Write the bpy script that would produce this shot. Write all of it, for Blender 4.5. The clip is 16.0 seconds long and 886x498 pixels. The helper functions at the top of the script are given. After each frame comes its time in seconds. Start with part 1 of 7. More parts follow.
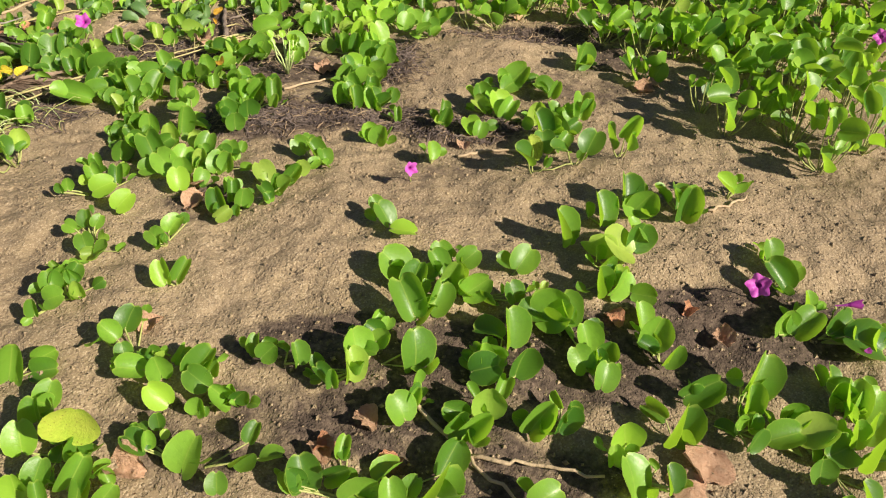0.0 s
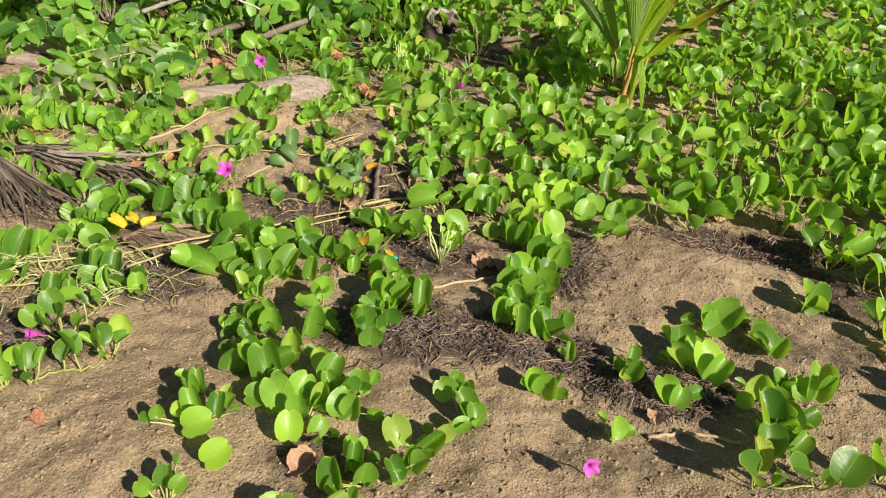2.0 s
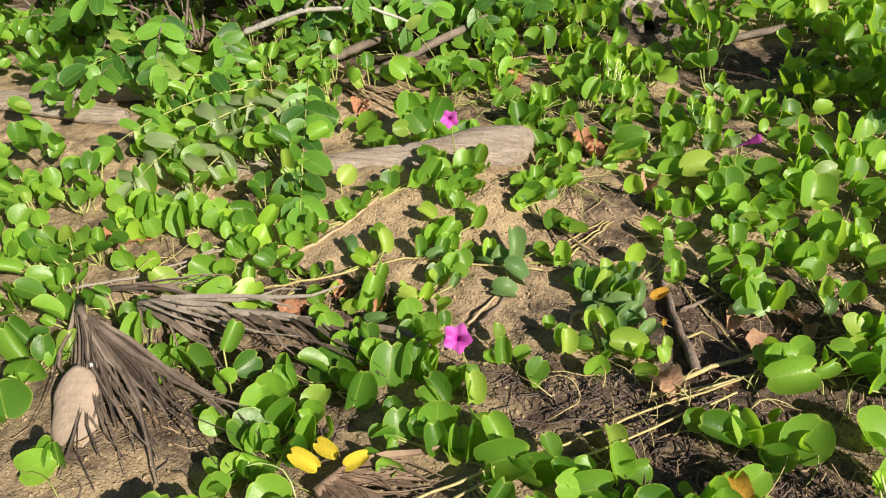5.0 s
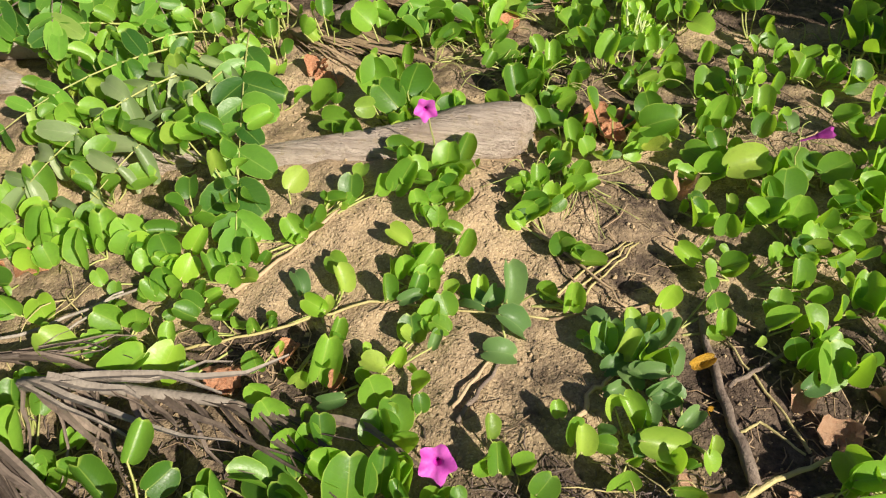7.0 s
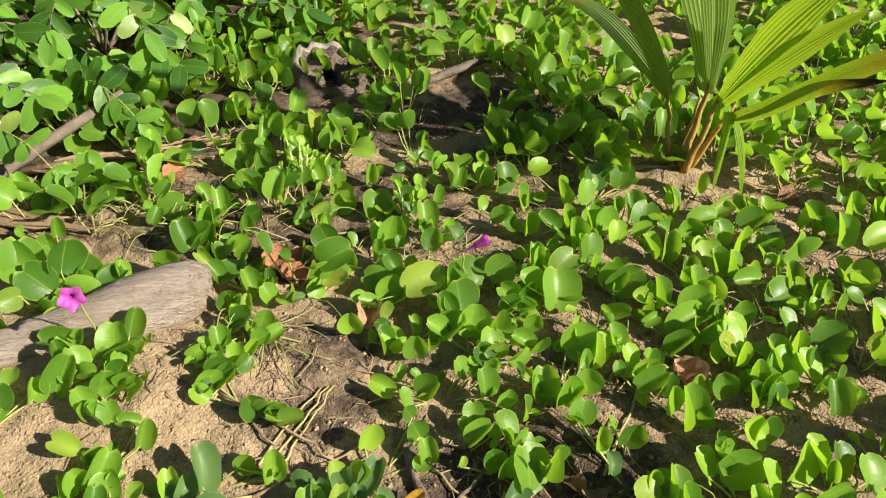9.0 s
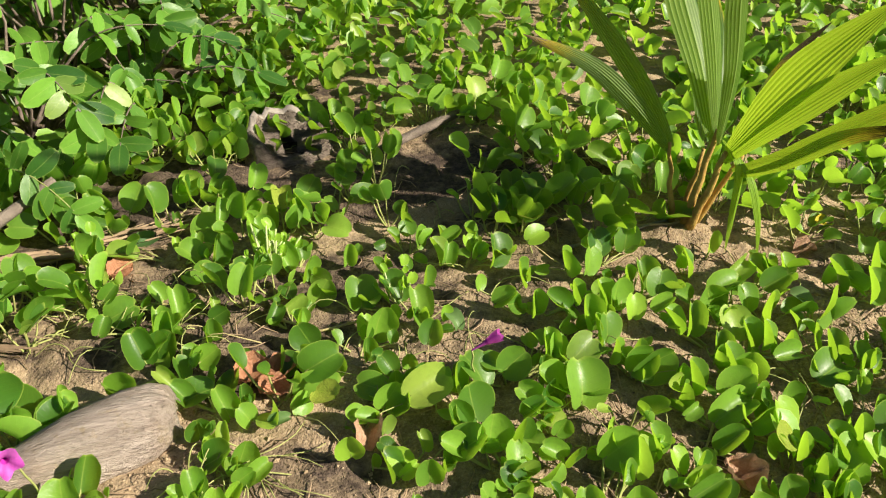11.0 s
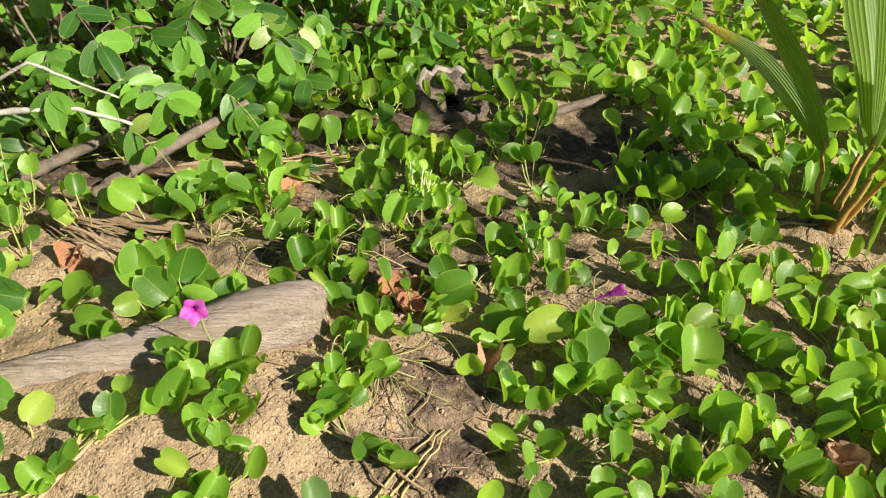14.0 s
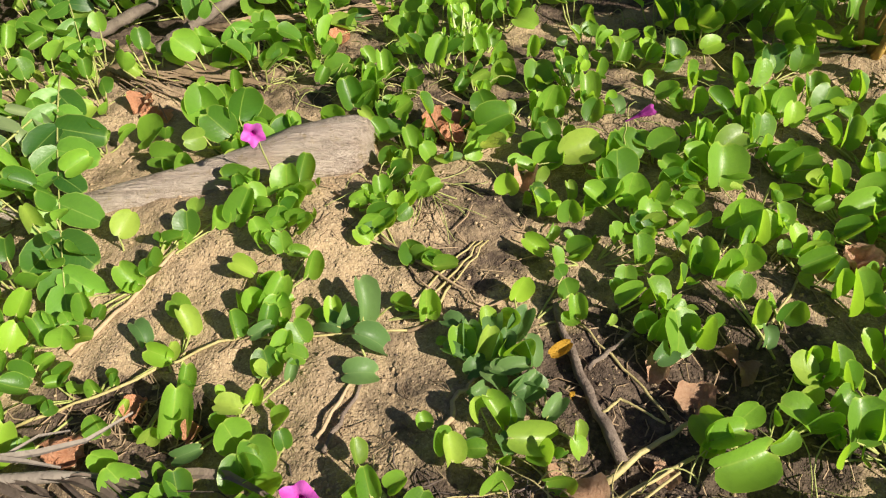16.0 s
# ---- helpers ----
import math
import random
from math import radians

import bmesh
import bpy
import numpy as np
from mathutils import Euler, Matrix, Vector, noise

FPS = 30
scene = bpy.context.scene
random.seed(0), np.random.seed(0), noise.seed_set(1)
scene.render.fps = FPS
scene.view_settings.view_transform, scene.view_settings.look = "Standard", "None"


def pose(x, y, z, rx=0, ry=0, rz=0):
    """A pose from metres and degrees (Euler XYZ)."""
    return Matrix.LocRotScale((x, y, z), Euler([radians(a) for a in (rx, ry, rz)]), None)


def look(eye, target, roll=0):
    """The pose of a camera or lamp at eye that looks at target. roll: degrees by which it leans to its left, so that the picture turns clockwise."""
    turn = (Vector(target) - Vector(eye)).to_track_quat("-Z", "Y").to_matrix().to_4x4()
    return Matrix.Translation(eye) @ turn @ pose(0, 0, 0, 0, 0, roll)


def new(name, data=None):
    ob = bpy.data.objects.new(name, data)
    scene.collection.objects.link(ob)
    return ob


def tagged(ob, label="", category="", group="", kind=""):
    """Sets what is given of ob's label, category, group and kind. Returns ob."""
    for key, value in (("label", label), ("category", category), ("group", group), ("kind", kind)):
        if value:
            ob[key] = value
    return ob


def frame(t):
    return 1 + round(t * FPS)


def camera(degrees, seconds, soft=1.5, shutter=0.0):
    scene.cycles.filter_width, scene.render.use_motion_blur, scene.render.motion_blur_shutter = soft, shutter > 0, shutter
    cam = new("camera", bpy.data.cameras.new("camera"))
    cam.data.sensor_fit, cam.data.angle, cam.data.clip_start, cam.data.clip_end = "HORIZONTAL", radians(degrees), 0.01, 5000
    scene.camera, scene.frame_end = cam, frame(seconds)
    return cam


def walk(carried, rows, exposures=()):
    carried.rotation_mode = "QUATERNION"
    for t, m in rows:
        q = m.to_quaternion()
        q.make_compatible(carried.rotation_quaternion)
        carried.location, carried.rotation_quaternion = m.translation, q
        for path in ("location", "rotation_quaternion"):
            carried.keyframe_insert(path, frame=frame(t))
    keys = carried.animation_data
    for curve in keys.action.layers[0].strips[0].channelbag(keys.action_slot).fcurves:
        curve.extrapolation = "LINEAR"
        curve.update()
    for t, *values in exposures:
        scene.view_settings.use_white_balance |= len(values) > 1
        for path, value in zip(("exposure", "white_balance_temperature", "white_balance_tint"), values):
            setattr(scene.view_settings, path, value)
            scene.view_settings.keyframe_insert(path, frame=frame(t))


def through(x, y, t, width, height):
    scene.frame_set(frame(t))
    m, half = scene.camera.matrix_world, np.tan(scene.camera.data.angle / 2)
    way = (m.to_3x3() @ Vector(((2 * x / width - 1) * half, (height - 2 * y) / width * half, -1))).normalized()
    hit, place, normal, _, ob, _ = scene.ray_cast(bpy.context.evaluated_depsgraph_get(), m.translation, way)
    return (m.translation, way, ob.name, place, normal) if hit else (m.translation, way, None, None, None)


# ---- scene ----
import collections

cam = camera(61.5, 16.0, 1.2)
METRES, EYE, TILT, LEAN, TURN = 3.5, 1.214, -42.2, 0.49, 0.0
ROWS = [
    (0.0, 0.0, 0.0, 0.0, 0.0, 0.0, -0.0),
    (0.5, -0.0246, 0.0255, 0.0202, 1.01, 2.46, -2.39),
    (1.0, -0.0335, 0.0883, 0.0637, 3.21, 4.24, -5.42),
    (1.5, -0.0422, 0.1132, 0.1038, 6.91, 4.75, -8.36),
    (2.0, -0.0546, 0.1231, 0.1173, 8.01, 6.08, -9.12),
    (2.5, -0.0708, 0.1379, 0.1234, 9.94, 7.14, -10.53),
    (3.0, -0.1182, 0.1821, 0.1561, 12.2, 6.86, -9.78),
    (3.5, -0.1543, 0.2056, 0.1808, 11.43, 6.24, -8.45),
    (4.0, -0.208, 0.259, 0.2138, 12.09, 4.94, -7.68),
    (6.5, -0.3181, 0.425, 0.3217, 10.82, -4.5, -4.95),
    (7.0, -0.3118, 0.4589, 0.3444, 11.02, -6.79, -5.69),
    (7.5, -0.308, 0.4676, 0.3432, 8.66, -7.59, -4.77),
    (8.0, -0.2951, 0.468, 0.3504, 0.63, -5.74, -0.24),
    (8.5, -0.2815, 0.4672, 0.357, -5.81, -2.49, 4.18),
    (9.0, -0.2726, 0.4745, 0.3739, -8.17, 0.51, 5.66),
    (9.5, -0.2741, 0.4848, 0.3863, -8.01, 2.62, 5.9),
    (12.0, -0.2943, 0.5557, 0.4178, -17.74, 1.57, 12.01),
    (12.5, -0.2947, 0.5503, 0.4155, -19.75, 0.85, 11.82),
    (13.0, -0.2999, 0.5452, 0.4133, -18.08, 1.31, 10.11),
    (13.5, -0.3038, 0.5336, 0.4028, -12.19, 1.99, 5.94),
    (14.0, -0.3027, 0.5032, 0.3826, -2.92, 2.83, 0.19),
    (14.5, -0.3099, 0.48, 0.3664, 5.18, 2.11, -4.2),
    (15.0, -0.3203, 0.4745, 0.359, 9.2, 0.06, -5.96),
    (15.5, -0.307, 0.4754, 0.3487, 6.85, -3.57, -3.06),
    (16.0, -0.2903, 0.4705, 0.3446, 1.89, -5.37, 1.6),
]
walk(cam, [(t, pose(0, 0, EYE, TILT, LEAN, TURN) @ pose(METRES * x, METRES * y, METRES * z, 90 + pitch, roll, yaw)) for t, x, y, z, yaw, pitch, roll in ROWS],
     ((0.0, 0.89), (3.0, 0.84), (7.0, 0.89), (9.5, 0.94), (13.0, 0.97), (16.0, 0.92)))

# ---- world, sun, exposure ----
SUN_AZ, SUN_EL = radians(-32), radians(34)
SUN_DIR = Vector((math.cos(SUN_AZ) * math.cos(SUN_EL), math.sin(SUN_AZ) * math.cos(SUN_EL), math.sin(SUN_EL)))
world = bpy.data.worlds.new("sky")
scene.world = world
world.use_nodes = True
wn = world.node_tree
sky = wn.nodes.new("ShaderNodeTexSky")
sky.sky_type, sky.sun_disc = "NISHITA", False
sky.sun_elevation, sky.sun_rotation = SUN_EL, radians(122)
wn.links.new(sky.outputs[0], wn.nodes["Background"].inputs[0])
wn.nodes["Background"].inputs[1].default_value = 0.033
sun = new("sun", bpy.data.lights.new("sun", "SUN"))
sun.data.energy, sun.data.angle, sun.data.color = 5.0, radians(0.9), (1.0, 0.92, 0.765)
sun.matrix_world = look(SUN_DIR * 30, (0, 0, 0))


# ---- materials ----
class Nodes:
    """A small builder of node trees."""

    def __init__(self, name):
        self.mat = bpy.data.materials.new(name)
        self.mat.use_nodes = True
        self.tree = self.mat.node_tree
        self.bsdf = self.tree.nodes["Principled BSDF"]
        self.out = self.tree.nodes["Material Output"]

    def add(self, kind, **inputs):
        node = self.tree.nodes.new(kind)
        for key, value in inputs.items():
            self.put(node, key.replace("_", " "), value)
        return node

    def put(self, node, key, value):
        slot = node.inputs[int(key)] if key.isdigit() else node.inputs[key]
        if isinstance(value, bpy.types.NodeSocket):
            self.tree.links.new(value, slot)
        else:
            slot.default_value = value

    def noise(self, vec, scale, detail=3.0, rough=0.6):
        node = self.add("ShaderNodeTexNoise", Scale=scale, Detail=detail, Roughness=rough)
        if vec:
            self.put(node, "Vector", vec)
        return node.outputs["Fac"]

    def ramp(self, fac, *stops):
        node = self.add("ShaderNodeValToRGB", Fac=fac)
        el = node.color_ramp.elements
        while len(el) < len(stops):
            el.new(0.5)
        for e, (p, c) in zip(el, stops):
            e.position, e.color = p, (*c, 1) if len(c) == 3 else c
        return node.outputs[0]

    def grey(self, fac, lo, hi, a=0.0, b=1.0):
        node = self.add("ShaderNodeMapRange", Value=fac)
        for key, value in (("From Min", lo), ("From Max", hi), ("To Min", a), ("To Max", b)):
            node.inputs[key].default_value = value
        return node.outputs[0]

    def mix(self, fac, a, b, how="MIX"):
        node = self.tree.nodes.new("ShaderNodeMix")
        node.data_type, node.blend_type = "RGBA", how
        for key, value in ((0, fac), (6, a), (7, b)):
            if isinstance(value, bpy.types.NodeSocket):
                self.tree.links.new(value, node.inputs[key])
            else:
                node.inputs[key].default_value = (*value, 1) if isinstance(value, tuple) and len(value) == 3 else value
        return node.outputs[2]

    def maths(self, op, a, b=0.0):
        node = self.tree.nodes.new("ShaderNodeMath")
        node.operation = op
        for key, value in ((0, a), (1, b)):
            if isinstance(value, bpy.types.NodeSocket):
                self.tree.links.new(value, node.inputs[key])
            else:
                node.inputs[key].default_value = value
        return node.outputs[0]

    def coords(self, which):
        return self.tree.nodes.new("ShaderNodeTexCoord").outputs[which]

    def position(self):
        return self.tree.nodes.new("ShaderNodeNewGeometry").outputs["Position"]

    def stretch(self, vec, scale):
        return self.add("ShaderNodeMapping", Vector=vec, Scale=scale).outputs[0]

    def bump(self, height, distance, strength=1.0, under=None):
        node = self.add("ShaderNodeBump", Height=height, Distance=distance, Strength=strength)
        if under:
            self.put(node, "Normal", under)
        return node.outputs[0]

    def done(self, colour, rough=0.7, normal=None, gloss=0.5, glow_through=0.0, through_colour=None):
        b = self.bsdf
        self.put(b, "Base Color", (*colour, 1) if isinstance(colour, tuple) else colour)
        self.put(b, "Roughness", rough)
        self.put(b, "Specular IOR Level", gloss)
        if normal:
            self.put(b, "Normal", normal)
        if glow_through:
            t = self.add("ShaderNodeBsdfTranslucent", Color=through_colour)
            if normal:
                self.put(t, "Normal", normal)
            m = self.add("ShaderNodeMixShader", Fac=glow_through)
            self.tree.links.new(b.outputs[0], m.inputs[1])
            self.tree.links.new(t.outputs[0], m.inputs[2])
            self.tree.links.new(m.outputs[0], self.out.inputs[0])
        return self.mat


def sand_material():
    n = Nodes("sand")
    p = n.position()
    litter = n.add("ShaderNodeAttribute")
    litter.attribute_name = "litter"
    broad, mid = n.noise(p, 2.3), n.noise(p, 26, 4)
    warp = n.add("ShaderNodeVectorMath")
    n.tree.links.new(p, warp.inputs[0])
    n.tree.links.new(n.maths("MULTIPLY", n.noise(p, 90, 2), 0.006), warp.inputs[1])
    pellets = n.add("ShaderNodeTexVoronoi", Vector=warp.outputs[0], Scale=150.0)
    grains = n.add("ShaderNodeTexVoronoi", Vector=warp.outputs[0], Scale=330.0)
    rough_spots = n.grey(n.noise(p, 9, 3, 0.6), 0.36, 0.56)
    each = n.add("ShaderNodeSeparateColor", Color=pellets.outputs["Color"]).outputs[1]
    lumps = n.maths("MULTIPLY", n.grey(pellets.outputs["Distance"], 0.05, 0.6, 1.0, 0.0), n.maths("MULTIPLY", rough_spots, n.grey(each, 0.25, 1.0)))
    pits = n.grey(n.noise(p, 75, 3, 0.7), 0.44, 0.30)
    odd = n.add("ShaderNodeSeparateColor", Color=grains.outputs["Color"]).outputs[0]
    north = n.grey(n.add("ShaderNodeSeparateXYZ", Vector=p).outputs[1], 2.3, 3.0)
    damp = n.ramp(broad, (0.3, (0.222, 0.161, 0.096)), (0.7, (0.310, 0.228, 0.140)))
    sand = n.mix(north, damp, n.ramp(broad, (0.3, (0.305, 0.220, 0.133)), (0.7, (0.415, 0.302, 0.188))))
    sand = n.mix(n.grey(mid, 0.42, 0.8, 0, 0.55), sand, (0.24, 0.172, 0.115))
    sand = n.mix(n.grey(odd, 0.70, 1.0, 0, 0.42), sand, (0.15, 0.105, 0.072))
    sand = n.mix(n.grey(odd, 0.30, 0.0, 0, 0.32), sand, (0.66, 0.53, 0.37))
    # shade of the small hollows, put into the sand colour
    sand = n.mix(n.maths("MULTIPLY", pits, 0.40), sand, (0.17, 0.12, 0.08))
    # litter tone, which also paints shade onto the ground
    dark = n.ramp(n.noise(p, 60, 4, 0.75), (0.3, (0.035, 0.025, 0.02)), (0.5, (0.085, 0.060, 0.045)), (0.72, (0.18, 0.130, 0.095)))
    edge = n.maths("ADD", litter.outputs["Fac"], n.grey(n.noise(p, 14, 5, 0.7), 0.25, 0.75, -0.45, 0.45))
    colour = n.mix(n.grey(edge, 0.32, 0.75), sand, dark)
    normal = n.bump(n.noise(p, 40, 3, 0.6), 0.010, 0.7)
    normal = n.bump(lumps, 0.0042, 0.9, normal)
    normal = n.bump(n.maths("SUBTRACT", n.maths("MULTIPLY", grains.outputs["Distance"], -0.5), pits), 0.0025, 0.9, normal)
    return n.done(colour, 0.9, normal, 0.2)


def leaf_material(name, source, low, high, pale, through, sick=0.12, shine=0.50, glow=0.46):
    """Green leaves: source is 'object' where each leaf is an object, 'island' in the joined ones."""
    n = Nodes(name)
    if source == "object":
        rnd = n.tree.nodes.new("ShaderNodeObjectInfo").outputs["Random"]
    else:
        rnd = n.tree.nodes.new("ShaderNodeNewGeometry").outputs["Random Per Island"]
    uv = n.coords("UV")
    x, y, _ = (n.add("ShaderNodeSeparateXYZ", Vector=uv).outputs[i] for i in range(3))
    ax = n.maths("ABSOLUTE", n.maths("SUBTRACT", x, 0.5))
    other = n.maths("FRACT", n.maths("MULTIPLY", rnd, 17.3))
    third = n.maths("FRACT", n.maths("MULTIPLY", rnd, 53.7))
    green = n.mix(other, low, high)
    green = n.mix(n.grey(third, 1 - sick, 1.0, 0, 0.75), green, pale)
    rib = n.grey(ax, 0.0, 0.022, 0.45, 0)
    side = n.maths("FRACT", n.maths("MULTIPLY", n.maths("SUBTRACT", y, n.maths("MULTIPLY", ax, 0.5)), 8.0))
    side = n.grey(n.maths("ABSOLUTE", n.maths("SUBTRACT", side, 0.5)), 0.43, 0.5, 0, 0.08)
    green = n.mix(n.maths("MAXIMUM", rib, side), green, pale)
    rim = n.maths("MAXIMUM", n.maths("MULTIPLY", ax, 2.0), y)
    green = n.mix(n.grey(rim, 0.94, 1.0, 0, 0.7), green, pale)
    blot = n.add("ShaderNodeVectorMath")
    n.tree.links.new(uv, blot.inputs[0])
    n.tree.links.new(n.maths("MULTIPLY", rnd, 40.0), blot.inputs[1])
    patch = n.noise(blot.outputs[0], 5.0, 4)
    green = n.mix(n.grey(patch, 0.5, 0.8, 0, 0.35), green, low)
    green = n.mix(n.grey(n.noise(blot.outputs[0], 26.0, 2), 0.72, 0.78, 0, 0.7), green, (0.10, 0.075, 0.02))
    normal = n.bump(n.maths("ADD", n.maths("MULTIPLY", side, -1.5), patch), 0.0025, 0.3)
    lit = n.mix(0.65, green, through)
    return n.done(green, n.grey(patch, 0.3, 0.8, 0.34, 0.50), normal, shine, glow, lit)


def plain(name, a, b, scale=8.0, rough=0.75, bump=0.003, stretch=None, through=0.0, gloss=0.35, spots=None, vary=0.0):
    n = Nodes(name)
    v = n.coords("Object")
    if stretch:
        v = n.stretch(v, stretch)
    broad, fine = n.noise(v, scale, 4), n.noise(v, scale * 6, 4, 0.7)
    colour = n.mix(n.grey(broad, 0.3, 0.7), a, b)
    colour = n.mix(n.grey(fine, 0.55, 0.8, 0, 0.6), colour, tuple(c * 0.45 for c in a))
    if vary:
        rnd = n.tree.nodes.new("ShaderNodeObjectInfo").outputs["Random"]
        colour = n.mix(n.grey(rnd, 0, 1, 0, vary), colour, tuple(c * 0.3 for c in a))
    if spots:
        colour = n.mix(n.grey(n.noise(v, scale * 9, 2), 0.66, 0.7), colour, spots)
    normal = n.bump(fine, bump, 0.8, n.bump(broad, bump * 2, 0.6))
    return n.done(colour, rough, normal, gloss, through, n.mix(0.5, colour, b) if through else None)


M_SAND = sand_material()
GREEN = ((0.044, 0.132, 0.017), (0.245, 0.455, 0.050), (0.46, 0.58, 0.10), (0.50, 0.80, 0.035))
M_LEAF = leaf_material("vine_leaf", "object", *GREEN)
M_LEAF_FAR = leaf_material("vine_leaf_joined", "island", *GREEN)
SHRUB = ((0.022, 0.082, 0.014), (0.170, 0.365, 0.042), (0.36, 0.46, 0.11), (0.46, 0.66, 0.04))
M_SHRUB = leaf_material("shrub_leaf", "object", *SHRUB, sick=0.04, shine=0.35, glow=0.27)
M_WILT = leaf_material("wilted_leaf", "object", (0.14, 0.22, 0.085), (0.36, 0.44, 0.21), (0.46, 0.50, 0.26), (0.46, 0.56, 0.12), sick=0.1)
M_SHRUB_FAR = leaf_material("shrub_leaf_joined", "island", *SHRUB, sick=0.04, shine=0.35, glow=0.27)
M_LIMP = leaf_material("limp_leaf", "object", (0.075, 0.165, 0.052), (0.190, 0.315, 0.105), (0.30, 0.40, 0.16), (0.20, 0.38, 0.08), sick=0.02, shine=0.3)
M_FRESH = leaf_material("fresh_leaf", "object", (0.22, 0.42, 0.035), (0.36, 0.58, 0.055), (0.52, 0.64, 0.12), (0.56, 0.86, 0.04), sick=0.05)
M_YELLOW = plain("yellow_leaf", (0.72, 0.54, 0.03), (0.82, 0.67, 0.07), 14, 0.5, 0.002, through=0.25, spots=(0.12, 0.07, 0.02))
M_AMBER = plain("amber_leaf", (0.52, 0.27, 0.03), (0.70, 0.42, 0.05), 14, 0.55, 0.002, through=0.25, spots=(0.14, 0.07, 0.02))
M_PALE = plain("yellow_green_leaf", (0.30, 0.42, 0.045), (0.44, 0.50, 0.07), 14, 0.5, 0.002, through=0.35, spots=(0.10, 0.07, 0.02))
M_SPOTTED = plain("spotted_leaf", (0.38, 0.52, 0.055), (0.54, 0.59, 0.09), 2.2, 0.5, 0.002, through=0.3, spots=(0.12, 0.06, 0.02))
M_DRY = plain("dry_leaf", (0.56, 0.31, 0.19), (0.70, 0.46, 0.31), 12, 0.75, 0.004, through=0.15, vary=0.4, gloss=0.2)
M_DRYRED = plain("red_dry_leaf", (0.58, 0.235, 0.12), (0.70, 0.38, 0.23), 12, 0.75, 0.004, through=0.15, vary=0.3, gloss=0.2)
M_PETAL = plain("petal", (0.56, 0.065, 0.47), (0.68, 0.15, 0.60), 30, 0.5, 0.001, through=0.35)
M_THROAT = plain("throat", (0.42, 0.02, 0.32), (0.50, 0.04, 0.40), 30, 0.6, 0.001)
M_STEM = plain("petiole", (0.25, 0.29, 0.075), (0.40, 0.39, 0.15), 30, 0.55, 0.002)
M_SHOOT = plain("pale_shoot", (0.42, 0.52, 0.20), (0.58, 0.64, 0.30), 30, 0.5, 0.001, through=0.15)
M_RUNNER = plain("runner", (0.34, 0.28, 0.12), (0.48, 0.40, 0.19), 20, 0.6, 0.003)
M_TWIG = plain("twig", (0.34, 0.24, 0.15), (0.48, 0.36, 0.23), 16, 0.8, 0.004, (1, 1, 0.2))
M_STICK = plain("dark_stick", (0.11, 0.078, 0.062), (0.27, 0.21, 0.17), 30, 0.8, 0.005)
M_GREYWOOD = plain("grey_branch", (0.22, 0.185, 0.155), (0.40, 0.35, 0.30), 18, 0.85, 0.006)
M_PALEWOOD = plain("pale_branch", (0.34, 0.31, 0.27), (0.56, 0.52, 0.46), 18, 0.85, 0.006)
M_DARKWOOD = plain("dark_branch", (0.105, 0.080, 0.064), (0.23, 0.185, 0.15), 18, 0.85, 0.006)
M_STUMP = plain("dark_stump", (0.12, 0.088, 0.070), (0.36, 0.285, 0.23), 14, 0.9, 0.03, (1, 3, 3))
M_FIBRE = plain("fibre", (0.060, 0.042, 0.038), (0.20, 0.15, 0.13), 7, 0.9, 0.002)
M_STRAW = plain("straw", (0.27, 0.18, 0.11), (0.43, 0.31, 0.20), 9, 0.85, 0.003, vary=0.5)
M_FROND = plain("dead_frond", (0.095, 0.066, 0.050), (0.32, 0.25, 0.20), 9, 0.7, 0.004, vary=0.85)
M_HUSK = plain("husk", (0.30, 0.225, 0.17), (0.40, 0.31, 0.24), 9, 0.75, 0.004)
M_HUSKGREY = plain("frond_spine", (0.17, 0.14, 0.118), (0.31, 0.265, 0.22), 14, 0.75, 0.004, (1, 1, 0.3))
M_BROWNSTRIP = plain("brown_strip", (0.17, 0.11, 0.075), (0.34, 0.24, 0.17), 9, 0.8, 0.003, vary=0.7)
M_TEAL = plain("teal_plastic", (0.01, 0.30, 0.28), (0.02, 0.42, 0.38), 40, 0.4, 0.001)
M_WHITE = plain("white_scrap", (0.75, 0.75, 0.74), (0.85, 0.85, 0.84), 40, 0.6, 0.001)
M_SHEATH = plain("palm_stalk", (0.36, 0.19, 0.045), (0.52, 0.36, 0.10), 26, 0.6, 0.004)


def log_material():
    n = Nodes("weathered_log")
    v = n.coords("Object")
    long = n.stretch(v, (1.6, 26, 26))
    grain, broad, fine = n.noise(long, 2.2, 6, 0.7), n.noise(v, 6, 3), n.noise(n.stretch(v, (6, 120, 120)), 2.0, 4, 0.7)
    colour = n.ramp(grain, (0.26, (0.17, 0.135, 0.115)), (0.42, (0.44, 0.355, 0.295)), (0.70, (0.62, 0.52, 0.45)))
    colour = n.mix(n.grey(broad, 0.5, 0.75, 0, 0.6), colour, (0.42, 0.275, 0.205))
    colour = n.mix(n.grey(fine, 0.55, 0.72, 0, 0.7), colour, (0.10, 0.075, 0.06))
    dust = n.noise(v, 34, 4, 0.75)
    colour = n.mix(n.grey(dust, 0.55, 0.68, 0, 0.8), colour, (0.40, 0.31, 0.20))
    return n.done(colour, 0.88, n.bump(n.maths("ADD", n.maths("MULTIPLY", grain, 2.0), fine), 0.012, 1.0, n.bump(broad, 0.03, 0.7)), 0.15)


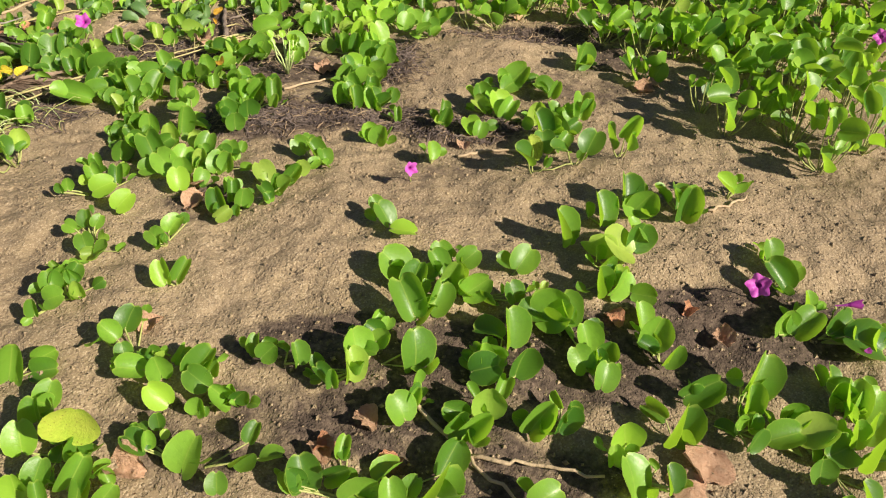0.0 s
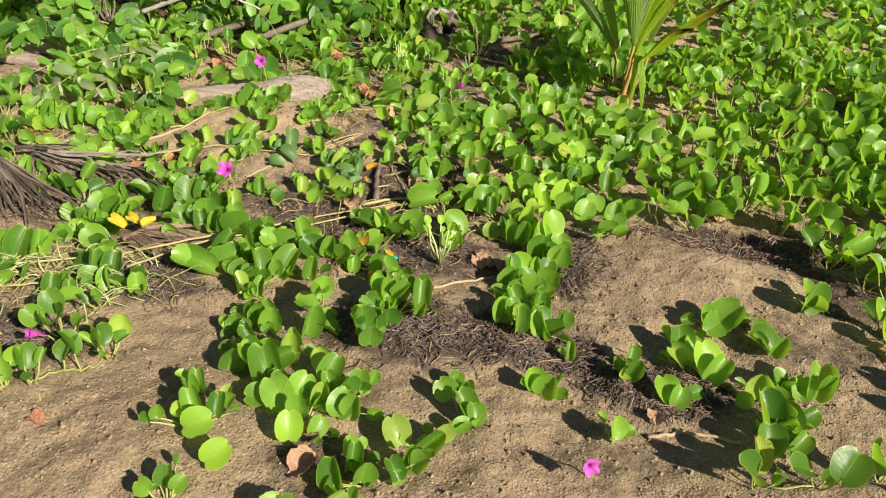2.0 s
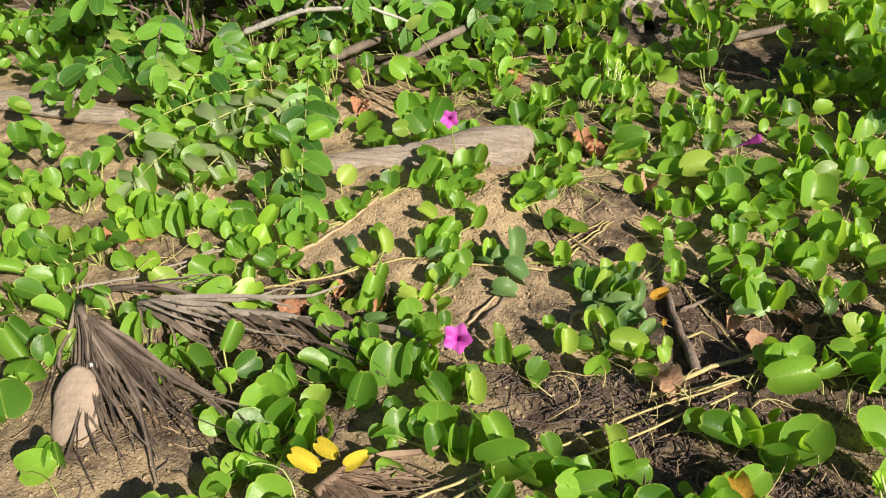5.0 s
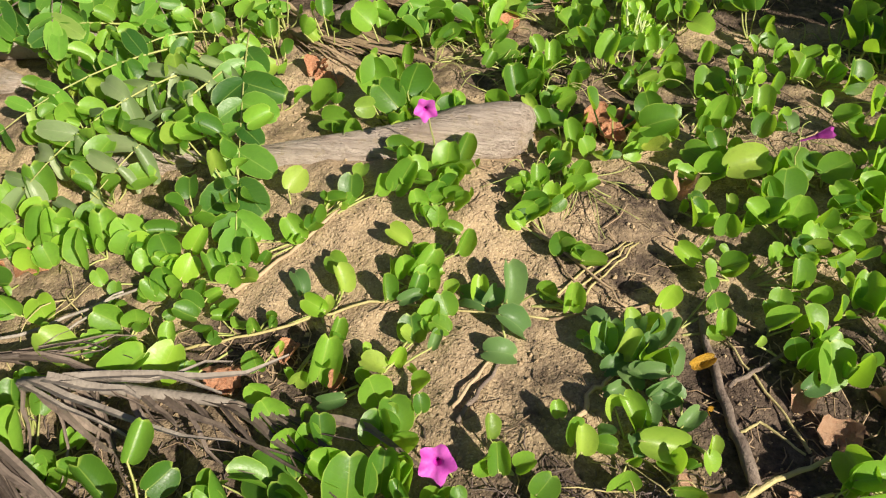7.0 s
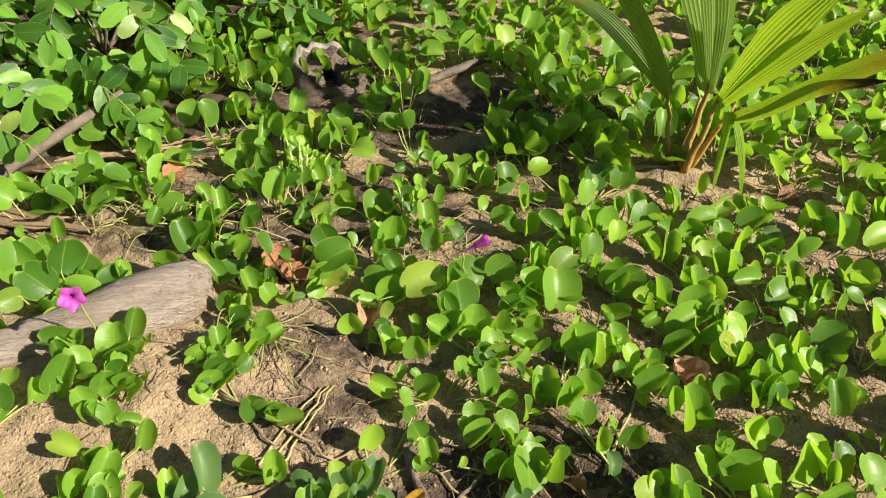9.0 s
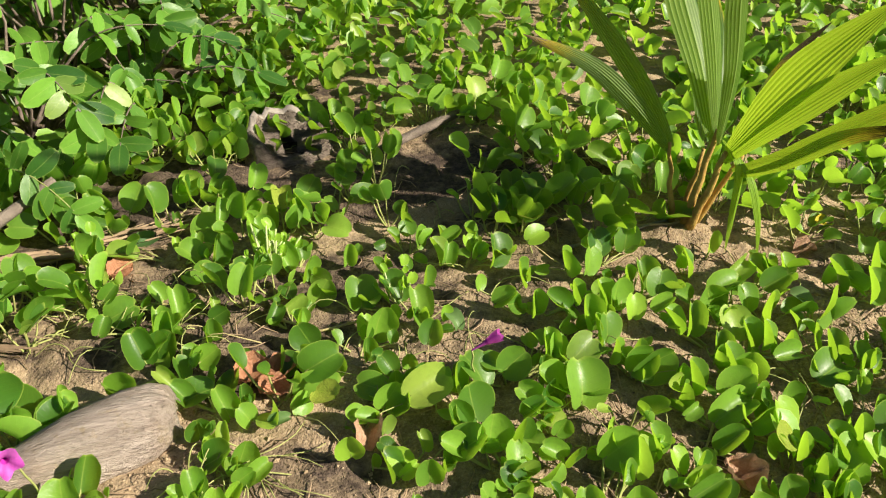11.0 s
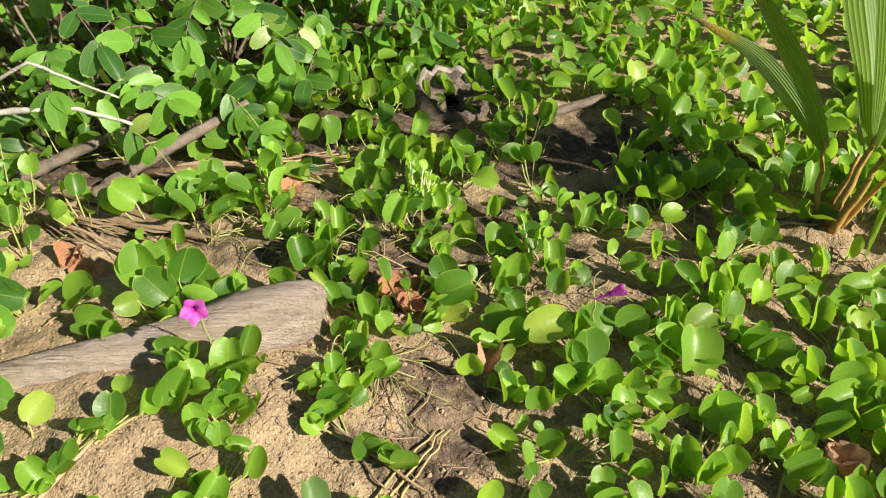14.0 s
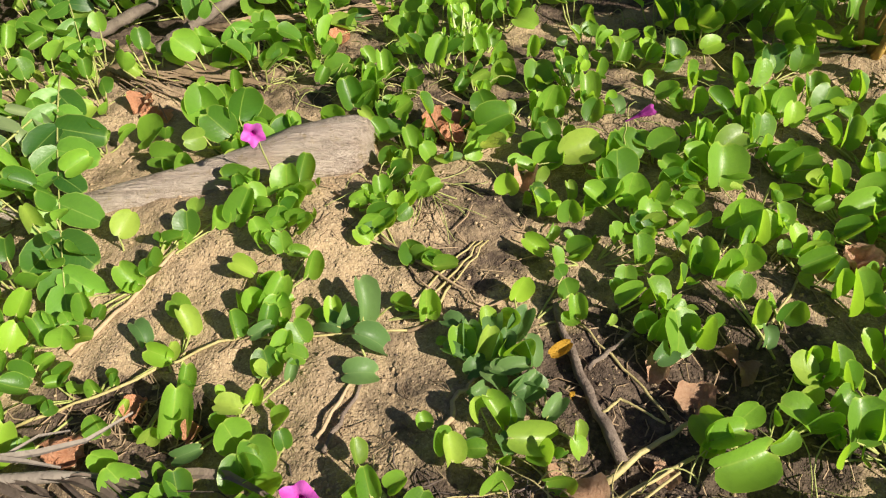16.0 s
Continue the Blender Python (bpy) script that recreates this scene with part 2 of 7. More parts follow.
def palm_material(name, a, b, tip, tip_from):
    """Pleated blades: stripes along the blade, browned from the tip."""
    n = Nodes(name)
    uv = n.coords("UV")
    x, y, _ = (n.add("ShaderNodeSeparateXYZ", Vector=uv).outputs[i] for i in range(3))
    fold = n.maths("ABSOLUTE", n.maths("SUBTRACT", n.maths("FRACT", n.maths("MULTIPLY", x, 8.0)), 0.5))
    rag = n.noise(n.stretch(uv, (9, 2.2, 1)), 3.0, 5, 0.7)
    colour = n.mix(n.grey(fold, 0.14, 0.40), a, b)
    colour = n.mix(n.grey(n.noise(n.stretch(uv, (40, 2, 1)), 2.0, 3), 0.4, 0.75, 0, 0.4), colour, b)
    wear = n.maths("ADD", y, n.grey(rag, 0.2, 0.8, -0.18, 0.18))
    yellowing, browning = n.grey(wear, tip_from - 0.12, tip_from - 0.02), n.grey(wear, tip_from, tip_from + 0.06)
    both = []
    for c in (colour, n.mix(0.55, colour, (0.62, 0.78, 0.03))):
        both.append(n.mix(browning, n.mix(yellowing, c, (0.55, 0.42, 0.03)), tip))
    return n.done(both[0], 0.45, n.bump(fold, 0.004, 0.6), 0.4, 0.5, both[1])


M_LOG = log_material()
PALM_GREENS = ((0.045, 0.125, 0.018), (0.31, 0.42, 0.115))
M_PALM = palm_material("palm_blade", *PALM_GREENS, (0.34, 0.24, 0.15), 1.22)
# blades turned from the sun: shade put into a darker green, tip dry
M_PALM_SHADED = palm_material("palm_blade_shaded", (0.045, 0.110, 0.024), (0.17, 0.25, 0.075), (0.28, 0.19, 0.13), 0.86)
# sunward blades and strips: sunlight put into a brighter green
M_PALM_LIT = palm_material("palm_blade_lit", (0.17, 0.34, 0.02), (0.30, 0.47, 0.05), (0.34, 0.24, 0.15), 1.25)
M_PALM_BROWN = palm_material("palm_blade_browned", (0.14, 0.28, 0.02), (0.32, 0.44, 0.05), (0.060, 0.033, 0.02), 0.76)
M_PALM_DRY = palm_material("palm_blade_dry", (0.13, 0.19, 0.03), (0.25, 0.28, 0.08), (0.20, 0.13, 0.09), 0.45)


# ---- helpers of this scene ----
rng = random.Random(7)


def bm_mesh(name, bm, *mats, smooth=True):
    me = bpy.data.meshes.new(name)
    bm.to_mesh(me)
    bm.free()
    for m in mats:
        me.materials.append(m)
    if smooth:
        me.polygons.foreach_set("use_smooth", [True] * len(me.polygons))
    return me


def part(name, bm, material, parent, label="", smooth=True):
    """Links a bmesh or mesh as one object under a thing or a part."""
    me = bm if isinstance(bm, bpy.types.Mesh) else bm_mesh(name, bm, material, smooth=smooth)
    ob = new(name, me)
    ob.parent = parent
    if label:
        tagged(ob, label)
    return ob


def thing(name, place, label, category, group=""):
    ob = new(name)
    ob.empty_display_size = 0.03
    ob.location = place
    return tagged(ob, label, category, group)


def tube(bm, points, radii, sides=5, caps=True):
    """A tube along points; radii is a number or one for each point."""
    pts = [Vector(p) for p in points]
    if not isinstance(radii, (list, tuple)):
        radii = [radii] * len(pts)
    rings, up = [], Vector((0.31, 0.17, 0.93))
    for i, p in enumerate(pts):
        d = (pts[min(i + 1, len(pts) - 1)] - pts[max(i - 1, 0)]).normalized()
        a = d.cross(up)
        if a.length < 1e-4:
            a = d.cross(Vector((1, 0, 0)))
        a.normalize()
        b = d.cross(a)
        rings.append([bm.verts.new(p + (a * math.cos(k) + b * math.sin(k)) * radii[i])
                      for k in (2 * math.pi * j / sides for j in range(sides))])
    for r, s in zip(rings, rings[1:]):
        for j in range(sides):
            bm.faces.new((r[j], r[(j + 1) % sides], s[(j + 1) % sides], s[j]))
    if caps:
        bm.faces.new(rings[0][::-1])
        bm.faces.new(rings[-1])


def bend(a, b, sag=0.0, n=5, wander=0.0):
    """Points from a to b that sag or rise in the middle and wander a little."""
    a, b = Vector(a), Vector(b)
    pts = []
    for i in range(n + 1):
        k = i / n
        p = a.lerp(b, k) + Vector((0, 0, sag * 4 * k * (1 - k)))
        if 0 < i < n and wander:
            p += Vector((rng.uniform(-1, 1), rng.uniform(-1, 1), rng.uniform(-0.3, 0.3))) * wander
        pts.append(p)
    return pts


def frame_of(place, along, normal, size=1.0, wide=1.0):
    """A pose with Y along a blade and Z near the wished normal."""
    y = Vector(along).normalized()
    x = y.cross(Vector(normal))
    if x.length < 1e-3:
        x = y.cross(Vector((0.3, 0.9, 0.1)))
    x.normalize()
    z = x.cross(y)
    m = Matrix((x * size * wide, y * size, z * size)).transposed().to_4x4()
    m.translation = place
    return m


# ---- the ground ----
BARE = [  # sandy spots without vines: x, y, half widths
    (0.15, 2.38, 0.34, 0.20), (-1.45, 3.06, 0.38, 0.17), (-0.08, 3.54, 0.20, 0.11),
    (-0.45, 3.86, 0.19, 0.06), (-0.70, 3.84, 0.12, 0.06), (-1.75, 3.48, 0.30, 0.12), (-1.05, 3.02, 0.14, 0.16),
    (0.20, 3.46, 0.10, 0.06), (0.75, 3.72, 0.22, 0.07), (-2.95, 3.30, 0.48, 0.22), (-1.92, 2.12, 0.22, 0.12),
    (-0.30, 2.99, 0.13, 0.07), (-1.05, 3.21, 0.11, 0.08), (-0.06, 3.11, 0.09, 0.05), (-0.93, 4.20, 0.11, 0.06), (0.30, 2.62, 0.30, 0.07), (-0.28, 3.70, 0.10, 0.05), (-1.15, 3.70, 0.22, 0.07), (0.62, 3.28, 0.09, 0.05), (-0.62, 2.68, 0.15, 0.12), (-0.80, 2.64, 0.10, 0.16), (0.50, 2.32, 0.22, 0.16),
]
OPEN = [  # places that no leaf hides: x, y, half widths
    (-0.70, 2.64, 0.09, 0.11), (-0.85, 2.68, 0.055, 0.17), (-1.96, 2.36, 0.11, 0.09), (-1.86, 2.27, 0.12, 0.08), (-1.76, 2.18, 0.11, 0.08),
    (-1.76, 2.47, 0.13, 0.05), (-1.56, 2.45, 0.11, 0.05), (-1.67, 2.87, 0.07, 0.13), (-1.36, 2.13, 0.09, 0.06), (-1.80, 3.80, 0.22, 0.13), (-1.62, 3.87, 0.14, 0.13), (-0.02, 3.53, 0.13, 0.10),
    (-0.95, 4.10, 0.17, 0.15), (-0.52, 4.13, 0.22, 0.10), (-0.60, 3.98, 0.10, 0.08), (-1.33, 3.24, 0.17, 0.11), (-1.62, 3.18, 0.26, 0.10),
]
LITTER_AND_SHADE = [  # dark fibrous mats, leaf litter and painted shade: x, y, half widths, strength
    (-0.55, 1.92, 0.22, 0.11, 0.95), (-0.28, 1.95, 0.20, 0.09, 1.0), (0.06, 1.86, 0.16, 0.08, 0.95), (-1.27, 1.98, 0.14, 0.10, 0.8),
    (-1.46, 1.66, 0.22, 0.09, 0.9), (-0.18, 2.34, 0.10, 0.16, 0.8), (0.32, 2.60, 0.32, 0.08, 1.0), (-0.70, 2.30, 0.30, 0.14, 0.75),
    (-0.66, 2.67, 0.26, 0.20, 1.0), (-1.00, 2.45, 0.26, 0.12, 0.6), (-0.10, 0.80, 0.22, 0.09, 0.8), (0.60, 1.02, 0.24, 0.11, 1.0),
    (0.25, 0.92, 0.24, 0.10, 0.9), (-0.60, 1.45, 0.10, 0.08, 0.7), (-0.03, 1.62, 0.12, 0.10, 0.45), (-1.62, 2.64, 0.20, 0.08, 0.8),
    # last three of this row: shade at the vines' edge, painted dark
    (-1.70, 2.35, 0.30, 0.20, 0.6), (-1.55, 3.72, 0.30, 0.16, 0.6), (0.85, 3.75, 0.30, 0.12, 0.8), (0.60, 2.90, 0.8, 0.30, 0.35), (0.48, 2.40, 0.20, 0.13, 0.85), (0.33, 2.56, 0.22, 0.08, 1.0), (0.42, 2.13, 0.18, 0.10, 0.55),
    # here the wide shrub patch and those left of the palm paint shade
    (-1.42, 3.72, 0.28, 0.15, 0.6), (-1.15, 3.58, 0.30, 0.16, 0.7), (-0.85, 3.62, 0.25, 0.16, 0.6), (-0.45, 3.95, 0.4, 0.16, 0.8), (-1.08, 3.42, 0.16, 0.08, 0.8), (-1.04, 3.05, 0.16, 0.15, 0.62), (-1.12, 2.72, 0.10, 0.12, 0.45), (-2.2, 4.45, 1.4, 0.62, 1.0), (-1.80, 1.86, 0.22, 0.12, 0.9), (-0.22, 0.98, 0.20, 0.08, 0.85), (-0.40, 0.78, 0.22, 0.10, 0.6), (0.04, 0.95, 0.20, 0.10, 0.8), (0.42, 0.98, 0.30, 0.08, 0.8), (0.10, 0.68, 0.24, 0.06, 0.7), (-0.48, 2.34, 0.18, 0.14, 0.7), (-1.72, 2.40, 0.24, 0.10, 0.6), (-0.55, 3.95, 0.35, 0.2, 0.7),
]


def inside(x, y, spot):
    return ((x - spot[0]) / spot[2]) ** 2 + ((y - spot[1]) / spot[3]) ** 2


HUMPS = [  # swells and hollows in the sand: x, y, half widths, height
    (0.12, 2.40, 0.30, 0.20, 0.035), (0.30, 2.58, 0.20, 0.06, -0.045), (0.12, 2.66, 0.18, 0.06, -0.03), (-1.45, 3.08, 0.45, 0.16, 0.045),
    (-0.06, 3.60, 0.16, 0.10, 0.035), (-1.0, 1.45, 0.35, 0.2, 0.02), (-0.25, 1.40, 0.3, 0.2, 0.015), (-1.90, 2.10, 0.2, 0.15, 0.025),
    (-0.66, 2.66, 0.2, 0.12, -0.02), (-2.5, 3.15, 0.5, 0.15, 0.03), (0.4, 1.6, 0.3, 0.25, 0.02),
]


def ground_z(x, y):
    z = float(np.interp(y, (-3.0, 1.2, 2.4, 4.0, 6.0, 9.0), (0.10, 0.07, -0.05, -0.09, -0.12, -0.12)))
    for h in HUMPS:
        d = inside(x, y, h)
        if d < 6:
            z += h[4] * math.exp(-1.2 * d)
    near = max(0.0, 1 - max(-3.0 - x, x - 2.0, 0.5 - y, y - 4.8, 0) / 0.5)
    z += near * (0.026 * noise.noise((x * 2.1, y * 2.1, 3.3)) + 0.014 * noise.noise((x * 8.5, y * 8.5, 1.7)) + 0.010 * noise.noise((x * 22, y * 24, 9.1)) + 0.003 * noise.noise((x * 55, y * 55, 4.1)))
    return z


def axis(lo, hi, step, reach, n):
    grow = [reach * (k / n) ** 3 for k in range(1, n + 1)]
    return [lo - g for g in grow[::-1]] + list(np.arange(lo, hi + 1e-6, step)) + [hi + g for g in grow]


def build_ground():
    xs, ys = axis(-3.2, 2.2, 0.0135, 400, 14), axis(0.35, 5.0, 0.0135, 400, 14)
    verts = [(x, y, ground_z(x, y)) for y in ys for x in xs]
    w = len(xs)
    faces = [(j * w + i, j * w + i + 1, (j + 1) * w + i + 1, (j + 1) * w + i) for j in range(len(ys) - 1) for i in range(w - 1)]
    me = bpy.data.meshes.new("ground")
    me.from_pydata(verts, [], faces)
    # this mask carries plant litter together with painted shade
    attr = me.attributes.new("litter", "FLOAT", "POINT")
    values = []
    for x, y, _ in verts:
        # the ground below the vine carpet starts darker
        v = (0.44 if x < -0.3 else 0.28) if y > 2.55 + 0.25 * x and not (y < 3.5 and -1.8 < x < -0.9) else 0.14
        for s in LITTER_AND_SHADE:
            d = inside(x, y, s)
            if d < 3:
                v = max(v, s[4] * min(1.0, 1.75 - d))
        for s in BARE[:6]:
            d = inside(x, y, s)
            if d < 1:
                v = min(v, 0.05 + 0.4 * d)
        values.append(v)
    attr.data.foreach_set("value", values)
    me.polygons.foreach_set("use_smooth", [True] * len(me.polygons))
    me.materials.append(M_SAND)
    return tagged(new("ground", me), "pale brown beach sand with dark plant litter and painted shade", "ground", kind="structure")


build_ground()


# ---- vine leaves ----
def leaf_mesh(name, mat, fold, curl, cup=0.0, rows=7, cols=6, wave=0.0, notch=0.10, slim=1.0):
    """A thick oval leaf one unit long with a notched tip. Its halves rise from the rib by fold (radians), it arches back by curl."""
    bm = bmesh.new()
    uvl = bm.loops.layers.uv.new("UVMap")
    grid, place, half, step = [], {}, cols // 2, 8
    for j in range(rows + 1):
        v = (1 - math.cos(math.pi * j / rows)) / 2
        k = 0.015 + 0.972 * v ** 0.93
        w = 0.53 * slim * math.sqrt(1 - (2 * k - 1) ** 2)
        row = []
        for i in range(-half, half + 1):
            u = i / half
            a = abs(u)
            # walk out from the rib along the bent half
            x = z = 0.0
            for q in range(step):
                s = (q + 0.5) / step * a * w
                g = fold * (0.5 * (1 - math.exp(-s / 0.05)) + 1.7 * s) - cup * s
                x += math.cos(g) * a * w / step
                z += math.sin(g) * a * w / step
            y = v * (1 - 0.04 * a * a * (1 - v)) - notch * (1 - a) ** 1.2 * max(0.0, (v - 0.65) / 0.35) - 0.06 * a * max(0.0, 1 - v * 4)
            z += wave * 0.05 * a * a * math.sin(7 * v + (2 if u > 0 else 0))
            t = curl * y
            yy = math.sin(t) / curl if abs(curl) > 0.01 else y
            zz = -(1 - math.cos(t)) / curl if abs(curl) > 0.01 else 0.0
            vert = bm.verts.new((math.copysign(x, u), yy + z * math.sin(t), zz + z * math.cos(t)))
            place[vert] = (0.5 + 0.5 * u, v)
            row.append(vert)
        grid.append(row)
    for r, s in zip(grid, grid[1:]):
        for i in range(len(r) - 1):
            bm.faces.new((r[i], r[i + 1], s[i + 1], s[i]))
    for f in bm.faces:
        for lp in f.loops:
            lp[uvl].uv = place[lp.vert]
    return bm_mesh(name, bm, mat)


SHAPES = [(0.36, -0.35, 0.0, 0.6), (0.60, -0.45, 0.1, 0.8), (0.90, 0.35, 0.2, 0.9), (1.05, -0.35, 0.2, 0.8), (0.50, 0.65, 0.2, 1.1),
          (0.30, 0.75, -0.3, 1.2), (1.20, 0.25, 0.5, 0.8), (0.62, -0.60, -0.3, 1.0), (0.95, 0.50, 0.1, 1.2), (0.50, -0.50, 0.0, 1.1),
          (0.70, 0.75, 0.3, 1.3), (0.55, -0.30, -0.4, 1.0), (1.10, -0.45, 0.1, 1.0), (0.48, 0.40, 0.3, 0.8), (0.70, -0.55, 0.1, 1.0), (0.80, 0.30, 0.2, 0.9)]
LEAVES = [leaf_mesh("leaf", M_LEAF, *s[:3], wave=s[3], slim=rng.uniform(1.0, 1.14), notch=rng.uniform(0.05, 0.13), rows=8, cols=8) for s in SHAPES]
FAR_LEAVES = [leaf_mesh("leaf", M_LEAF_FAR, *s[:3], rows=4, cols=4, wave=s[3]) for s in SHAPES[:7]]
LIMP_LEAVES = [leaf_mesh("leaf", M_LIMP, *k, wave=1.6, slim=0.86) for k in ((1.0, 1.1, 0.6), (0.7, 1.6, 0.2), (1.25, 0.8, 0.9))]
FRESH_LEAVES = [leaf_mesh("leaf", M_FRESH, *s[:3], wave=s[3]) for s in (SHAPES[1], SHAPES[2], SHAPES[4], SHAPES[3], SHAPES[13])]
PALE_LEAVES = [leaf_mesh("leaf", M_PALE, *s[:3], wave=s[3]) for s in SHAPES[:3]]
SPOTTED_LEAVES = [leaf_mesh("leaf", M_SPOTTED, *s[:3], wave=s[3], rows=8, cols=6) for s in SHAPES[:1]]
AMBER_LEAVES = [leaf_mesh("leaf", M_AMBER, *s[:3], wave=1.8, slim=0.8) for s in (SHAPES[2], SHAPES[8], SHAPES[12])]
YELLOW_LEAVES = [leaf_mesh("leaf", M_YELLOW, *s[:3], wave=2.0, slim=0.78) for s in (SHAPES[2], SHAPES[8], SHAPES[12])]


def leaf_pose(r, turn, height, size, lift):
    """Where one blade of a tuft stands: its foot (from the tuft's foot) and its pose. Blades lean out and turn their upper side inwards and to the sun."""
    out = Vector((math.cos(turn), math.sin(turn), 0))
    foot = out * r + Vector((0, 0, height))
    along = out * rng.uniform(0.15, 1.0) + Vector((0, 0, lift)) + Vector((rng.gauss(0, 0.35), rng.gauss(0, 0.35), 0))
    face = SUN_DIR * 0.55 - out * 0.38 + Vector((0, 0, 0.42)) + Vector((rng.gauss(0, 0.42), rng.gauss(0, 0.42), rng.gauss(0, 0.2)))
    return foot, frame_of(foot, along, face, size, rng.uniform(0.90, 1.08))


def tuft(x0, stems, x, y, n, size, tall, odd=None, spread=0.026):
    """One rooted tuft of the vine x0: n notched leaves on petioles."""
    base = Vector((x, y, ground_z(x, y) - 0.004)) - x0.location
    spread *= math.sqrt(n)
    start = rng.uniform(0, 6.28)
    for i in range(n):
        turn = start + 2.4 * i + rng.uniform(-0.5, 0.5)
        r = spread * math.sqrt((i + 0.3) / n)
        h = tall * rng.uniform(0.016, 0.070) * (1.15 - 0.3 * r / (spread + 1e-3))
        big = size * rng.choice((0.5, 0.7, 0.85, 1.0, 1.0, 1.1, 1.2))
        foot, m = leaf_pose(r, turn, h, big, rng.uniform(0.15, 1.25))
        ob = part("leaf", rng.choice(odd if odd and i == 0 else LEAVES), None, x0)
        ob.matrix_basis = Matrix.Translation(base) @ m
        root = Vector((r * 0.2 * math.cos(turn), r * 0.2 * math.sin(turn), 0))
        mid = root.lerp(foot, 0.6) + Vector((0, 0, -0.15 * h))
        ends = (root, mid, foot, foot + (m.to_3x3() @ Vector((0, 0.10, 0))))
        tube(stems, [base + p for p in ends], (0.0026, 0.0023, 0.0019, 0.0010), 4, False)
    if n > 2 and rng.random() < 0.4:
        a = rng.uniform(0, 6.28)
        k = Vector((math.cos(a), math.sin(a), 0)) * (0.025 + spread)
        tube(stems, [base + p for p in bend(-k, k, 0.002, 5, 0.006)], 0.0020, 5)


def vine(tufts):
    """A creeping vine: neighbouring tufts (x, y, leaves, leaf size, height, odd leaves) and the runners that join them."""
    x, y = tufts[0][:2]
    total = sum(t[2] for t in tufts)
    label = ("single round green beach vine leaf standing in sand" if total < 3 else "young beach vine shoot with few round leaves" if total < 6
             else "beach vine with glossy notched round green leaves" if total < 14 else "dense leafy patch of creeping beach vine")
    x0 = thing("beach_vine", (x, y, ground_z(x, y) - 0.004), label, "vine", "beach vines on the sand")
    stems = bmesh.new()
    for t in tufts:
        tuft(x0, stems, *t)
    for a, b in zip(tufts, tufts[1:]):
        p, q = (Vector((t[0], t[1], ground_z(t[0], t[1]) + 0.003)) - x0.location for t in (a, b))
        tube(stems, bend(p, q, 0.0, 6, 0.008), 0.0021, 5)
    part("stem", stems, M_STEM, x0)


# tufts of the vine, patch by patch: x, y, number of leaves
PATCH_A = [(-1.59, 3.5, 3), (-1.7, 3, 1), (-1.56, 1.72, 2), (-1.57, 1.68, 2), (-1.54, 1.62, 2), (-1.45, 1.66, 1), (-1.3, 1.81, 2), (-1.31, 1.68, 3), (-1.3, 1.75, 1), (-1.17, 1.65, 3), (-1.21, 1.67, 1), (-0.78, 1.96, 2), (-0.62, 2.01, 2), (-1.33, 1.5, 3), (-1.37, 1.48, 1), (-1.26, 1.51, 2), (-1.31, 1.49, 2), (-1.23, 1.57, 1), (-1.19, 1.58, 1), (-2.45, 2.64, 5), (-2.62, 2.9, 4), (-2.29, 2.64, 4), (-2.21, 2.5, 3), (-2.07, 2.49, 2), (0.23, 1.61, 2), (0.34, 1.62, 2), (0.64, 2.22, 5), (0.68, 2.19, 2), (0.78, 1.97, 4), (0.85, 2.06, 3)]
# the last four tufts are added mainly for the shade they cast
PATCH_B = [(0.47, 1.67, 2), (0.97, 2.42, 6), (0.86, 2.43, 6), (0.77, 2.49, 5), (0.71, 2.85, 6), (0.61, 2.62, 5), (0.72, 2.64, 5), (1.16, 2.09, 8), (1.18, 1.92, 8), (1.08, 2.09, 6), (0.94, 2.05, 6), (1.15, 1.71, 6), (0.81, 1.82, 3), (-0.63, 2.11, 3), (-2.36, 2.61, 5), (-2.22, 2.55, 4), (-2.23, 2.67, 4), (-2.51, 2.81, 4), (-2.32, 2.48, 4), (-1.89, 2.92, 3), (1, 1.62, 6), (0.98, 1.78, 6), (1.05, 1.95, 6), (0.93, 1.9, 4)]
CLUMPS = (PATCH_A, PATCH_B)


def grouped(tufts, reach, most):
    """Neighbouring tufts gathered into vines."""
    left, made = list(tufts), []
    while left:
        group = [left.pop(0)]
        while len(group) < most:
            near = [t for t in left if min((t[0] - g[0]) ** 2 + (t[1] - g[1]) ** 2 for g in group[-2:]) < reach * reach]
            if not near:
                break
            pick = min(near, key=lambda t: (t[0] - group[-1][0]) ** 2 + (t[1] - group[-1][1]) ** 2)
            left.remove(pick)
            group.append(pick)
        made.append(group)
    return made


def hand_tufts():
    made = []
    for row in CLUMPS:
        for cx, cy, count in row:
            if any(inside(cx, cy, s) < 1 for s in OPEN):
                continue
            odd = PALE_LEAVES if rng.random() < 0.04 else None
            sandy = 2.4 < cy < 3.45 and -1.76 < cx < -0.85
            size = 0.051 if sandy else 0.056
            if cy < 1.75:
                size = 0.069 if cy < 1.0 or cx > 0.1 else 0.049 if cx < -0.25 or cy > 1.15 else 0.060
            extra = 2 if count > 2 else 1 if count > 1 else 0
            if cy < 1.9 and count > 3 and (cx > -0.25 or cy > 1.6):
                extra = 2 + count // 3
            lush = 1.0
            if -0.64 < cx < -0.1 and 2.4 < cy < 2.9:
                extra, size, lush = 3, 0.066, 1.6
            if cx > 0.75 and 1.4 < cy < 2.4:
                extra, size, lush = 4, 0.064, 1.9
            made.append((cx, cy, count + extra, size, lush * ((0.65 if sandy else 0.85) + 0.05 * min(count, 8)), odd, 0.020))
    return made


for group in grouped(hand_tufts(), 0.13, 4):
    vine(group)


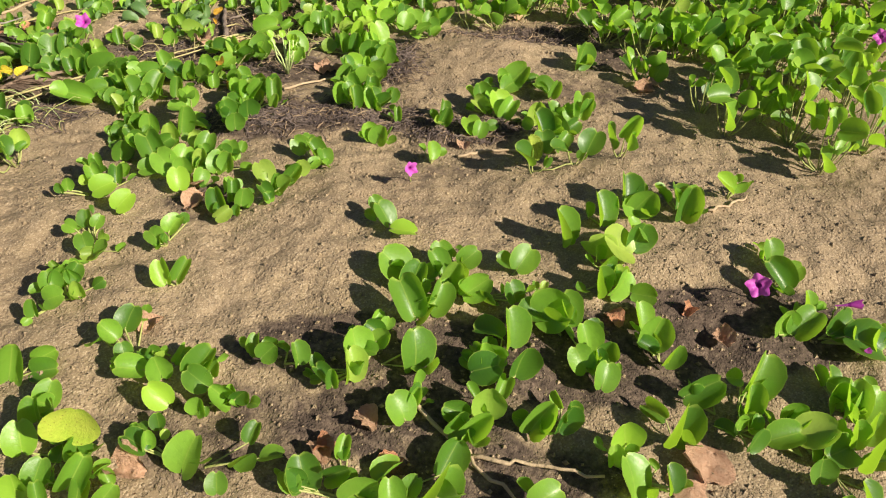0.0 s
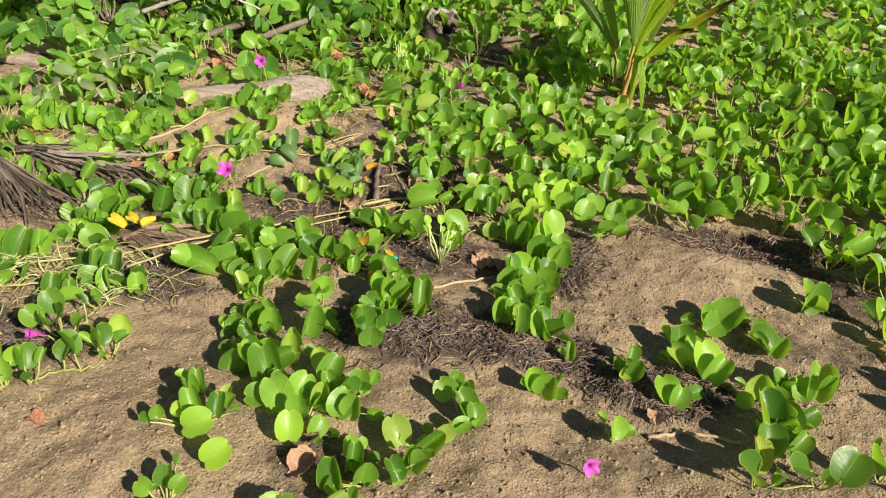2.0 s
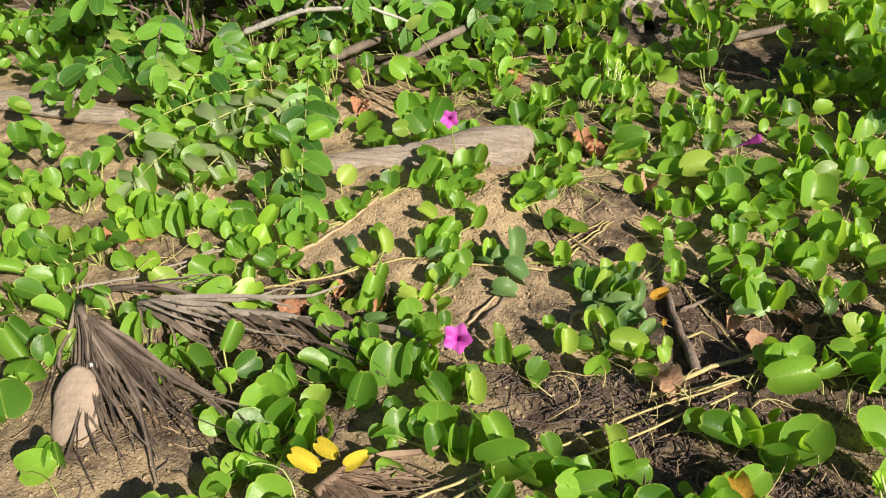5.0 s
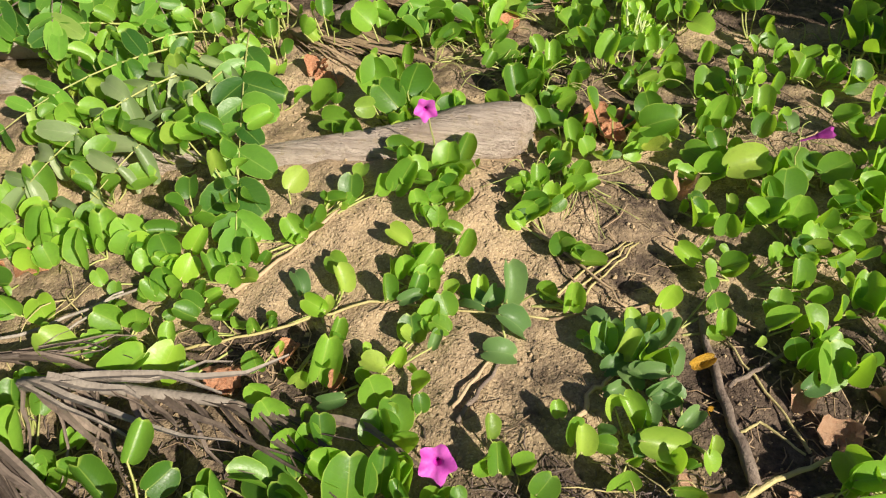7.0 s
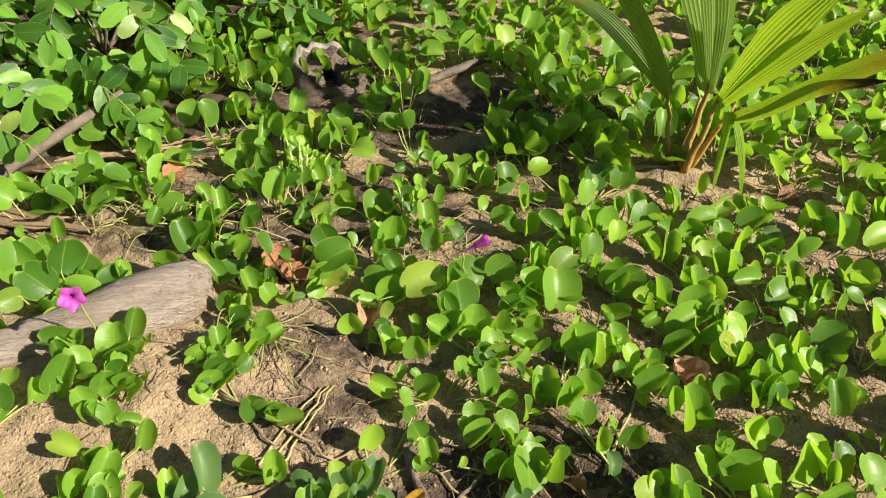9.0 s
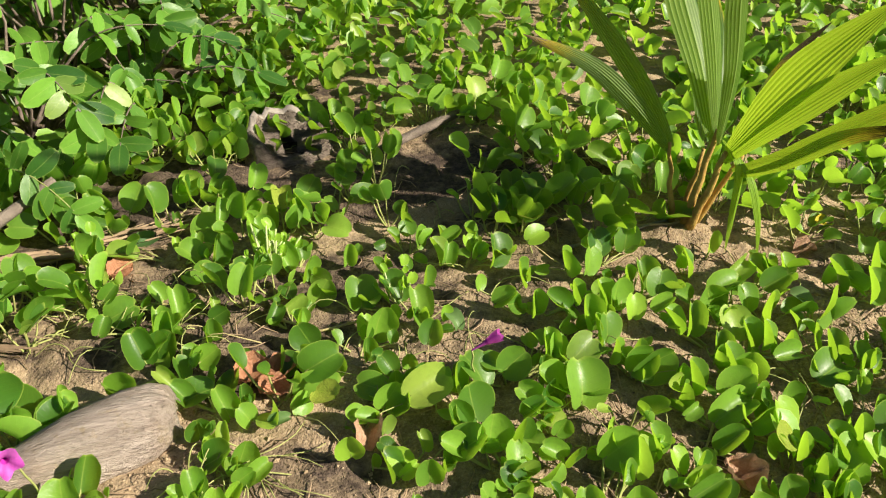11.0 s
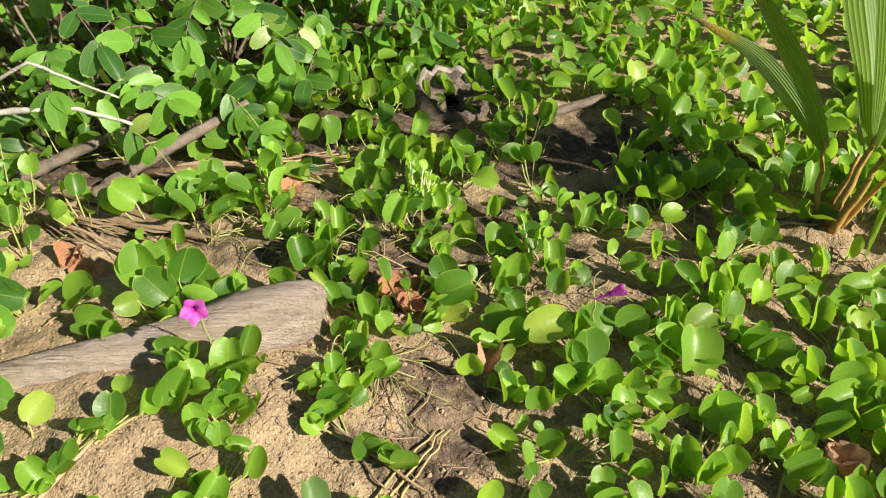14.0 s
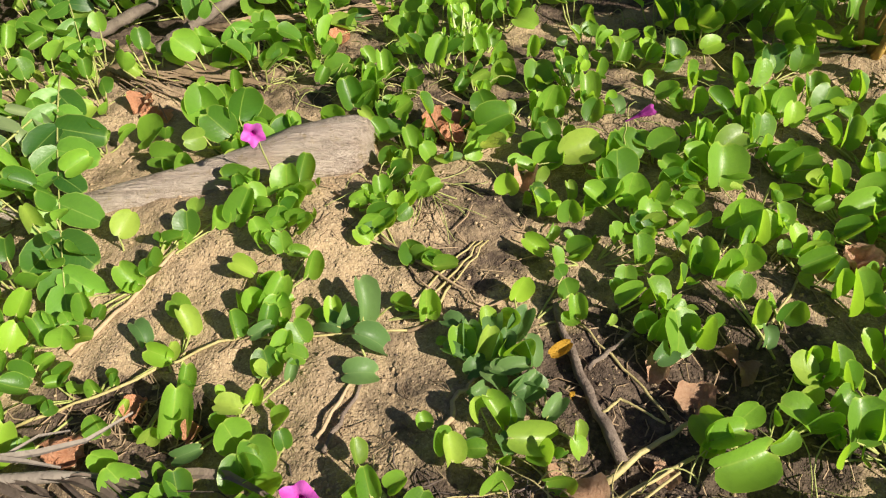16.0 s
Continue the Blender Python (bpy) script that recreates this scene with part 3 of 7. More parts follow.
# single leaves of the open vines: x, y, length, lean of the tip, habit (0 open, 1 folded, 2 limp, 3 fresh)
POOLS = (LEAVES, [LEAVES[k] for k in (2, 3, 6, 8, 12)], LIMP_LEAVES, FRESH_LEAVES)


ROOTED = []  # where single leaves stand already


def open_vine(*leaves):
    """A loose vine of single blades whose petioles meet at one root; a leaf: x, y, length, lean in degrees, habit."""
    cx, cy = (sum(l[k] for l in leaves) / len(leaves) for k in (0, 1))
    label = ("single round green beach vine leaf standing in sand" if len(leaves) < 2 else "young beach vine shoot with few round leaves" if len(leaves) < 5
             else "beach vine with glossy notched round green leaves")
    if sum(l[4] == 2 for l in leaves) > 1:
        label = "limp dark green beach vine lying on sand"
    x0 = thing("beach_vine", (cx, cy, ground_z(cx, cy) - 0.004), label, "vine", "beach vines on the sand")
    stems = bmesh.new()
    ROOTED.extend(leaf[:2] for leaf in leaves)
    for x, y, size, lean, habit in leaves:
        a, size = radians(lean), min(size, 0.088 if y > 2.3 else 0.096)
        along = Vector((math.sin(a), 0.42 * math.cos(a) + rng.gauss(0, 0.15), 0.85 * math.cos(a) + (0.25 if abs(lean) > 60 else 0)))
        face = Vector((0.36, -0.55, 0.66)) + Vector((rng.gauss(0, 0.28), rng.gauss(0, 0.2), rng.gauss(0, 0.2)))
        if abs(lean) > 60 or habit == 2:
            face += Vector((0, 0.25, 0.4))
        along.normalize()
        lush = y > 2.45 and x > -0.80
        tall = max(0.052 if lush else 0.030 if y > 1.75 else 0.040, 0.40 * size * along.z + 0.014)
        foot = Vector((x, y, ground_z(x, y) + tall)) - along * size * 0.5
        foot.z = max(foot.z, ground_z(foot.x, foot.y) + 0.006)
        foot -= x0.location
        m = frame_of(foot, along, face, size, rng.uniform(0.92, 1.08))
        part("leaf", rng.choice(POOLS[habit]), None, x0).matrix_basis = m
        root = Vector((foot.x * 0.35, foot.y * 0.35, 0))
        root.z = ground_z(root.x + cx, root.y + cy) - x0.location.z
        mid = root.lerp(foot, 0.55) + Vector((0, 0, 0.003))
        mid.z = max(mid.z, ground_z(mid.x + cx, mid.y + cy) - x0.location.z + 0.004)
        tube(stems, (root, mid, foot, foot + m.to_3x3() @ Vector((0, 0.1, 0))), (0.0026, 0.0022, 0.0019, 0.0010), 4, False)
        for _ in range(0 if habit > 1 or size < 0.040 else rng.choice((1, 2, 2, 3)) if y < 2.4 else rng.choice((1, 2, 2)) if lush else rng.choice((1, 1, 2))):
            foot, m = leaf_pose(0.024, rng.uniform(0, 6.28), rng.uniform(0.008, 0.045 if lush else 0.024), size * rng.uniform(0.38, 0.80), rng.uniform(0.1, 0.9))
            shift = Matrix.Translation(Vector((x, y + 0.012, ground_z(x, y))) - x0.location)
            part("leaf", rng.choice(LEAVES), None, x0).matrix_basis = shift @ m
            tube(stems, (root, (root + shift @ foot) / 2, shift @ foot), (0.0022, 0.002, 0.0014), 4, False)
    part("stem", stems, M_STEM, x0)


# the single plants, each with its leaves
open_vine((0.156, 0.61, 0.057, 60, 0))
open_vine((0.671, 0.616, 0.057, 0, 0), (0.616, 0.67, 0.049, 0, 0), (0.585, 0.738, 0.062, 80, 0), (0.617, 0.776, 0.053, 70, 0), (0.639, 0.742, 0.077, 90, 0), (0.705, 0.744, 0.057, 15, 1), (0.715, 0.706, 0.091, 10, 1))
open_vine((-0.744, 0.736, 0.062, 0, 3), (-0.739, 0.79, 0.053, 0, 0), (-0.731, 0.829, 0.054, 20, 0), (-0.68, 0.766, 0.058, -10, 0), (-0.638, 0.719, 0.056, 0, 0), (-0.619, 0.666, 0.074, 30, 0), (-0.669, 0.627, 0.048, 0, 0))
open_vine((-0.716, 0.649, 0.059, 0, 3), (-0.686, 0.668, 0.05, 20, 0))
open_vine((-0.557, 0.628, 0.048, 40, 0))
open_vine((-0.543, 0.731, 0.052, -40, 0), (-0.526, 0.737, 0.041, 0, 0), (-0.45, 0.705, 0.076, 15, 0), (-0.385, 0.653, 0.039, 0, 0), (-0.349, 0.706, 0.056, 50, 0))
open_vine((-0.535, 0.835, 0.06, -40, 3), (-0.554, 0.901, 0.062, -10, 0), (-0.582, 0.939, 0.041, 0, 0), (-0.631, 0.939, 0.035, 0, 0), (-0.604, 0.893, 0.056, -70, 0), (-0.678, 0.986, 0.053, -40, 0), (-0.643, 1.02, 0.054, 20, 0))
open_vine((-0.468, 0.863, 0.055, -40, 0), (-0.467, 0.902, 0.073, 30, 1), (-0.422, 0.837, 0.066, -30, 0), (-0.455, 0.817, 0.044, 20, 0), (-0.378, 0.832, 0.044, 40, 0))
open_vine((-0.266, 0.66, 0.04, -30, 0), (-0.244, 0.67, 0.065, 0, 0), (-0.183, 0.673, 0.06, 70, 0), (-0.143, 0.646, 0.074, 60, 0), (-0.096, 0.633, 0.058, 0, 0), (-0.018, 0.65, 0.088, 40, 1))
open_vine((-0.218, 0.869, 0.044, 0, 0), (-0.235, 0.878, 0.045, -30, 0), (-0.182, 0.889, 0.067, 10, 1), (-0.181, 0.94, 0.069, -20, 0), (-0.147, 0.986, 0.047, -60, 0), (-0.123, 0.959, 0.046, 50, 0), (-0.057, 0.923, 0.086, 10, 0))
open_vine((-0.083, 0.789, 0.058, -10, 0), (-0.059, 0.821, 0.043, 20, 0))
open_vine((0.021, 0.755, 0.052, 60, 0), (0.056, 0.763, 0.073, 40, 0), (0.072, 0.805, 0.069, 0, 0), (0.07, 0.877, 0.061, 60, 0), (0.061, 0.914, 0.051, 0, 1), (0.134, 0.893, 0.084, 10, 0), (0.124, 0.977, 0.082, 5, 1))
open_vine((0.166, 0.779, 0.084, 35, 1), (0.205, 0.774, 0.063, 20, 0), (0.216, 0.786, 0.042, 0, 0))
open_vine((0.278, 0.69, 0.04, 0, 0), (0.3, 0.733, 0.071, -10, 3), (0.306, 0.643, 0.082, 5, 0), (0.364, 0.65, 0.049, 0, 0))
open_vine((0.293, 0.862, 0.055, 20, 0), (0.252, 0.902, 0.056, -20, 0), (0.27, 0.957, 0.064, -10, 0), (0.304, 0.93, 0.057, 20, 0), (0.239, 1.022, 0.071, 0, 0), (0.216, 1.021, 0.089, 70, 0), (0.188, 1.067, 0.043, 30, 0))
open_vine((0.403, 0.753, 0.088, 20, 1))
open_vine((0.466, 0.841, 0.082, 60, 0), (0.545, 0.815, 0.065, 10, 1), (0.573, 0.861, 0.094, 30, 1), (0.512, 0.769, 0.037, 0, 0), (0.528, 0.73, 0.051, 30, 0))
open_vine((0.702, 0.827, 0.07, -10, 0), (0.724, 0.81, 0.075, 10, 1), (0.757, 0.796, 0.064, 30, 0))
open_vine((-0.853, 1.056, 0.043, 0, 1), (-0.821, 1.08, 0.05, 60, 0), (-0.788, 1.115, 0.05, 0, 0), (-0.809, 1.156, 0.051, 40, 0), (-0.834, 1.146, 0.051, 10, 0), (-0.845, 1.128, 0.051, -20, 0))
open_vine((-0.827, 0.906, 0.096, 15, 1))
open_vine((-0.374, 0.949, 0.04, 0, 1), (-0.342, 0.924, 0.046, 50, 0), (-0.288, 0.921, 0.051, 0, 1))
open_vine((-0.083, 1.059, 0.091, -20, 1), (-0.02, 1.067, 0.073, 30, 0), (0.01, 1.135, 0.076, 20, 0), (0.047, 1.183, 0.052, 40, 0), (-0.014, 1.206, 0.052, 0, 0), (0.062, 1.102, 0.075, 60, 0), (0.137, 1.082, 0.049, -10, 0))
open_vine((0.308, 1.104, 0.074, -10, 1), (0.365, 1.092, 0.068, 50, 0), (0.339, 1.158, 0.044, 40, 0), (0.328, 1.194, 0.039, 0, 0), (0.367, 1.208, 0.098, -70, 0), (0.424, 1.248, 0.073, 20, 0))
open_vine((0.406, 0.976, 0.076, 20, 0), (0.429, 0.924, 0.057, 30, 0))
open_vine((0.665, 1.005, 0.065, 0, 0), (0.715, 1.001, 0.071, 40, 0), (0.73, 1.049, 0.049, 10, 0), (0.793, 0.997, 0.071, 60, 0), (0.817, 0.95, 0.081, 100, 0))
open_vine((-0.865, 1.297, 0.034, -60, 0), (-0.84, 1.333, 0.042, 0, 0), (-0.808, 1.319, 0.034, 30, 0), (-0.816, 1.25, 0.047, -20, 0), (-0.765, 1.222, 0.053, 80, 0))
open_vine((-0.663, 1.268, 0.047, -40, 0), (-0.63, 1.309, 0.048, 30, 0))
open_vine((-0.612, 1.151, 0.058, -15, 3), (-0.572, 1.159, 0.058, 30, 0))
open_vine((-0.529, 1.358, 0.044, 60, 0), (-0.555, 1.418, 0.069, -10, 1), (-0.532, 1.465, 0.059, 5, 1), (-0.5, 1.43, 0.052, 10, 0), (-0.445, 1.445, 0.046, -30, 0), (-0.429, 1.49, 0.065, 5, 1), (-0.396, 1.47, 0.046, 70, 0))
open_vine((-0.146, 1.346, 0.063, -20, 0), (-0.098, 1.283, 0.061, 100, 3))
open_vine((-0.118, 1.172, 0.084, -45, 0), (-0.067, 1.127, 0.063, 20, 0))
open_vine((0.168, 1.177, 0.064, 40, 0))
open_vine((0.26, 1.283, 0.088, -5, 1))
open_vine((0.362, 1.356, 0.084, 0, 0))
open_vine((0.699, 1.129, 0.076, -30, 0), (0.706, 1.193, 0.058, 0, 0))
open_vine((-0.947, 1.453, 0.03, 0, 0), (-0.941, 1.474, 0.037, 0, 0), (-0.888, 1.514, 0.062, -20, 1), (-0.831, 1.515, 0.049, 0, 0), (-0.813, 1.54, 0.038, 50, 0), (-0.847, 1.461, 0.06, 60, 3))
open_vine((-0.91, 1.579, 0.052, 0, 0))
open_vine((-0.774, 1.397, 0.058, 45, 3))
open_vine((-0.733, 1.585, 0.077, -30, 0), (-0.694, 1.614, 0.065, 30, 0), (-0.642, 1.611, 0.064, 0, 1), (-0.595, 1.587, 0.063, 10, 0), (-0.565, 1.587, 0.057, 20, 0), (-0.606, 1.654, 0.053, 0, 0), (-0.587, 1.674, 0.053, 0, 0))
open_vine((-0.672, 1.554, 0.05, 0, 0), (-0.671, 1.496, 0.06, 0, 3), (-0.616, 1.509, 0.042, 30, 0))
open_vine((-0.467, 1.543, 0.061, -20, 0), (-0.391, 1.545, 0.067, 40, 1), (-0.377, 1.562, 0.049, 0, 0))
open_vine((0.438, 1.442, 0.087, 10, 1), (0.469, 1.394, 0.078, 30, 0))
open_vine((0.56, 1.413, 0.065, 10, 0), (0.565, 1.377, 0.092, 10, 1))
open_vine((0.671, 1.45, 0.065, -50, 3), (0.72, 1.467, 0.044, 60, 0))
open_vine((-1.802, 1.825, 0.091, 20, 0))
open_vine((-1.673, 1.828, 0.067, -40, 0), (-1.641, 1.861, 0.073, 10, 0), (-1.696, 1.908, 0.07, -85, 0), (-1.721, 1.975, 0.067, 0, 1), (-1.72, 2.013, 0.062, 0, 0), (-1.669, 2.011, 0.087, 15, 0), (-1.624, 2.025, 0.074, 10, 1))
open_vine((-1.568, 1.838, 0.066, 50, 0))
open_vine((-1.45, 1.844, 0.054, 0, 0), (-1.409, 1.851, 0.043, 0, 0), (-1.437, 1.889, 0.033, 0, 0), (-1.388, 1.906, 0.055, 80, 0), (-1.339, 1.909, 0.061, -20, 0), (-1.299, 1.916, 0.066, 60, 0), (-1.254, 1.908, 0.054, 0, 0))
open_vine((-0.948, 1.839, 0.052, -20, 0), (-0.941, 1.903, 0.061, -10, 0), (-0.9, 1.882, 0.068, 20, 0), (-0.869, 1.861, 0.067, 0, 0), (-0.889, 1.781, 0.057, -30, 0))
open_vine((-0.89, 1.692, 0.069, 10, 0))
open_vine((-0.8, 1.676, 0.095, -20, 1), (-0.783, 1.716, 0.069, 60, 0), (-0.78, 1.757, 0.077, 0, 1))
open_vine((-0.69, 1.74, 0.062, -30, 0), (-0.652, 1.692, 0.067, 20, 0))
open_vine((-0.61, 1.835, 0.057, 0, 0), (-0.646, 1.883, 0.074, -20, 0), (-0.591, 1.915, 0.067, 0, 0), (-0.644, 1.963, 0.059, -30, 0), (-0.621, 2.01, 0.061, 0, 0), (-0.608, 2.047, 0.075, -30, 0), (-0.532, 2.022, 0.079, 0, 0))
open_vine((-0.401, 1.699, 0.053, -30, 0), (-0.354, 1.658, 0.071, -20, 1), (-0.326, 1.64, 0.045, 0, 0))
open_vine((-0.223, 1.797, 0.055, -20, 0), (-0.188, 1.784, 0.061, 20, 0))
open_vine((-0.045, 1.674, 0.051, -10, 0))
open_vine((0.071, 1.834, 0.062, -20, 3), (0.097, 1.816, 0.047, 20, 0))
open_vine((0.263, 1.789, 0.092, -10, 1), (0.31, 1.782, 0.072, -30, 0), (0.358, 1.816, 0.059, 60, 0), (0.323, 1.715, 0.05, 40, 0), (0.266, 1.712, 0.063, 0, 0))
open_vine((-1.915, 2.051, 0.065, 60, 0), (-1.896, 2.088, 0.059, 0, 1))
open_vine((-1.762, 1.961, 0.073, -20, 1))
open_vine((-1.615, 2.103, 0.052, -10, 0), (-1.601, 2.158, 0.053, -20, 0), (-1.565, 2.168, 0.073, -60, 1), (-1.522, 2.214, 0.081, 20, 0), (-1.49, 2.252, 0.075, 10, 0), (-1.546, 2.279, 0.084, 30, 0), (-1.599, 2.323, 0.086, 60, 0))
open_vine((-1.511, 2.101, 0.07, -50, 0), (-1.468, 2.08, 0.062, 40, 0), (-1.427, 2.052, 0.073, 50, 0), (-1.434, 2.018, 0.072, 80, 0), (-1.461, 1.967, 0.076, -85, 0), (-1.415, 1.963, 0.075, 10, 1), (-1.361, 1.975, 0.069, 0, 1))
open_vine((-1.16, 2.054, 0.099, -60, 1))
open_vine((-1.094, 2.123, 0.06, 0, 0), (-1.061, 2.151, 0.073, -30, 0), (-1.011, 2.143, 0.06, -50, 0), (-0.99, 2.154, 0.06, 60, 0), (-0.981, 2.218, 0.075, 80, 0), (-1.04, 2.236, 0.063, -50, 1), (-0.957, 2.276, 0.077, -20, 1))
open_vine((-1.046, 2.053, 0.058, 10, 0), (-1.004, 2.02, 0.062, -40, 0), (-1.015, 1.984, 0.06, -10, 1), (-0.983, 1.983, 0.044, 0, 0), (-0.955, 1.997, 0.055, 0, 1), (-0.95, 2.026, 0.056, 70, 0), (-0.994, 2.071, 0.086, -5, 1))
open_vine((-0.925, 2.112, 0.094, 20, 1), (-0.857, 2.103, 0.069, 5, 1))
open_vine((-0.779, 1.88, 0.09, 5, 1))
open_vine((-0.518, 1.974, 0.047, 20, 0))
open_vine((-0.33, 2.024, 0.069, -10, 0), (-0.279, 2.028, 0.061, 0, 0), (-0.279, 1.984, 0.068, 0, 0), (-0.222, 1.99, 0.068, -20, 1), (-0.227, 2.019, 0.061, 10, 0), (-0.188, 1.999, 0.063, 60, 0), (-0.148, 1.931, 0.044, 0, 0))
open_vine((-0.299, 2.077, 0.073, -20, 0), (-0.258, 2.102, 0.079, 20, 0), (-0.26, 2.139, 0.087, 100, 0), (-0.216, 2.132, 0.062, 60, 0), (-0.239, 2.068, 0.072, 10, 1))
open_vine((-0.039, 1.897, 0.043, -30, 0), (-0.006, 1.879, 0.063, 20, 1))
open_vine((0.102, 1.956, 0.058, -40, 0), (0.162, 1.949, 0.086, -10, 3), (0.186, 1.922, 0.071, 30, 0), (0.138, 2.006, 0.052, 10, 0), (0.105, 2.026, 0.075, -20, 0))
open_vine((0.269, 1.878, 0.076, 0, 0), (0.321, 1.918, 0.063, 0, 0), (0.369, 1.907, 0.055, 0, 0), (0.404, 1.932, 0.084, 10, 1))
open_vine((0.308, 2.073, 0.068, -40, 0), (0.336, 2.044, 0.059, 20, 0))
open_vine((-2.205, 2.341, 0.085, -30, 0))
open_vine((-2.117, 2.282, 0.075, 30, 0))
open_vine((-2.086, 2.365, 0.062, 0, 0))
open_vine((-2.081, 2.177, 0.099, 0, 0))
open_vine((-1.912, 2.332, 0.046, 0, 0), (-1.894, 2.365, 0.042, 0, 0), (-1.871, 2.387, 0.057, 25, 0), (-1.84, 2.342, 0.074, 80, 0), (-1.946, 2.426, 0.102, 5, 1), (-1.974, 2.493, 0.061, 70, 3), (-2.017, 2.484, 0.046, 0, 0))
open_vine((-1.693, 2.249, 0.056, -30, 0), (-1.618, 2.233, 0.083, -75, 0), (-1.62, 2.291, 0.071, 10, 0))
open_vine((-1.439, 2.361, 0.093, 10, 1), (-1.487, 2.404, 0.063, -70, 0), (-1.53, 2.425, 0.082, 75, 0), (-1.589, 2.401, 0.082, -10, 1), (-1.597, 2.441, 0.024, 0, 0))
open_vine((-1.336, 2.284, 0.061, 0, 0), (-1.272, 2.318, 0.068, 0, 0), (-1.261, 2.267, 0.06, -10, 0), (-1.223, 2.274, 0.053, 0, 1), (-1.189, 2.27, 0.072, 10, 1), (-1.133, 2.236, 0.096, 65, 0), (-1.137, 2.166, 0.074, 30, 1))
open_vine((-1.332, 2.207, 0.052, -40, 0))
open_vine((-0.895, 2.2, 0.073, -60, 0), (-0.839, 2.209, 0.067, 10, 1), (-0.809, 2.247, 0.074, 10, 1), (-0.779, 2.178, 0.071, 60, 0), (-0.754, 2.154, 0.047, 0, 0), (-0.684, 2.156, 0.046, 20, 0), (-0.692, 2.197, 0.053, 40, 0))
open_vine((-0.776, 2.374, 0.078, -60, 0), (-0.734, 2.387, 0.065, -20, 1), (-0.698, 2.401, 0.079, 60, 0), (-0.677, 2.349, 0.064, 70, 0), (-0.635, 2.386, 0.089, 30, 0))
open_vine((-0.732, 2.277, 0.056, 40, 0))
open_vine((-0.515, 2.335, 0.057, 20, 0))
open_vine((-0.32, 2.189, 0.071, 30, 0), (-0.304, 2.166, 0.051, 30, 0), (-0.312, 2.254, 0.08, -40, 3), (-0.262, 2.278, 0.054, 0, 0), (-0.233, 2.273, 0.053, 20, 0), (-0.22, 2.225, 0.065, 40, 0), (-0.2, 2.323, 0.068, 20, 0))
open_vine((-0.263, 2.37, 0.077, 10, 0), (-0.215, 2.355, 0.083, 20, 1), (-0.279, 2.422, 0.087, 20, 0), (-0.319, 2.431, 0.073, 10, 1), (-0.365, 2.434, 0.073, -10, 0), (-0.411, 2.441, 0.052, 30, 0))
open_vine((0.166, 2.138, 0.062, -20, 0), (0.234, 2.16, 0.102, 55, 0))
open_vine((0.448, 2.276, 0.097, 10, 0))
open_vine((-1.992, 2.576, 0.085, -80, 0), (-1.928, 2.604, 0.043, -20, 0), (-1.936, 2.663, 0.061, -60, 0), (-1.878, 2.672, 0.053, 10, 0), (-1.865, 2.619, 0.037, 60, 0), (-1.838, 2.565, 0.088, 35, 1), (-1.78, 2.589, 0.073, 20, 3))
open_vine((-1.737, 2.586, 0.036, 0, 0), (-1.734, 2.67, 0.048, 40, 0), (-1.706, 2.722, 0.049, 50, 0), (-1.662, 2.696, 0.043, 0, 0), (-1.628, 2.707, 0.027, 0, 0), (-1.626, 2.715, 0.027, 70, 0), (-1.561, 2.75, 0.049, -60, 3))
open_vine((-1.629, 2.624, 0.047, -10, 0))
open_vine((-1.566, 2.529, 0.064, -30, 0), (-1.517, 2.491, 0.057, 0, 0), (-1.484, 2.493, 0.047, 10, 0), (-1.445, 2.461, 0.069, 10, 0), (-1.397, 2.434, 0.103, 5, 0), (-1.352, 2.461, 0.082, 5, 1), (-1.32, 2.46, 0.054, 10, 0))
open_vine((-1.542, 2.609, 0.041, 30, 0), (-1.506, 2.642, 0.088, 15, 1), (-1.501, 2.698, 0.053, 20, 0), (-1.546, 2.764, 0.038, 30, 0), (-1.528, 2.816, 0.056, -5, 1), (-1.601, 2.798, 0.051, 0, 2))
open_vine((-1.501, 2.543, 0.039, -10, 0), (-1.473, 2.569, 0.049, 70, 2), (-1.408, 2.599, 0.06, -20, 0), (-1.421, 2.65, 0.046, -70, 0), (-1.384, 2.677, 0.046, 20, 3), (-1.374, 2.737, 0.053, -10, 0), (-1.327, 2.715, 0.036, 20, 2))
open_vine((-1.378, 2.528, 0.057, -10, 0), (-1.359, 2.56, 0.058, -10, 0), (-1.321, 2.584, 0.034, 0, 0), (-1.326, 2.624, 0.045, 70, 0), (-1.33, 2.522, 0.07, 55, 1))
open_vine((-1.294, 2.394, 0.064, -40, 0), (-1.223, 2.395, 0.063, 0, 0), (-1.242, 2.446, 0.035, 40, 0))
open_vine((-1.186, 2.516, 0.059, -10, 1), (-1.142, 2.511, 0.036, 45, 0), (-1.109, 2.482, 0.044, 30, 0))
open_vine((-1.081, 2.58, 0.046, -20, 0), (-1.062, 2.565, 0.051, 0, 0), (-1.029, 2.587, 0.037, 20, 2), (-0.977, 2.572, 0.037, 0, 2), (-0.935, 2.581, 0.078, 115, 0), (-0.962, 2.623, 0.047, 20, 2), (-0.992, 2.629, 0.066, -25, 1))
open_vine((-1, 2.519, 0.053, 10, 0))
open_vine((-0.901, 2.512, 0.052, 60, 0), (-0.87, 2.563, 0.036, 150, 0), (-0.87, 2.59, 0.036, 20, 0), (-0.898, 2.634, 0.047, 40, 2), (-0.937, 2.67, 0.058, 60, 2), (-0.919, 2.683, 0.043, -20, 2), (-0.972, 2.711, 0.049, -50, 2))
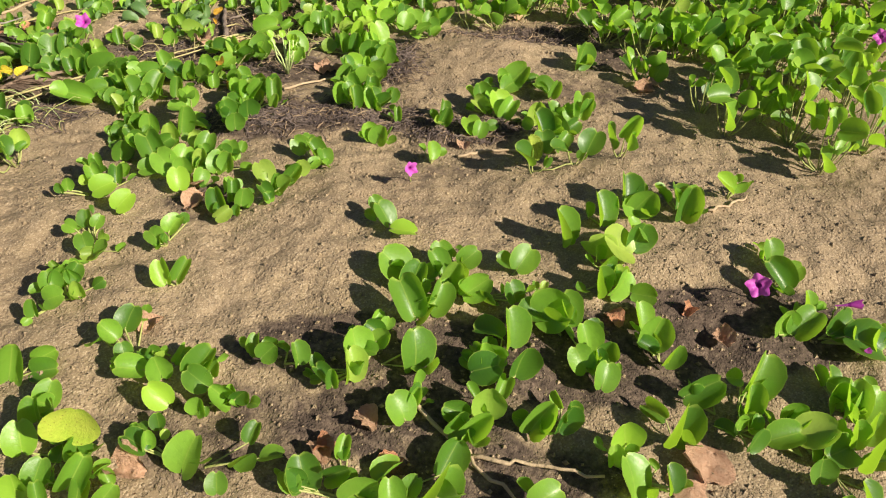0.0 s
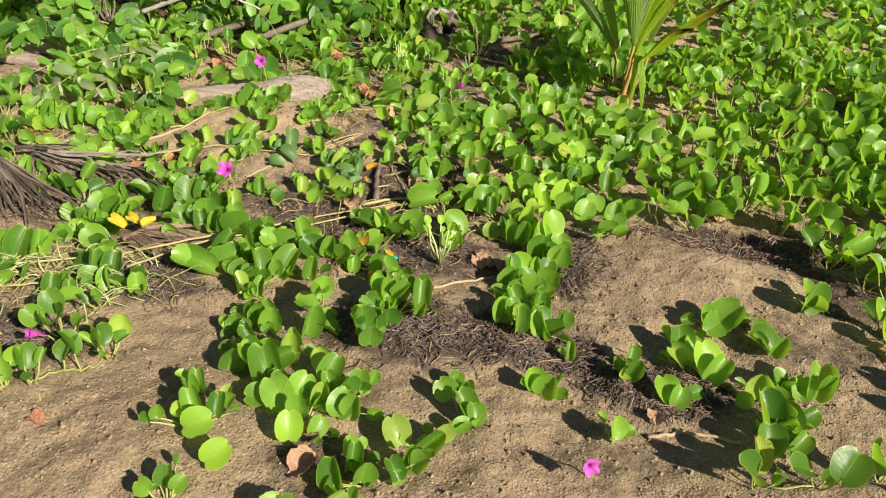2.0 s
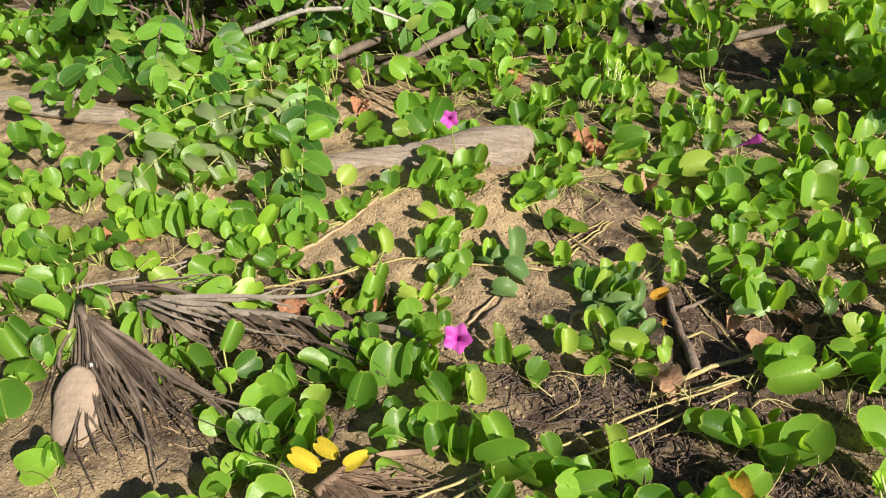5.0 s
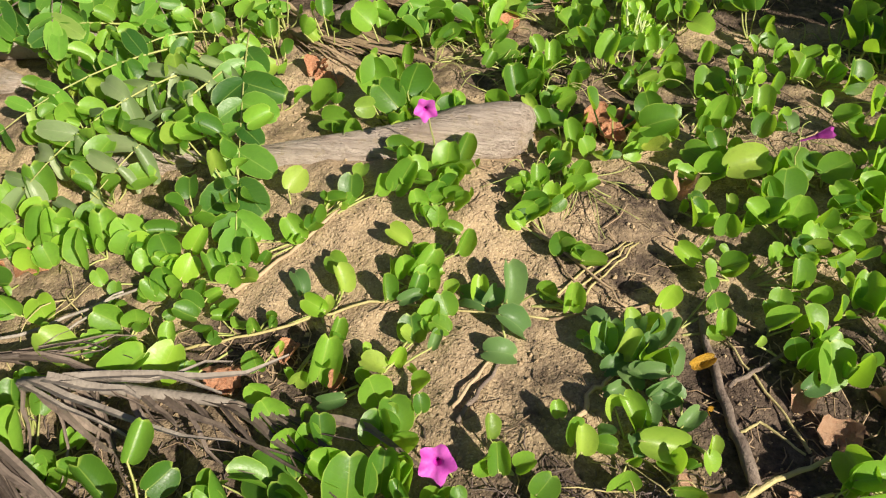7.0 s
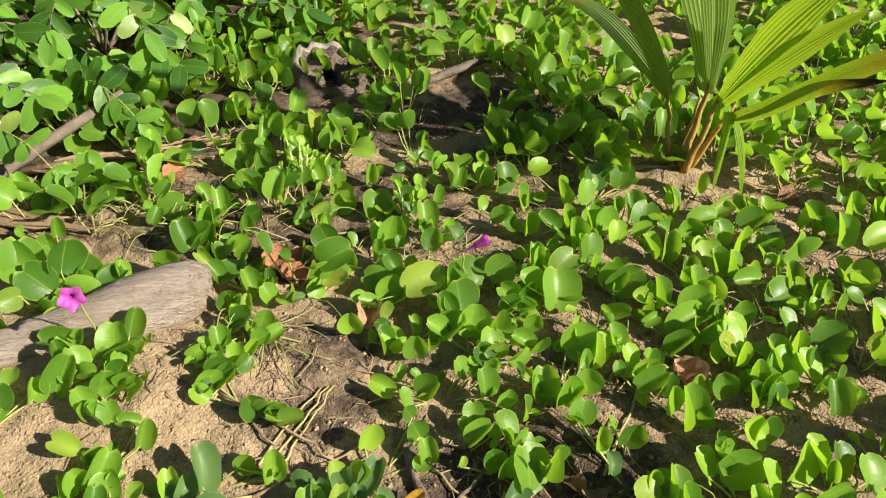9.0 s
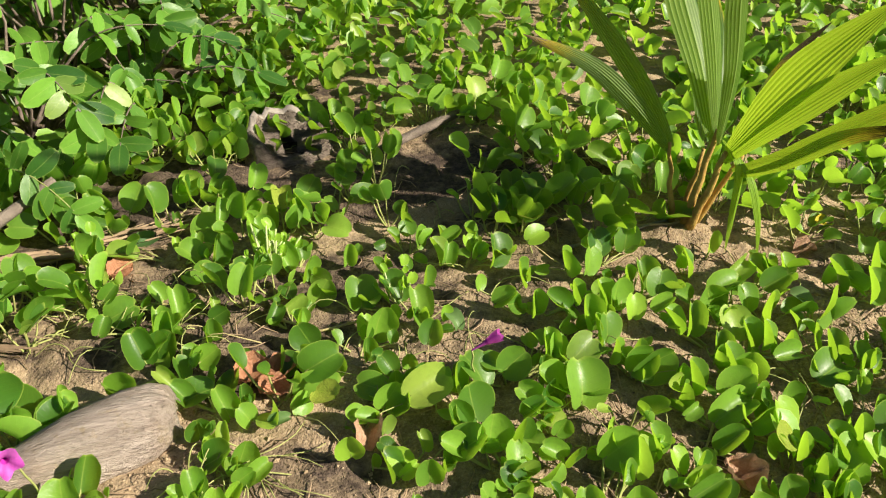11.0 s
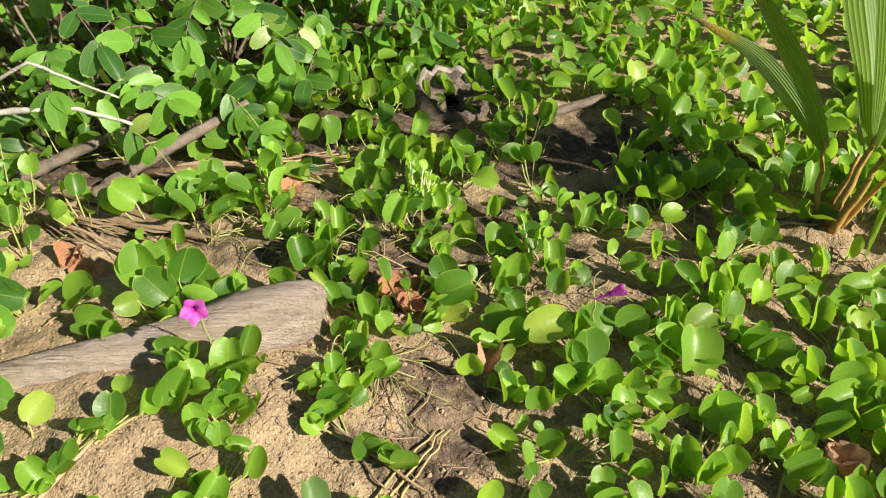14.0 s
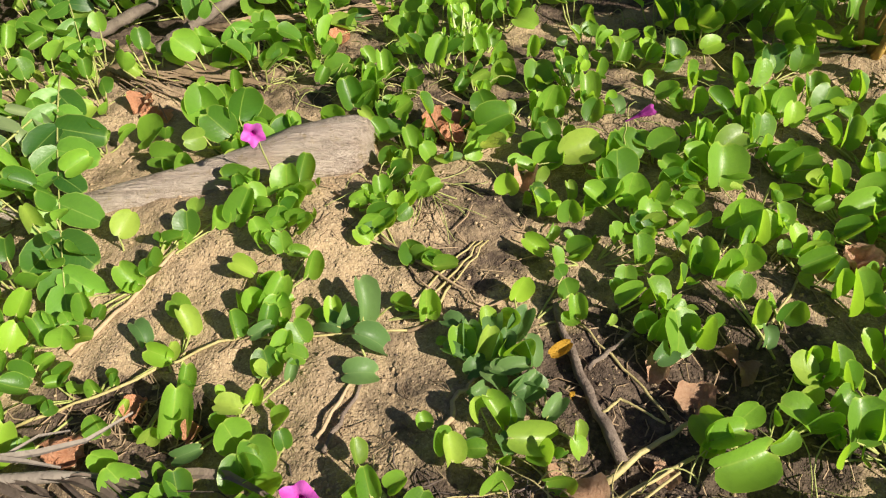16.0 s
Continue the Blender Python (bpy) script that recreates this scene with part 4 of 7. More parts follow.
open_vine((-0.673, 2.576, 0.045, 0, 0), (-0.655, 2.563, 0.059, 80, 0), (-0.643, 2.521, 0.102, 80, 0), (-0.578, 2.556, 0.045, 60, 0), (-0.544, 2.599, 0.056, -40, 0), (-0.51, 2.591, 0.056, 40, 0), (-0.466, 2.621, 0.048, 60, 0))
open_vine((-0.534, 2.43, 0.089, -50, 0))
open_vine((-0.504, 2.538, 0.045, 0, 0), (-0.458, 2.577, 0.074, 5, 0), (-0.426, 2.575, 0.046, 15, 1), (-0.435, 2.536, 0.054, 0, 1), (-0.371, 2.564, 0.056, 10, 3), (-0.356, 2.529, 0.054, 70, 0), (-0.319, 2.524, 0.063, 20, 3))
open_vine((-0.298, 2.584, 0.057, 80, 3), (-0.288, 2.627, 0.073, -10, 3), (-0.295, 2.672, 0.073, 0, 3), (-0.329, 2.65, 0.044, -10, 3), (-0.33, 2.711, 0.077, 60, 0), (-0.352, 2.743, 0.052, 0, 0), (-0.389, 2.716, 0.061, -10, 3))
open_vine((-0.252, 2.545, 0.06, 40, 0), (-0.238, 2.469, 0.088, -5, 3))
open_vine((-0.147, 2.592, 0.069, 20, 0), (-0.118, 2.659, 0.063, 10, 0), (-0.156, 2.688, 0.061, 20, 0), (-0.194, 2.71, 0.062, -10, 3), (-0.222, 2.696, 0.081, 40, 3), (-0.209, 2.634, 0.059, 60, 0))
open_vine((-0.07, 2.457, 0.064, 80, 0), (-0.058, 2.525, 0.066, -10, 0), (-0.054, 2.586, 0.075, 0, 0), (-0.027, 2.659, 0.07, 20, 0), (0.014, 2.627, 0.084, 70, 0), (-0.064, 2.717, 0.04, 0, 0))
open_vine((-2.233, 2.811, 0.055, -60, 0), (-2.191, 2.867, 0.094, 0, 0))
open_vine((-2.146, 2.791, 0.054, 160, 0))
open_vine((-2.145, 2.66, 0.057, -20, 0), (-2.084, 2.667, 0.057, -40, 3))
open_vine((-2.059, 2.816, 0.09, 0, 1), (-1.99, 2.859, 0.066, -20, 0))
open_vine((-1.997, 2.746, 0.035, -30, 0), (-1.951, 2.726, 0.028, 0, 0), (-1.88, 2.748, 0.057, -50, 0), (-1.892, 2.806, 0.053, -70, 0), (-1.844, 2.866, 0.06, 30, 3), (-1.786, 2.805, 0.057, -15, 0), (-1.74, 2.792, 0.051, 20, 0))
open_vine((-1.801, 2.648, 0.038, 0, 0), (-1.796, 2.694, 0.049, -85, 0), (-1.797, 2.721, 0.05, -60, 0), (-1.788, 2.754, 0.034, 0, 0))
open_vine((-1.728, 2.862, 0.059, 0, 1), (-1.69, 2.843, 0.029, 30, 0), (-1.659, 2.92, 0.059, -30, 0), (-1.627, 2.958, 0.053, 20, 0), (-1.585, 2.992, 0.043, 80, 0), (-1.571, 3.037, 0.05, 0, 0), (-1.509, 3.04, 0.05, 20, 0))
open_vine((-1.443, 2.81, 0.055, -15, 1), (-1.393, 2.799, 0.044, 60, 2), (-1.421, 2.867, 0.051, -10, 0), (-1.379, 2.88, 0.068, 35, 1), (-1.444, 2.925, 0.052, -60, 3), (-1.319, 2.935, 0.063, 15, 1))
open_vine((-1.288, 2.822, 0.066, -60, 2), (-1.271, 2.845, 0.05, -5, 3), (-1.242, 2.827, 0.044, 40, 2), (-1.214, 2.853, 0.082, 10, 2), (-1.148, 2.863, 0.038, 60, 0), (-1.106, 2.852, 0.065, 0, 1))
open_vine((-1.213, 2.712, 0.061, 75, 2), (-1.194, 2.781, 0.069, 120, 2))
open_vine((-1.045, 2.769, 0.052, 0, 0), (-1.002, 2.765, 0.061, 20, 1), (-0.947, 2.756, 0.065, 40, 0), (-0.952, 2.813, 0.047, 80, 0), (-0.938, 2.887, 0.054, 20, 3), (-0.856, 2.884, 0.042, -20, 0), (-0.842, 2.84, 0.047, 0, 0))
open_vine((-1.016, 2.67, 0.039, 60, 2))
open_vine((-0.789, 2.796, 0.02, 30, 0), (-0.735, 2.792, 0.042, -20, 0), (-0.712, 2.779, 0.052, 10, 0), (-0.676, 2.764, 0.082, 10, 0), (-0.645, 2.771, 0.072, 5, 1), (-0.68, 2.814, 0.047, 60, 0), (-0.702, 2.849, 0.054, 0, 0))
open_vine((-0.771, 2.866, 0.032, -20, 0), (-0.744, 2.843, 0.059, 70, 0))
open_vine((-0.705, 2.727, 0.05, 60, 2))
open_vine((-0.562, 2.852, 0.049, 20, 0), (-0.554, 2.796, 0.052, 0, 0), (-0.541, 2.742, 0.041, 20, 2), (-0.496, 2.711, 0.05, 10, 3), (-0.514, 2.678, 0.059, -80, 0), (-0.459, 2.691, 0.065, 30, 1), (-0.455, 2.667, 0.059, -10, 1))
open_vine((-0.492, 2.797, 0.053, 20, 0))
open_vine((-0.403, 2.632, 0.048, 10, 0))
open_vine((-0.398, 2.862, 0.06, 0, 1), (-0.365, 2.845, 0.082, 5, 0), (-0.409, 2.907, 0.066, 80, 0), (-0.406, 2.941, 0.057, 40, 0), (-0.399, 2.96, 0.049, 10, 0), (-0.43, 2.963, 0.048, 0, 3), (-0.461, 2.941, 0.028, 0, 0))
open_vine((-0.282, 2.768, 0.063, -60, 3), (-0.256, 2.778, 0.064, 20, 0), (-0.234, 2.849, 0.047, 0, 1), (-0.193, 2.842, 0.048, 20, 0), (-0.198, 2.87, 0.068, 10, 0), (-0.172, 2.877, 0.074, 30, 0), (-0.137, 2.905, 0.065, 40, 0))
open_vine((-0.096, 2.858, 0.044, 20, 0), (-0.095, 2.891, 0.07, -10, 3), (-0.07, 2.905, 0.051, 10, 0), (-0.059, 2.862, 0.04, 0, 0), (-0.083, 2.821, 0.068, 5, 0), (-0.029, 2.933, 0.073, 80, 0), (-0.04, 2.975, 0.042, 0, 0))
open_vine((-1.462, 3.065, 0.084, 30, 1), (-1.38, 3.065, 0.034, 0, 0), (-1.351, 3.037, 0.05, 75, 0), (-1.353, 3.129, 0.047, 60, 0), (-1.392, 3.143, 0.059, 0, 0), (-1.369, 3.195, 0.067, 15, 1))
open_vine((-1.239, 3.1, 0.041, 60, 0), (-1.203, 3.133, 0.054, 0, 0), (-1.156, 3.181, 0.063, 80, 0), (-1.122, 3.187, 0.056, 20, 0), (-1.098, 3.138, 0.045, 60, 0), (-1.179, 3.213, 0.046, 0, 3), (-1.195, 3.264, 0.051, 0, 0))
open_vine((-1.22, 3.022, 0.04, 60, 2), (-1.189, 3.046, 0.063, 60, 0), (-1.14, 2.977, 0.057, -20, 0), (-1.096, 2.966, 0.04, 20, 0), (-1.068, 2.937, 0.05, 100, 0))
open_vine((-0.914, 3.122, 0.033, 0, 1), (-0.888, 3.102, 0.056, 0, 0), (-0.869, 3.105, 0.047, -30, 3), (-0.857, 3.084, 0.037, 70, 3), (-0.829, 3.07, 0.051, 0, 0), (-0.8, 3.086, 0.047, 0, 1), (-0.823, 3.132, 0.039, 0, 0))
open_vine((-0.904, 2.988, 0.051, -50, 3), (-0.868, 3.021, 0.034, 40, 0), (-0.865, 2.949, 0.044, 0, 0), (-0.815, 2.97, 0.055, 60, 0), (-0.755, 2.987, 0.04, -10, 0), (-0.719, 2.946, 0.056, 0, 0), (-0.689, 2.91, 0.044, 20, 0))
open_vine((-0.747, 3.088, 0.072, 80, 0), (-0.711, 3.107, 0.073, 10, 0), (-0.669, 3.099, 0.069, 20, 0), (-0.683, 3.042, 0.057, 20, 0), (-0.678, 3.022, 0.047, 40, 0), (-0.702, 3.01, 0.046, -20, 0), (-0.642, 2.996, 0.046, 60, 0))
open_vine((-0.654, 2.879, 0.044, 20, 0), (-0.632, 2.927, 0.045, 10, 1), (-0.611, 2.924, 0.067, 0, 1), (-0.584, 2.907, 0.072, 10, 0), (-0.535, 2.924, 0.062, 0, 0), (-0.486, 2.991, 0.068, 20, 0), (-0.503, 3.024, 0.079, 60, 0))
open_vine((-0.619, 3.04, 0.048, -40, 0), (-0.595, 3.029, 0.048, 30, 0), (-0.589, 3.083, 0.04, 30, 0), (-0.618, 3.132, 0.051, 80, 0), (-0.618, 3.156, 0.062, -40, 0), (-0.569, 3.18, 0.074, -70, 0), (-0.57, 3.223, 0.065, 0, 1))
open_vine((-0.521, 3.051, 0.06, -20, 3), (-0.443, 3.018, 0.06, 0, 1))
open_vine((-0.358, 3.115, 0.064, -70, 0), (-0.344, 3.099, 0.053, 20, 0), (-0.349, 3.057, 0.036, 60, 0), (-0.273, 3.046, 0.09, 80, 0), (-0.242, 3.01, 0.062, 60, 0), (-0.202, 2.998, 0.078, 0, 3), (-0.223, 2.968, 0.076, 0, 3))
open_vine((-0.315, 2.982, 0.065, 70, 0), (-0.257, 2.96, 0.05, -30, 3), (-0.214, 2.946, 0.051, 20, 3), (-0.218, 2.9, 0.069, 10, 0), (-0.278, 2.883, 0.058, -20, 0), (-0.146, 2.935, 0.071, -10, 0), (-0.106, 2.948, 0.064, 10, 3))
open_vine((-0.232, 3.094, 0.071, 70, 0), (-0.216, 3.066, 0.054, 20, 0), (-0.168, 3.048, 0.07, 0, 0), (-0.186, 3.13, 0.068, 10, 0), (-0.217, 3.149, 0.073, 10, 1), (-0.215, 3.188, 0.069, 10, 1), (-0.143, 3.198, 0.065, 0, 0))
open_vine((-0.104, 3.122, 0.068, 110, 0), (-0.092, 3.161, 0.058, 20, 3), (-0.118, 3.182, 0.058, 20, 1), (-0.149, 3.236, 0.072, 10, 0), (-0.223, 3.273, 0.072, 10, 0), (-0.263, 3.275, 0.059, -10, 1), (-0.266, 3.313, 0.054, 80, 0))
open_vine((-0.088, 3, 0.053, 0, 0), (-0.012, 3.03, 0.044, 30, 3), (0.037, 3.025, 0.056, 0, 0), (0.019, 3.083, 0.069, -20, 0), (-0.013, 3.125, 0.07, 10, 0), (-0.021, 3.163, 0.059, -10, 0), (-0.044, 3.074, 0.079, 80, 0))
open_vine((0.112, 3.125, 0.053, -10, 1), (0.129, 3.104, 0.083, 10, 0))
open_vine((-1.682, 3.271, 0.075, 100, 0), (-1.629, 3.233, 0.08, 0, 1))
open_vine((-1.501, 3.165, 0.071, -70, 1), (-1.465, 3.24, 0.062, 20, 1))
open_vine((-1.408, 3.323, 0.065, 20, 0), (-1.448, 3.381, 0.067, 20, 0), (-1.509, 3.406, 0.081, -60, 0))
open_vine((-1.227, 3.363, 0.055, -20, 0), (-1.196, 3.36, 0.061, 70, 0), (-1.156, 3.325, 0.073, -20, 0), (-1.118, 3.331, 0.047, 0, 0), (-1.112, 3.276, 0.044, -10, 0), (-1.056, 3.249, 0.039, 60, 2))
open_vine((-0.984, 3.374, 0.069, -40, 3), (-0.937, 3.362, 0.054, 20, 0), (-0.875, 3.383, 0.055, 0, 1), (-0.817, 3.396, 0.028, 0, 0), (-0.838, 3.447, 0.086, 15, 0), (-0.863, 3.457, 0.046, 20, 3), (-0.922, 3.434, 0.034, 0, 0))
open_vine((-0.978, 3.305, 0.088, 75, 0))
open_vine((-0.947, 3.15, 0.057, 0, 3), (-0.909, 3.198, 0.054, -80, 0), (-0.928, 3.217, 0.045, -80, 0), (-0.878, 3.19, 0.039, 10, 0), (-0.853, 3.246, 0.067, 30, 0), (-0.837, 3.286, 0.042, 0, 0), (-0.806, 3.285, 0.048, 20, 0))
open_vine((-0.884, 3.28, 0.062, -60, 0), (-0.843, 3.32, 0.043, -20, 0))
open_vine((-0.788, 3.229, 0.098, 85, 0), (-0.739, 3.235, 0.063, -10, 0), (-0.687, 3.248, 0.074, -10, 0), (-0.614, 3.252, 0.065, 60, 0), (-0.538, 3.271, 0.061, 10, 1), (-0.524, 3.262, 0.056, 20, 0), (-0.476, 3.241, 0.067, 70, 0))
open_vine((-0.762, 3.156, 0.07, -20, 1), (-0.724, 3.176, 0.081, -10, 0))
open_vine((-0.743, 3.371, 0.056, 30, 0), (-0.705, 3.416, 0.035, 0, 3), (-0.685, 3.392, 0.046, 0, 2), (-0.749, 3.461, 0.071, 5, 0), (-0.788, 3.527, 0.073, -20, 0), (-0.854, 3.541, 0.072, 5, 0), (-0.711, 3.549, 0.05, 10, 0))
open_vine((-0.515, 3.156, 0.095, 10, 0))
open_vine((-0.428, 3.346, 0.089, -10, 1), (-0.431, 3.404, 0.061, -10, 1), (-0.477, 3.386, 0.072, -50, 1), (-0.518, 3.406, 0.066, 0, 0), (-0.567, 3.42, 0.06, 80, 0), (-0.608, 3.489, 0.037, 0, 0))
open_vine((-0.42, 3.224, 0.05, 20, 0), (-0.381, 3.226, 0.057, 20, 1), (-0.38, 3.186, 0.066, 60, 0), (-0.36, 3.181, 0.083, 60, 0), (-0.305, 3.132, 0.066, 5, 1))
open_vine((-0.402, 3.287, 0.064, 10, 0), (-0.326, 3.323, 0.054, 10, 3), (-0.348, 3.376, 0.073, 10, 0), (-0.374, 3.376, 0.067, 10, 1), (-0.297, 3.43, 0.051, -10, 0), (-0.253, 3.422, 0.077, 0, 1), (-0.233, 3.385, 0.063, 20, 0))
open_vine((-0.152, 3.327, 0.075, -20, 0), (-0.105, 3.337, 0.076, 70, 0), (-0.08, 3.292, 0.062, 0, 0), (-0.059, 3.271, 0.081, 5, 3), (0.003, 3.317, 0.064, 80, 0), (0.002, 3.38, 0.059, -20, 1), (0.039, 3.381, 0.04, 0, 0))
open_vine((0.03, 3.25, 0.062, 0, 2), (0.06, 3.218, 0.092, 60, 0))
open_vine((0.06, 3.368, 0.06, 10, 0))
open_vine((0.148, 3.309, 0.079, -10, 1), (0.187, 3.245, 0.077, 20, 0))
open_vine((0.25, 3.329, 0.08, 0, 0), (0.309, 3.318, 0.074, -10, 3), (0.326, 3.311, 0.081, 10, 0), (0.369, 3.266, 0.08, 60, 0))
open_vine((0.263, 3.196, 0.101, 80, 3))
open_vine((-1.738, 3.375, 0.098, 80, 0))
open_vine((-1.38, 3.592, 0.044, 30, 0), (-1.344, 3.632, 0.068, 60, 0), (-1.274, 3.672, 0.047, -20, 0), (-1.233, 3.618, 0.069, 0, 0), (-1.245, 3.553, 0.061, 10, 1), (-1.268, 3.549, 0.077, 10, 1), (-1.308, 3.546, 0.06, 40, 0))
open_vine((-1.317, 3.395, 0.08, 75, 0), (-1.255, 3.405, 0.046, -30, 0), (-1.223, 3.421, 0.052, 0, 0), (-1.208, 3.458, 0.048, 20, 1), (-1.171, 3.451, 0.054, 70, 0), (-1.171, 3.513, 0.061, 0, 1), (-1.143, 3.554, 0.045, 60, 0))
open_vine((-1.301, 3.488, 0.074, -10, 1), (-1.256, 3.506, 0.07, 40, 0))
open_vine((-1.106, 3.433, 0.032, 0, 0), (-1.076, 3.42, 0.027, 0, 0))
open_vine((-1.037, 3.542, 0.046, 40, 0), (-0.99, 3.563, 0.053, 60, 0), (-0.993, 3.515, 0.052, 10, 1), (-0.986, 3.458, 0.062, -20, 0))
open_vine((-0.932, 3.582, 0.066, 30, 0))
open_vine((-0.744, 3.602, 0.038, -20, 1), (-0.804, 3.628, 0.044, -30, 1))
open_vine((-0.642, 3.606, 0.052, 20, 0), (-0.658, 3.637, 0.066, 0, 0), (-0.61, 3.685, 0.054, 80, 0), (-0.58, 3.635, 0.046, 0, 3), (-0.569, 3.611, 0.046, 20, 0), (-0.528, 3.596, 0.079, 20, 0))
open_vine((-0.513, 3.504, 0.07, -20, 0))
open_vine((-0.427, 3.612, 0.054, 70, 3))
open_vine((-0.417, 3.488, 0.076, -20, 0), (-0.353, 3.481, 0.064, 20, 0), (-0.32, 3.541, 0.053, -30, 0), (-0.3, 3.553, 0.067, 0, 0), (-0.229, 3.551, 0.068, 10, 0))
open_vine((-0.129, 3.436, 0.066, 20, 0))
open_vine((-0.053, 3.486, 0.055, 10, 3))
open_vine((-0.049, 3.383, 0.078, 60, 0))
open_vine((-1.358, 3.843, 0.069, -60, 0), (-1.308, 3.882, 0.058, 60, 2), (-1.234, 3.842, 0.032, 0, 3), (-1.202, 3.792, 0.063, -25, 0), (-1.146, 3.777, 0.082, 10, 0), (-1.172, 3.71, 0.055, 120, 0))
open_vine((-1.044, 3.806, 0.092, 0, 1))
open_vine((-1.002, 3.729, 0.077, -20, 1), (-0.957, 3.752, 0.046, 0, 0), (-0.957, 3.674, 0.069, 10, 0))
open_vine((-0.856, 3.704, 0.059, 5, 1))
open_vine((-0.743, 3.725, 0.04, -20, 0), (-0.688, 3.711, 0.061, 0, 0))
open_vine((-1.158, 3.889, 0.08, 80, 0))
open_vine((-2.281, 2.975, 0.095, 5, 1), (-2.33, 2.933, 0.07, -20, 0), (-2.24, 2.90, 0.06, 30, 3), (-2.31, 2.88, 0.05, -40, 0))
open_vine((-2.244, 2.826, 0.062, -25, 3), (-2.174, 2.78, 0.066, 15, 3), (-2.21, 2.80, 0.05, 60, 0), (-2.27, 2.80, 0.055, -60, 0))
open_vine((-2.046, 2.854, 0.096, 8, 1), (-2.09, 2.86, 0.07, -30, 0), (-2.107, 2.90, 0.06, 20, 0), (-2.0, 2.86, 0.045, 50, 0))
open_vine((-2.155, 2.854, 0.10, -5, 1), (-2.19, 2.88, 0.06, -50, 0), (-2.13, 2.82, 0.05, 40, 3))
open_vine((-1.979, 2.825, 0.055, 20, 0), (-1.95, 2.83, 0.06, 60, 3), (-1.905, 2.84, 0.066, -15, 0), (-1.93, 2.80, 0.045, 0, 0), (-1.88, 2.82, 0.05, 30, 3))
open_vine((-1.87, 2.77, 0.06, -10, 0), (-1.84, 2.80, 0.055, 30, 3), (-1.83, 2.75, 0.045, 60, 0), (-1.89, 2.74, 0.04, -50, 0))
open_vine((-1.486, 3.12, 0.058, -10, 0), (-1.449, 3.09, 0.054, 10, 0), (-1.388, 3.12, 0.050, 30, 0), (-1.399, 3.043, 0.054, 15, 0))
open_vine((-1.429, 3.011, 0.050, -20, 0), (-1.364, 3.062, 0.046, 40, 0), (-1.356, 3.10, 0.048, 60, 0), (-1.327, 3.01, 0.050, 70, 0), (-1.376, 2.976, 0.044, 0, 0), (-1.403, 2.974, 0.048, -30, 0))
open_vine((-1.229, 3.113, 0.039, -20, 0), (-1.206, 3.083, 0.034, 10, 0), (-1.193, 3.14, 0.04, 30, 3), (-1.168, 3.092, 0.039, 0, 3), (-1.215, 3.04, 0.054, 50, 0), (-1.152, 3.064, 0.036, 60, 0))
open_vine((-1.136, 3.108, 0.036, 40, 3), (-1.119, 3.129, 0.042, 80, 0), (-1.23, 3.009, 0.04, -40, 3))
open_vine((-1.048, 2.804, 0.055, -20, 2), (-1.03, 2.776, 0.06, 10, 2), (-0.995, 2.794, 0.058, 0, 2), (-0.973, 2.758, 0.054, 30, 2), (-0.941, 2.802, 0.061, 20, 2), (-1.055, 2.751, 0.047, -50, 2))
open_vine((-1.019, 2.728, 0.049, 40, 2), (-0.958, 2.713, 0.054, 60, 2), (-0.923, 2.739, 0.053, 10, 2), (-0.988, 2.698, 0.046, -20, 2), (-0.939, 2.677, 0.051, 40, 2))
open_vine((-1.346, 2.769, 0.049, 10, 0), (-1.327, 2.795, 0.047, -20, 0), (-1.386, 2.827, 0.048, 20, 0), (-1.372, 2.851, 0.051, -10, 0), (-1.317, 2.834, 0.036, 60, 0), (-1.324, 2.742, 0.039, -60, 0))


FOUR = [  # corners of the plots whose leaves are set one by one above
    ((-2.29, 2.85), (-0.79, 3.07), (-0.82, 2.51), (-1.91, 2.31)),
    ((-1.45, 4.02), (0.49, 3.34), (-0.09, 2.79), (-1.38, 3.24)),
    ((-0.76, 3.06), (0.03, 2.97), (-0.25, 2.5), (-0.84, 2.58)),
    ((-0.68, 2.68), (0.06, 2.82), (-0.09, 1.95), (-0.58, 1.83)),
]


def by_hand(x, y):
    """Whether the leaves of this spot are placed one by one above."""
    if y < np.interp(x, (-2.6, -2.13, -1.35, -0.57, 0.05, 0.3, 0.5, 1.0, 1.5), (2.0, 2.16, 2.38, 2.52, 2.66, 2.70, 2.5, 2.2, 2.0)):
        return True
    if x < -0.7 and y > 3.36:
        return False
    for plot in FOUR:
        if plot is FOUR[1] and rng.random() < 0.4:
            continue
        if all((q[0] - p[0]) * (y - p[1]) - (q[1] - p[1]) * (x - p[0]) < 0 for p, q in zip(plot, plot[1:] + plot[:1])):
            return True
    return False


def density(x, y):
    if any(inside(x, y, s) < 1 for s in OPEN):
        return 0.0
    if any(inside(x, y, s) < 1 for s in BARE):
        return 0.06
    if x < -1.25 and 3.35 < y < 3.9:
        return 0.34
    if x < -0.7 and 3.36 < y < 3.9:
        return 0.62
    if x < -2.05 and 3.02 < y < 3.7:
        return 0.05 if x < -2.48 or y > 3.36 else 0.45
    if x < -1.72 and y < 3.3:
        return 0.70 if x < -2.08 else 0.16
    if x < -1.5 and y > 3.8:
        return 0.16
    return (0.66 if x < -0.2 else 0.80) + 1.15 * noise.noise((x * 2.4, y * 2.4, 5.0))


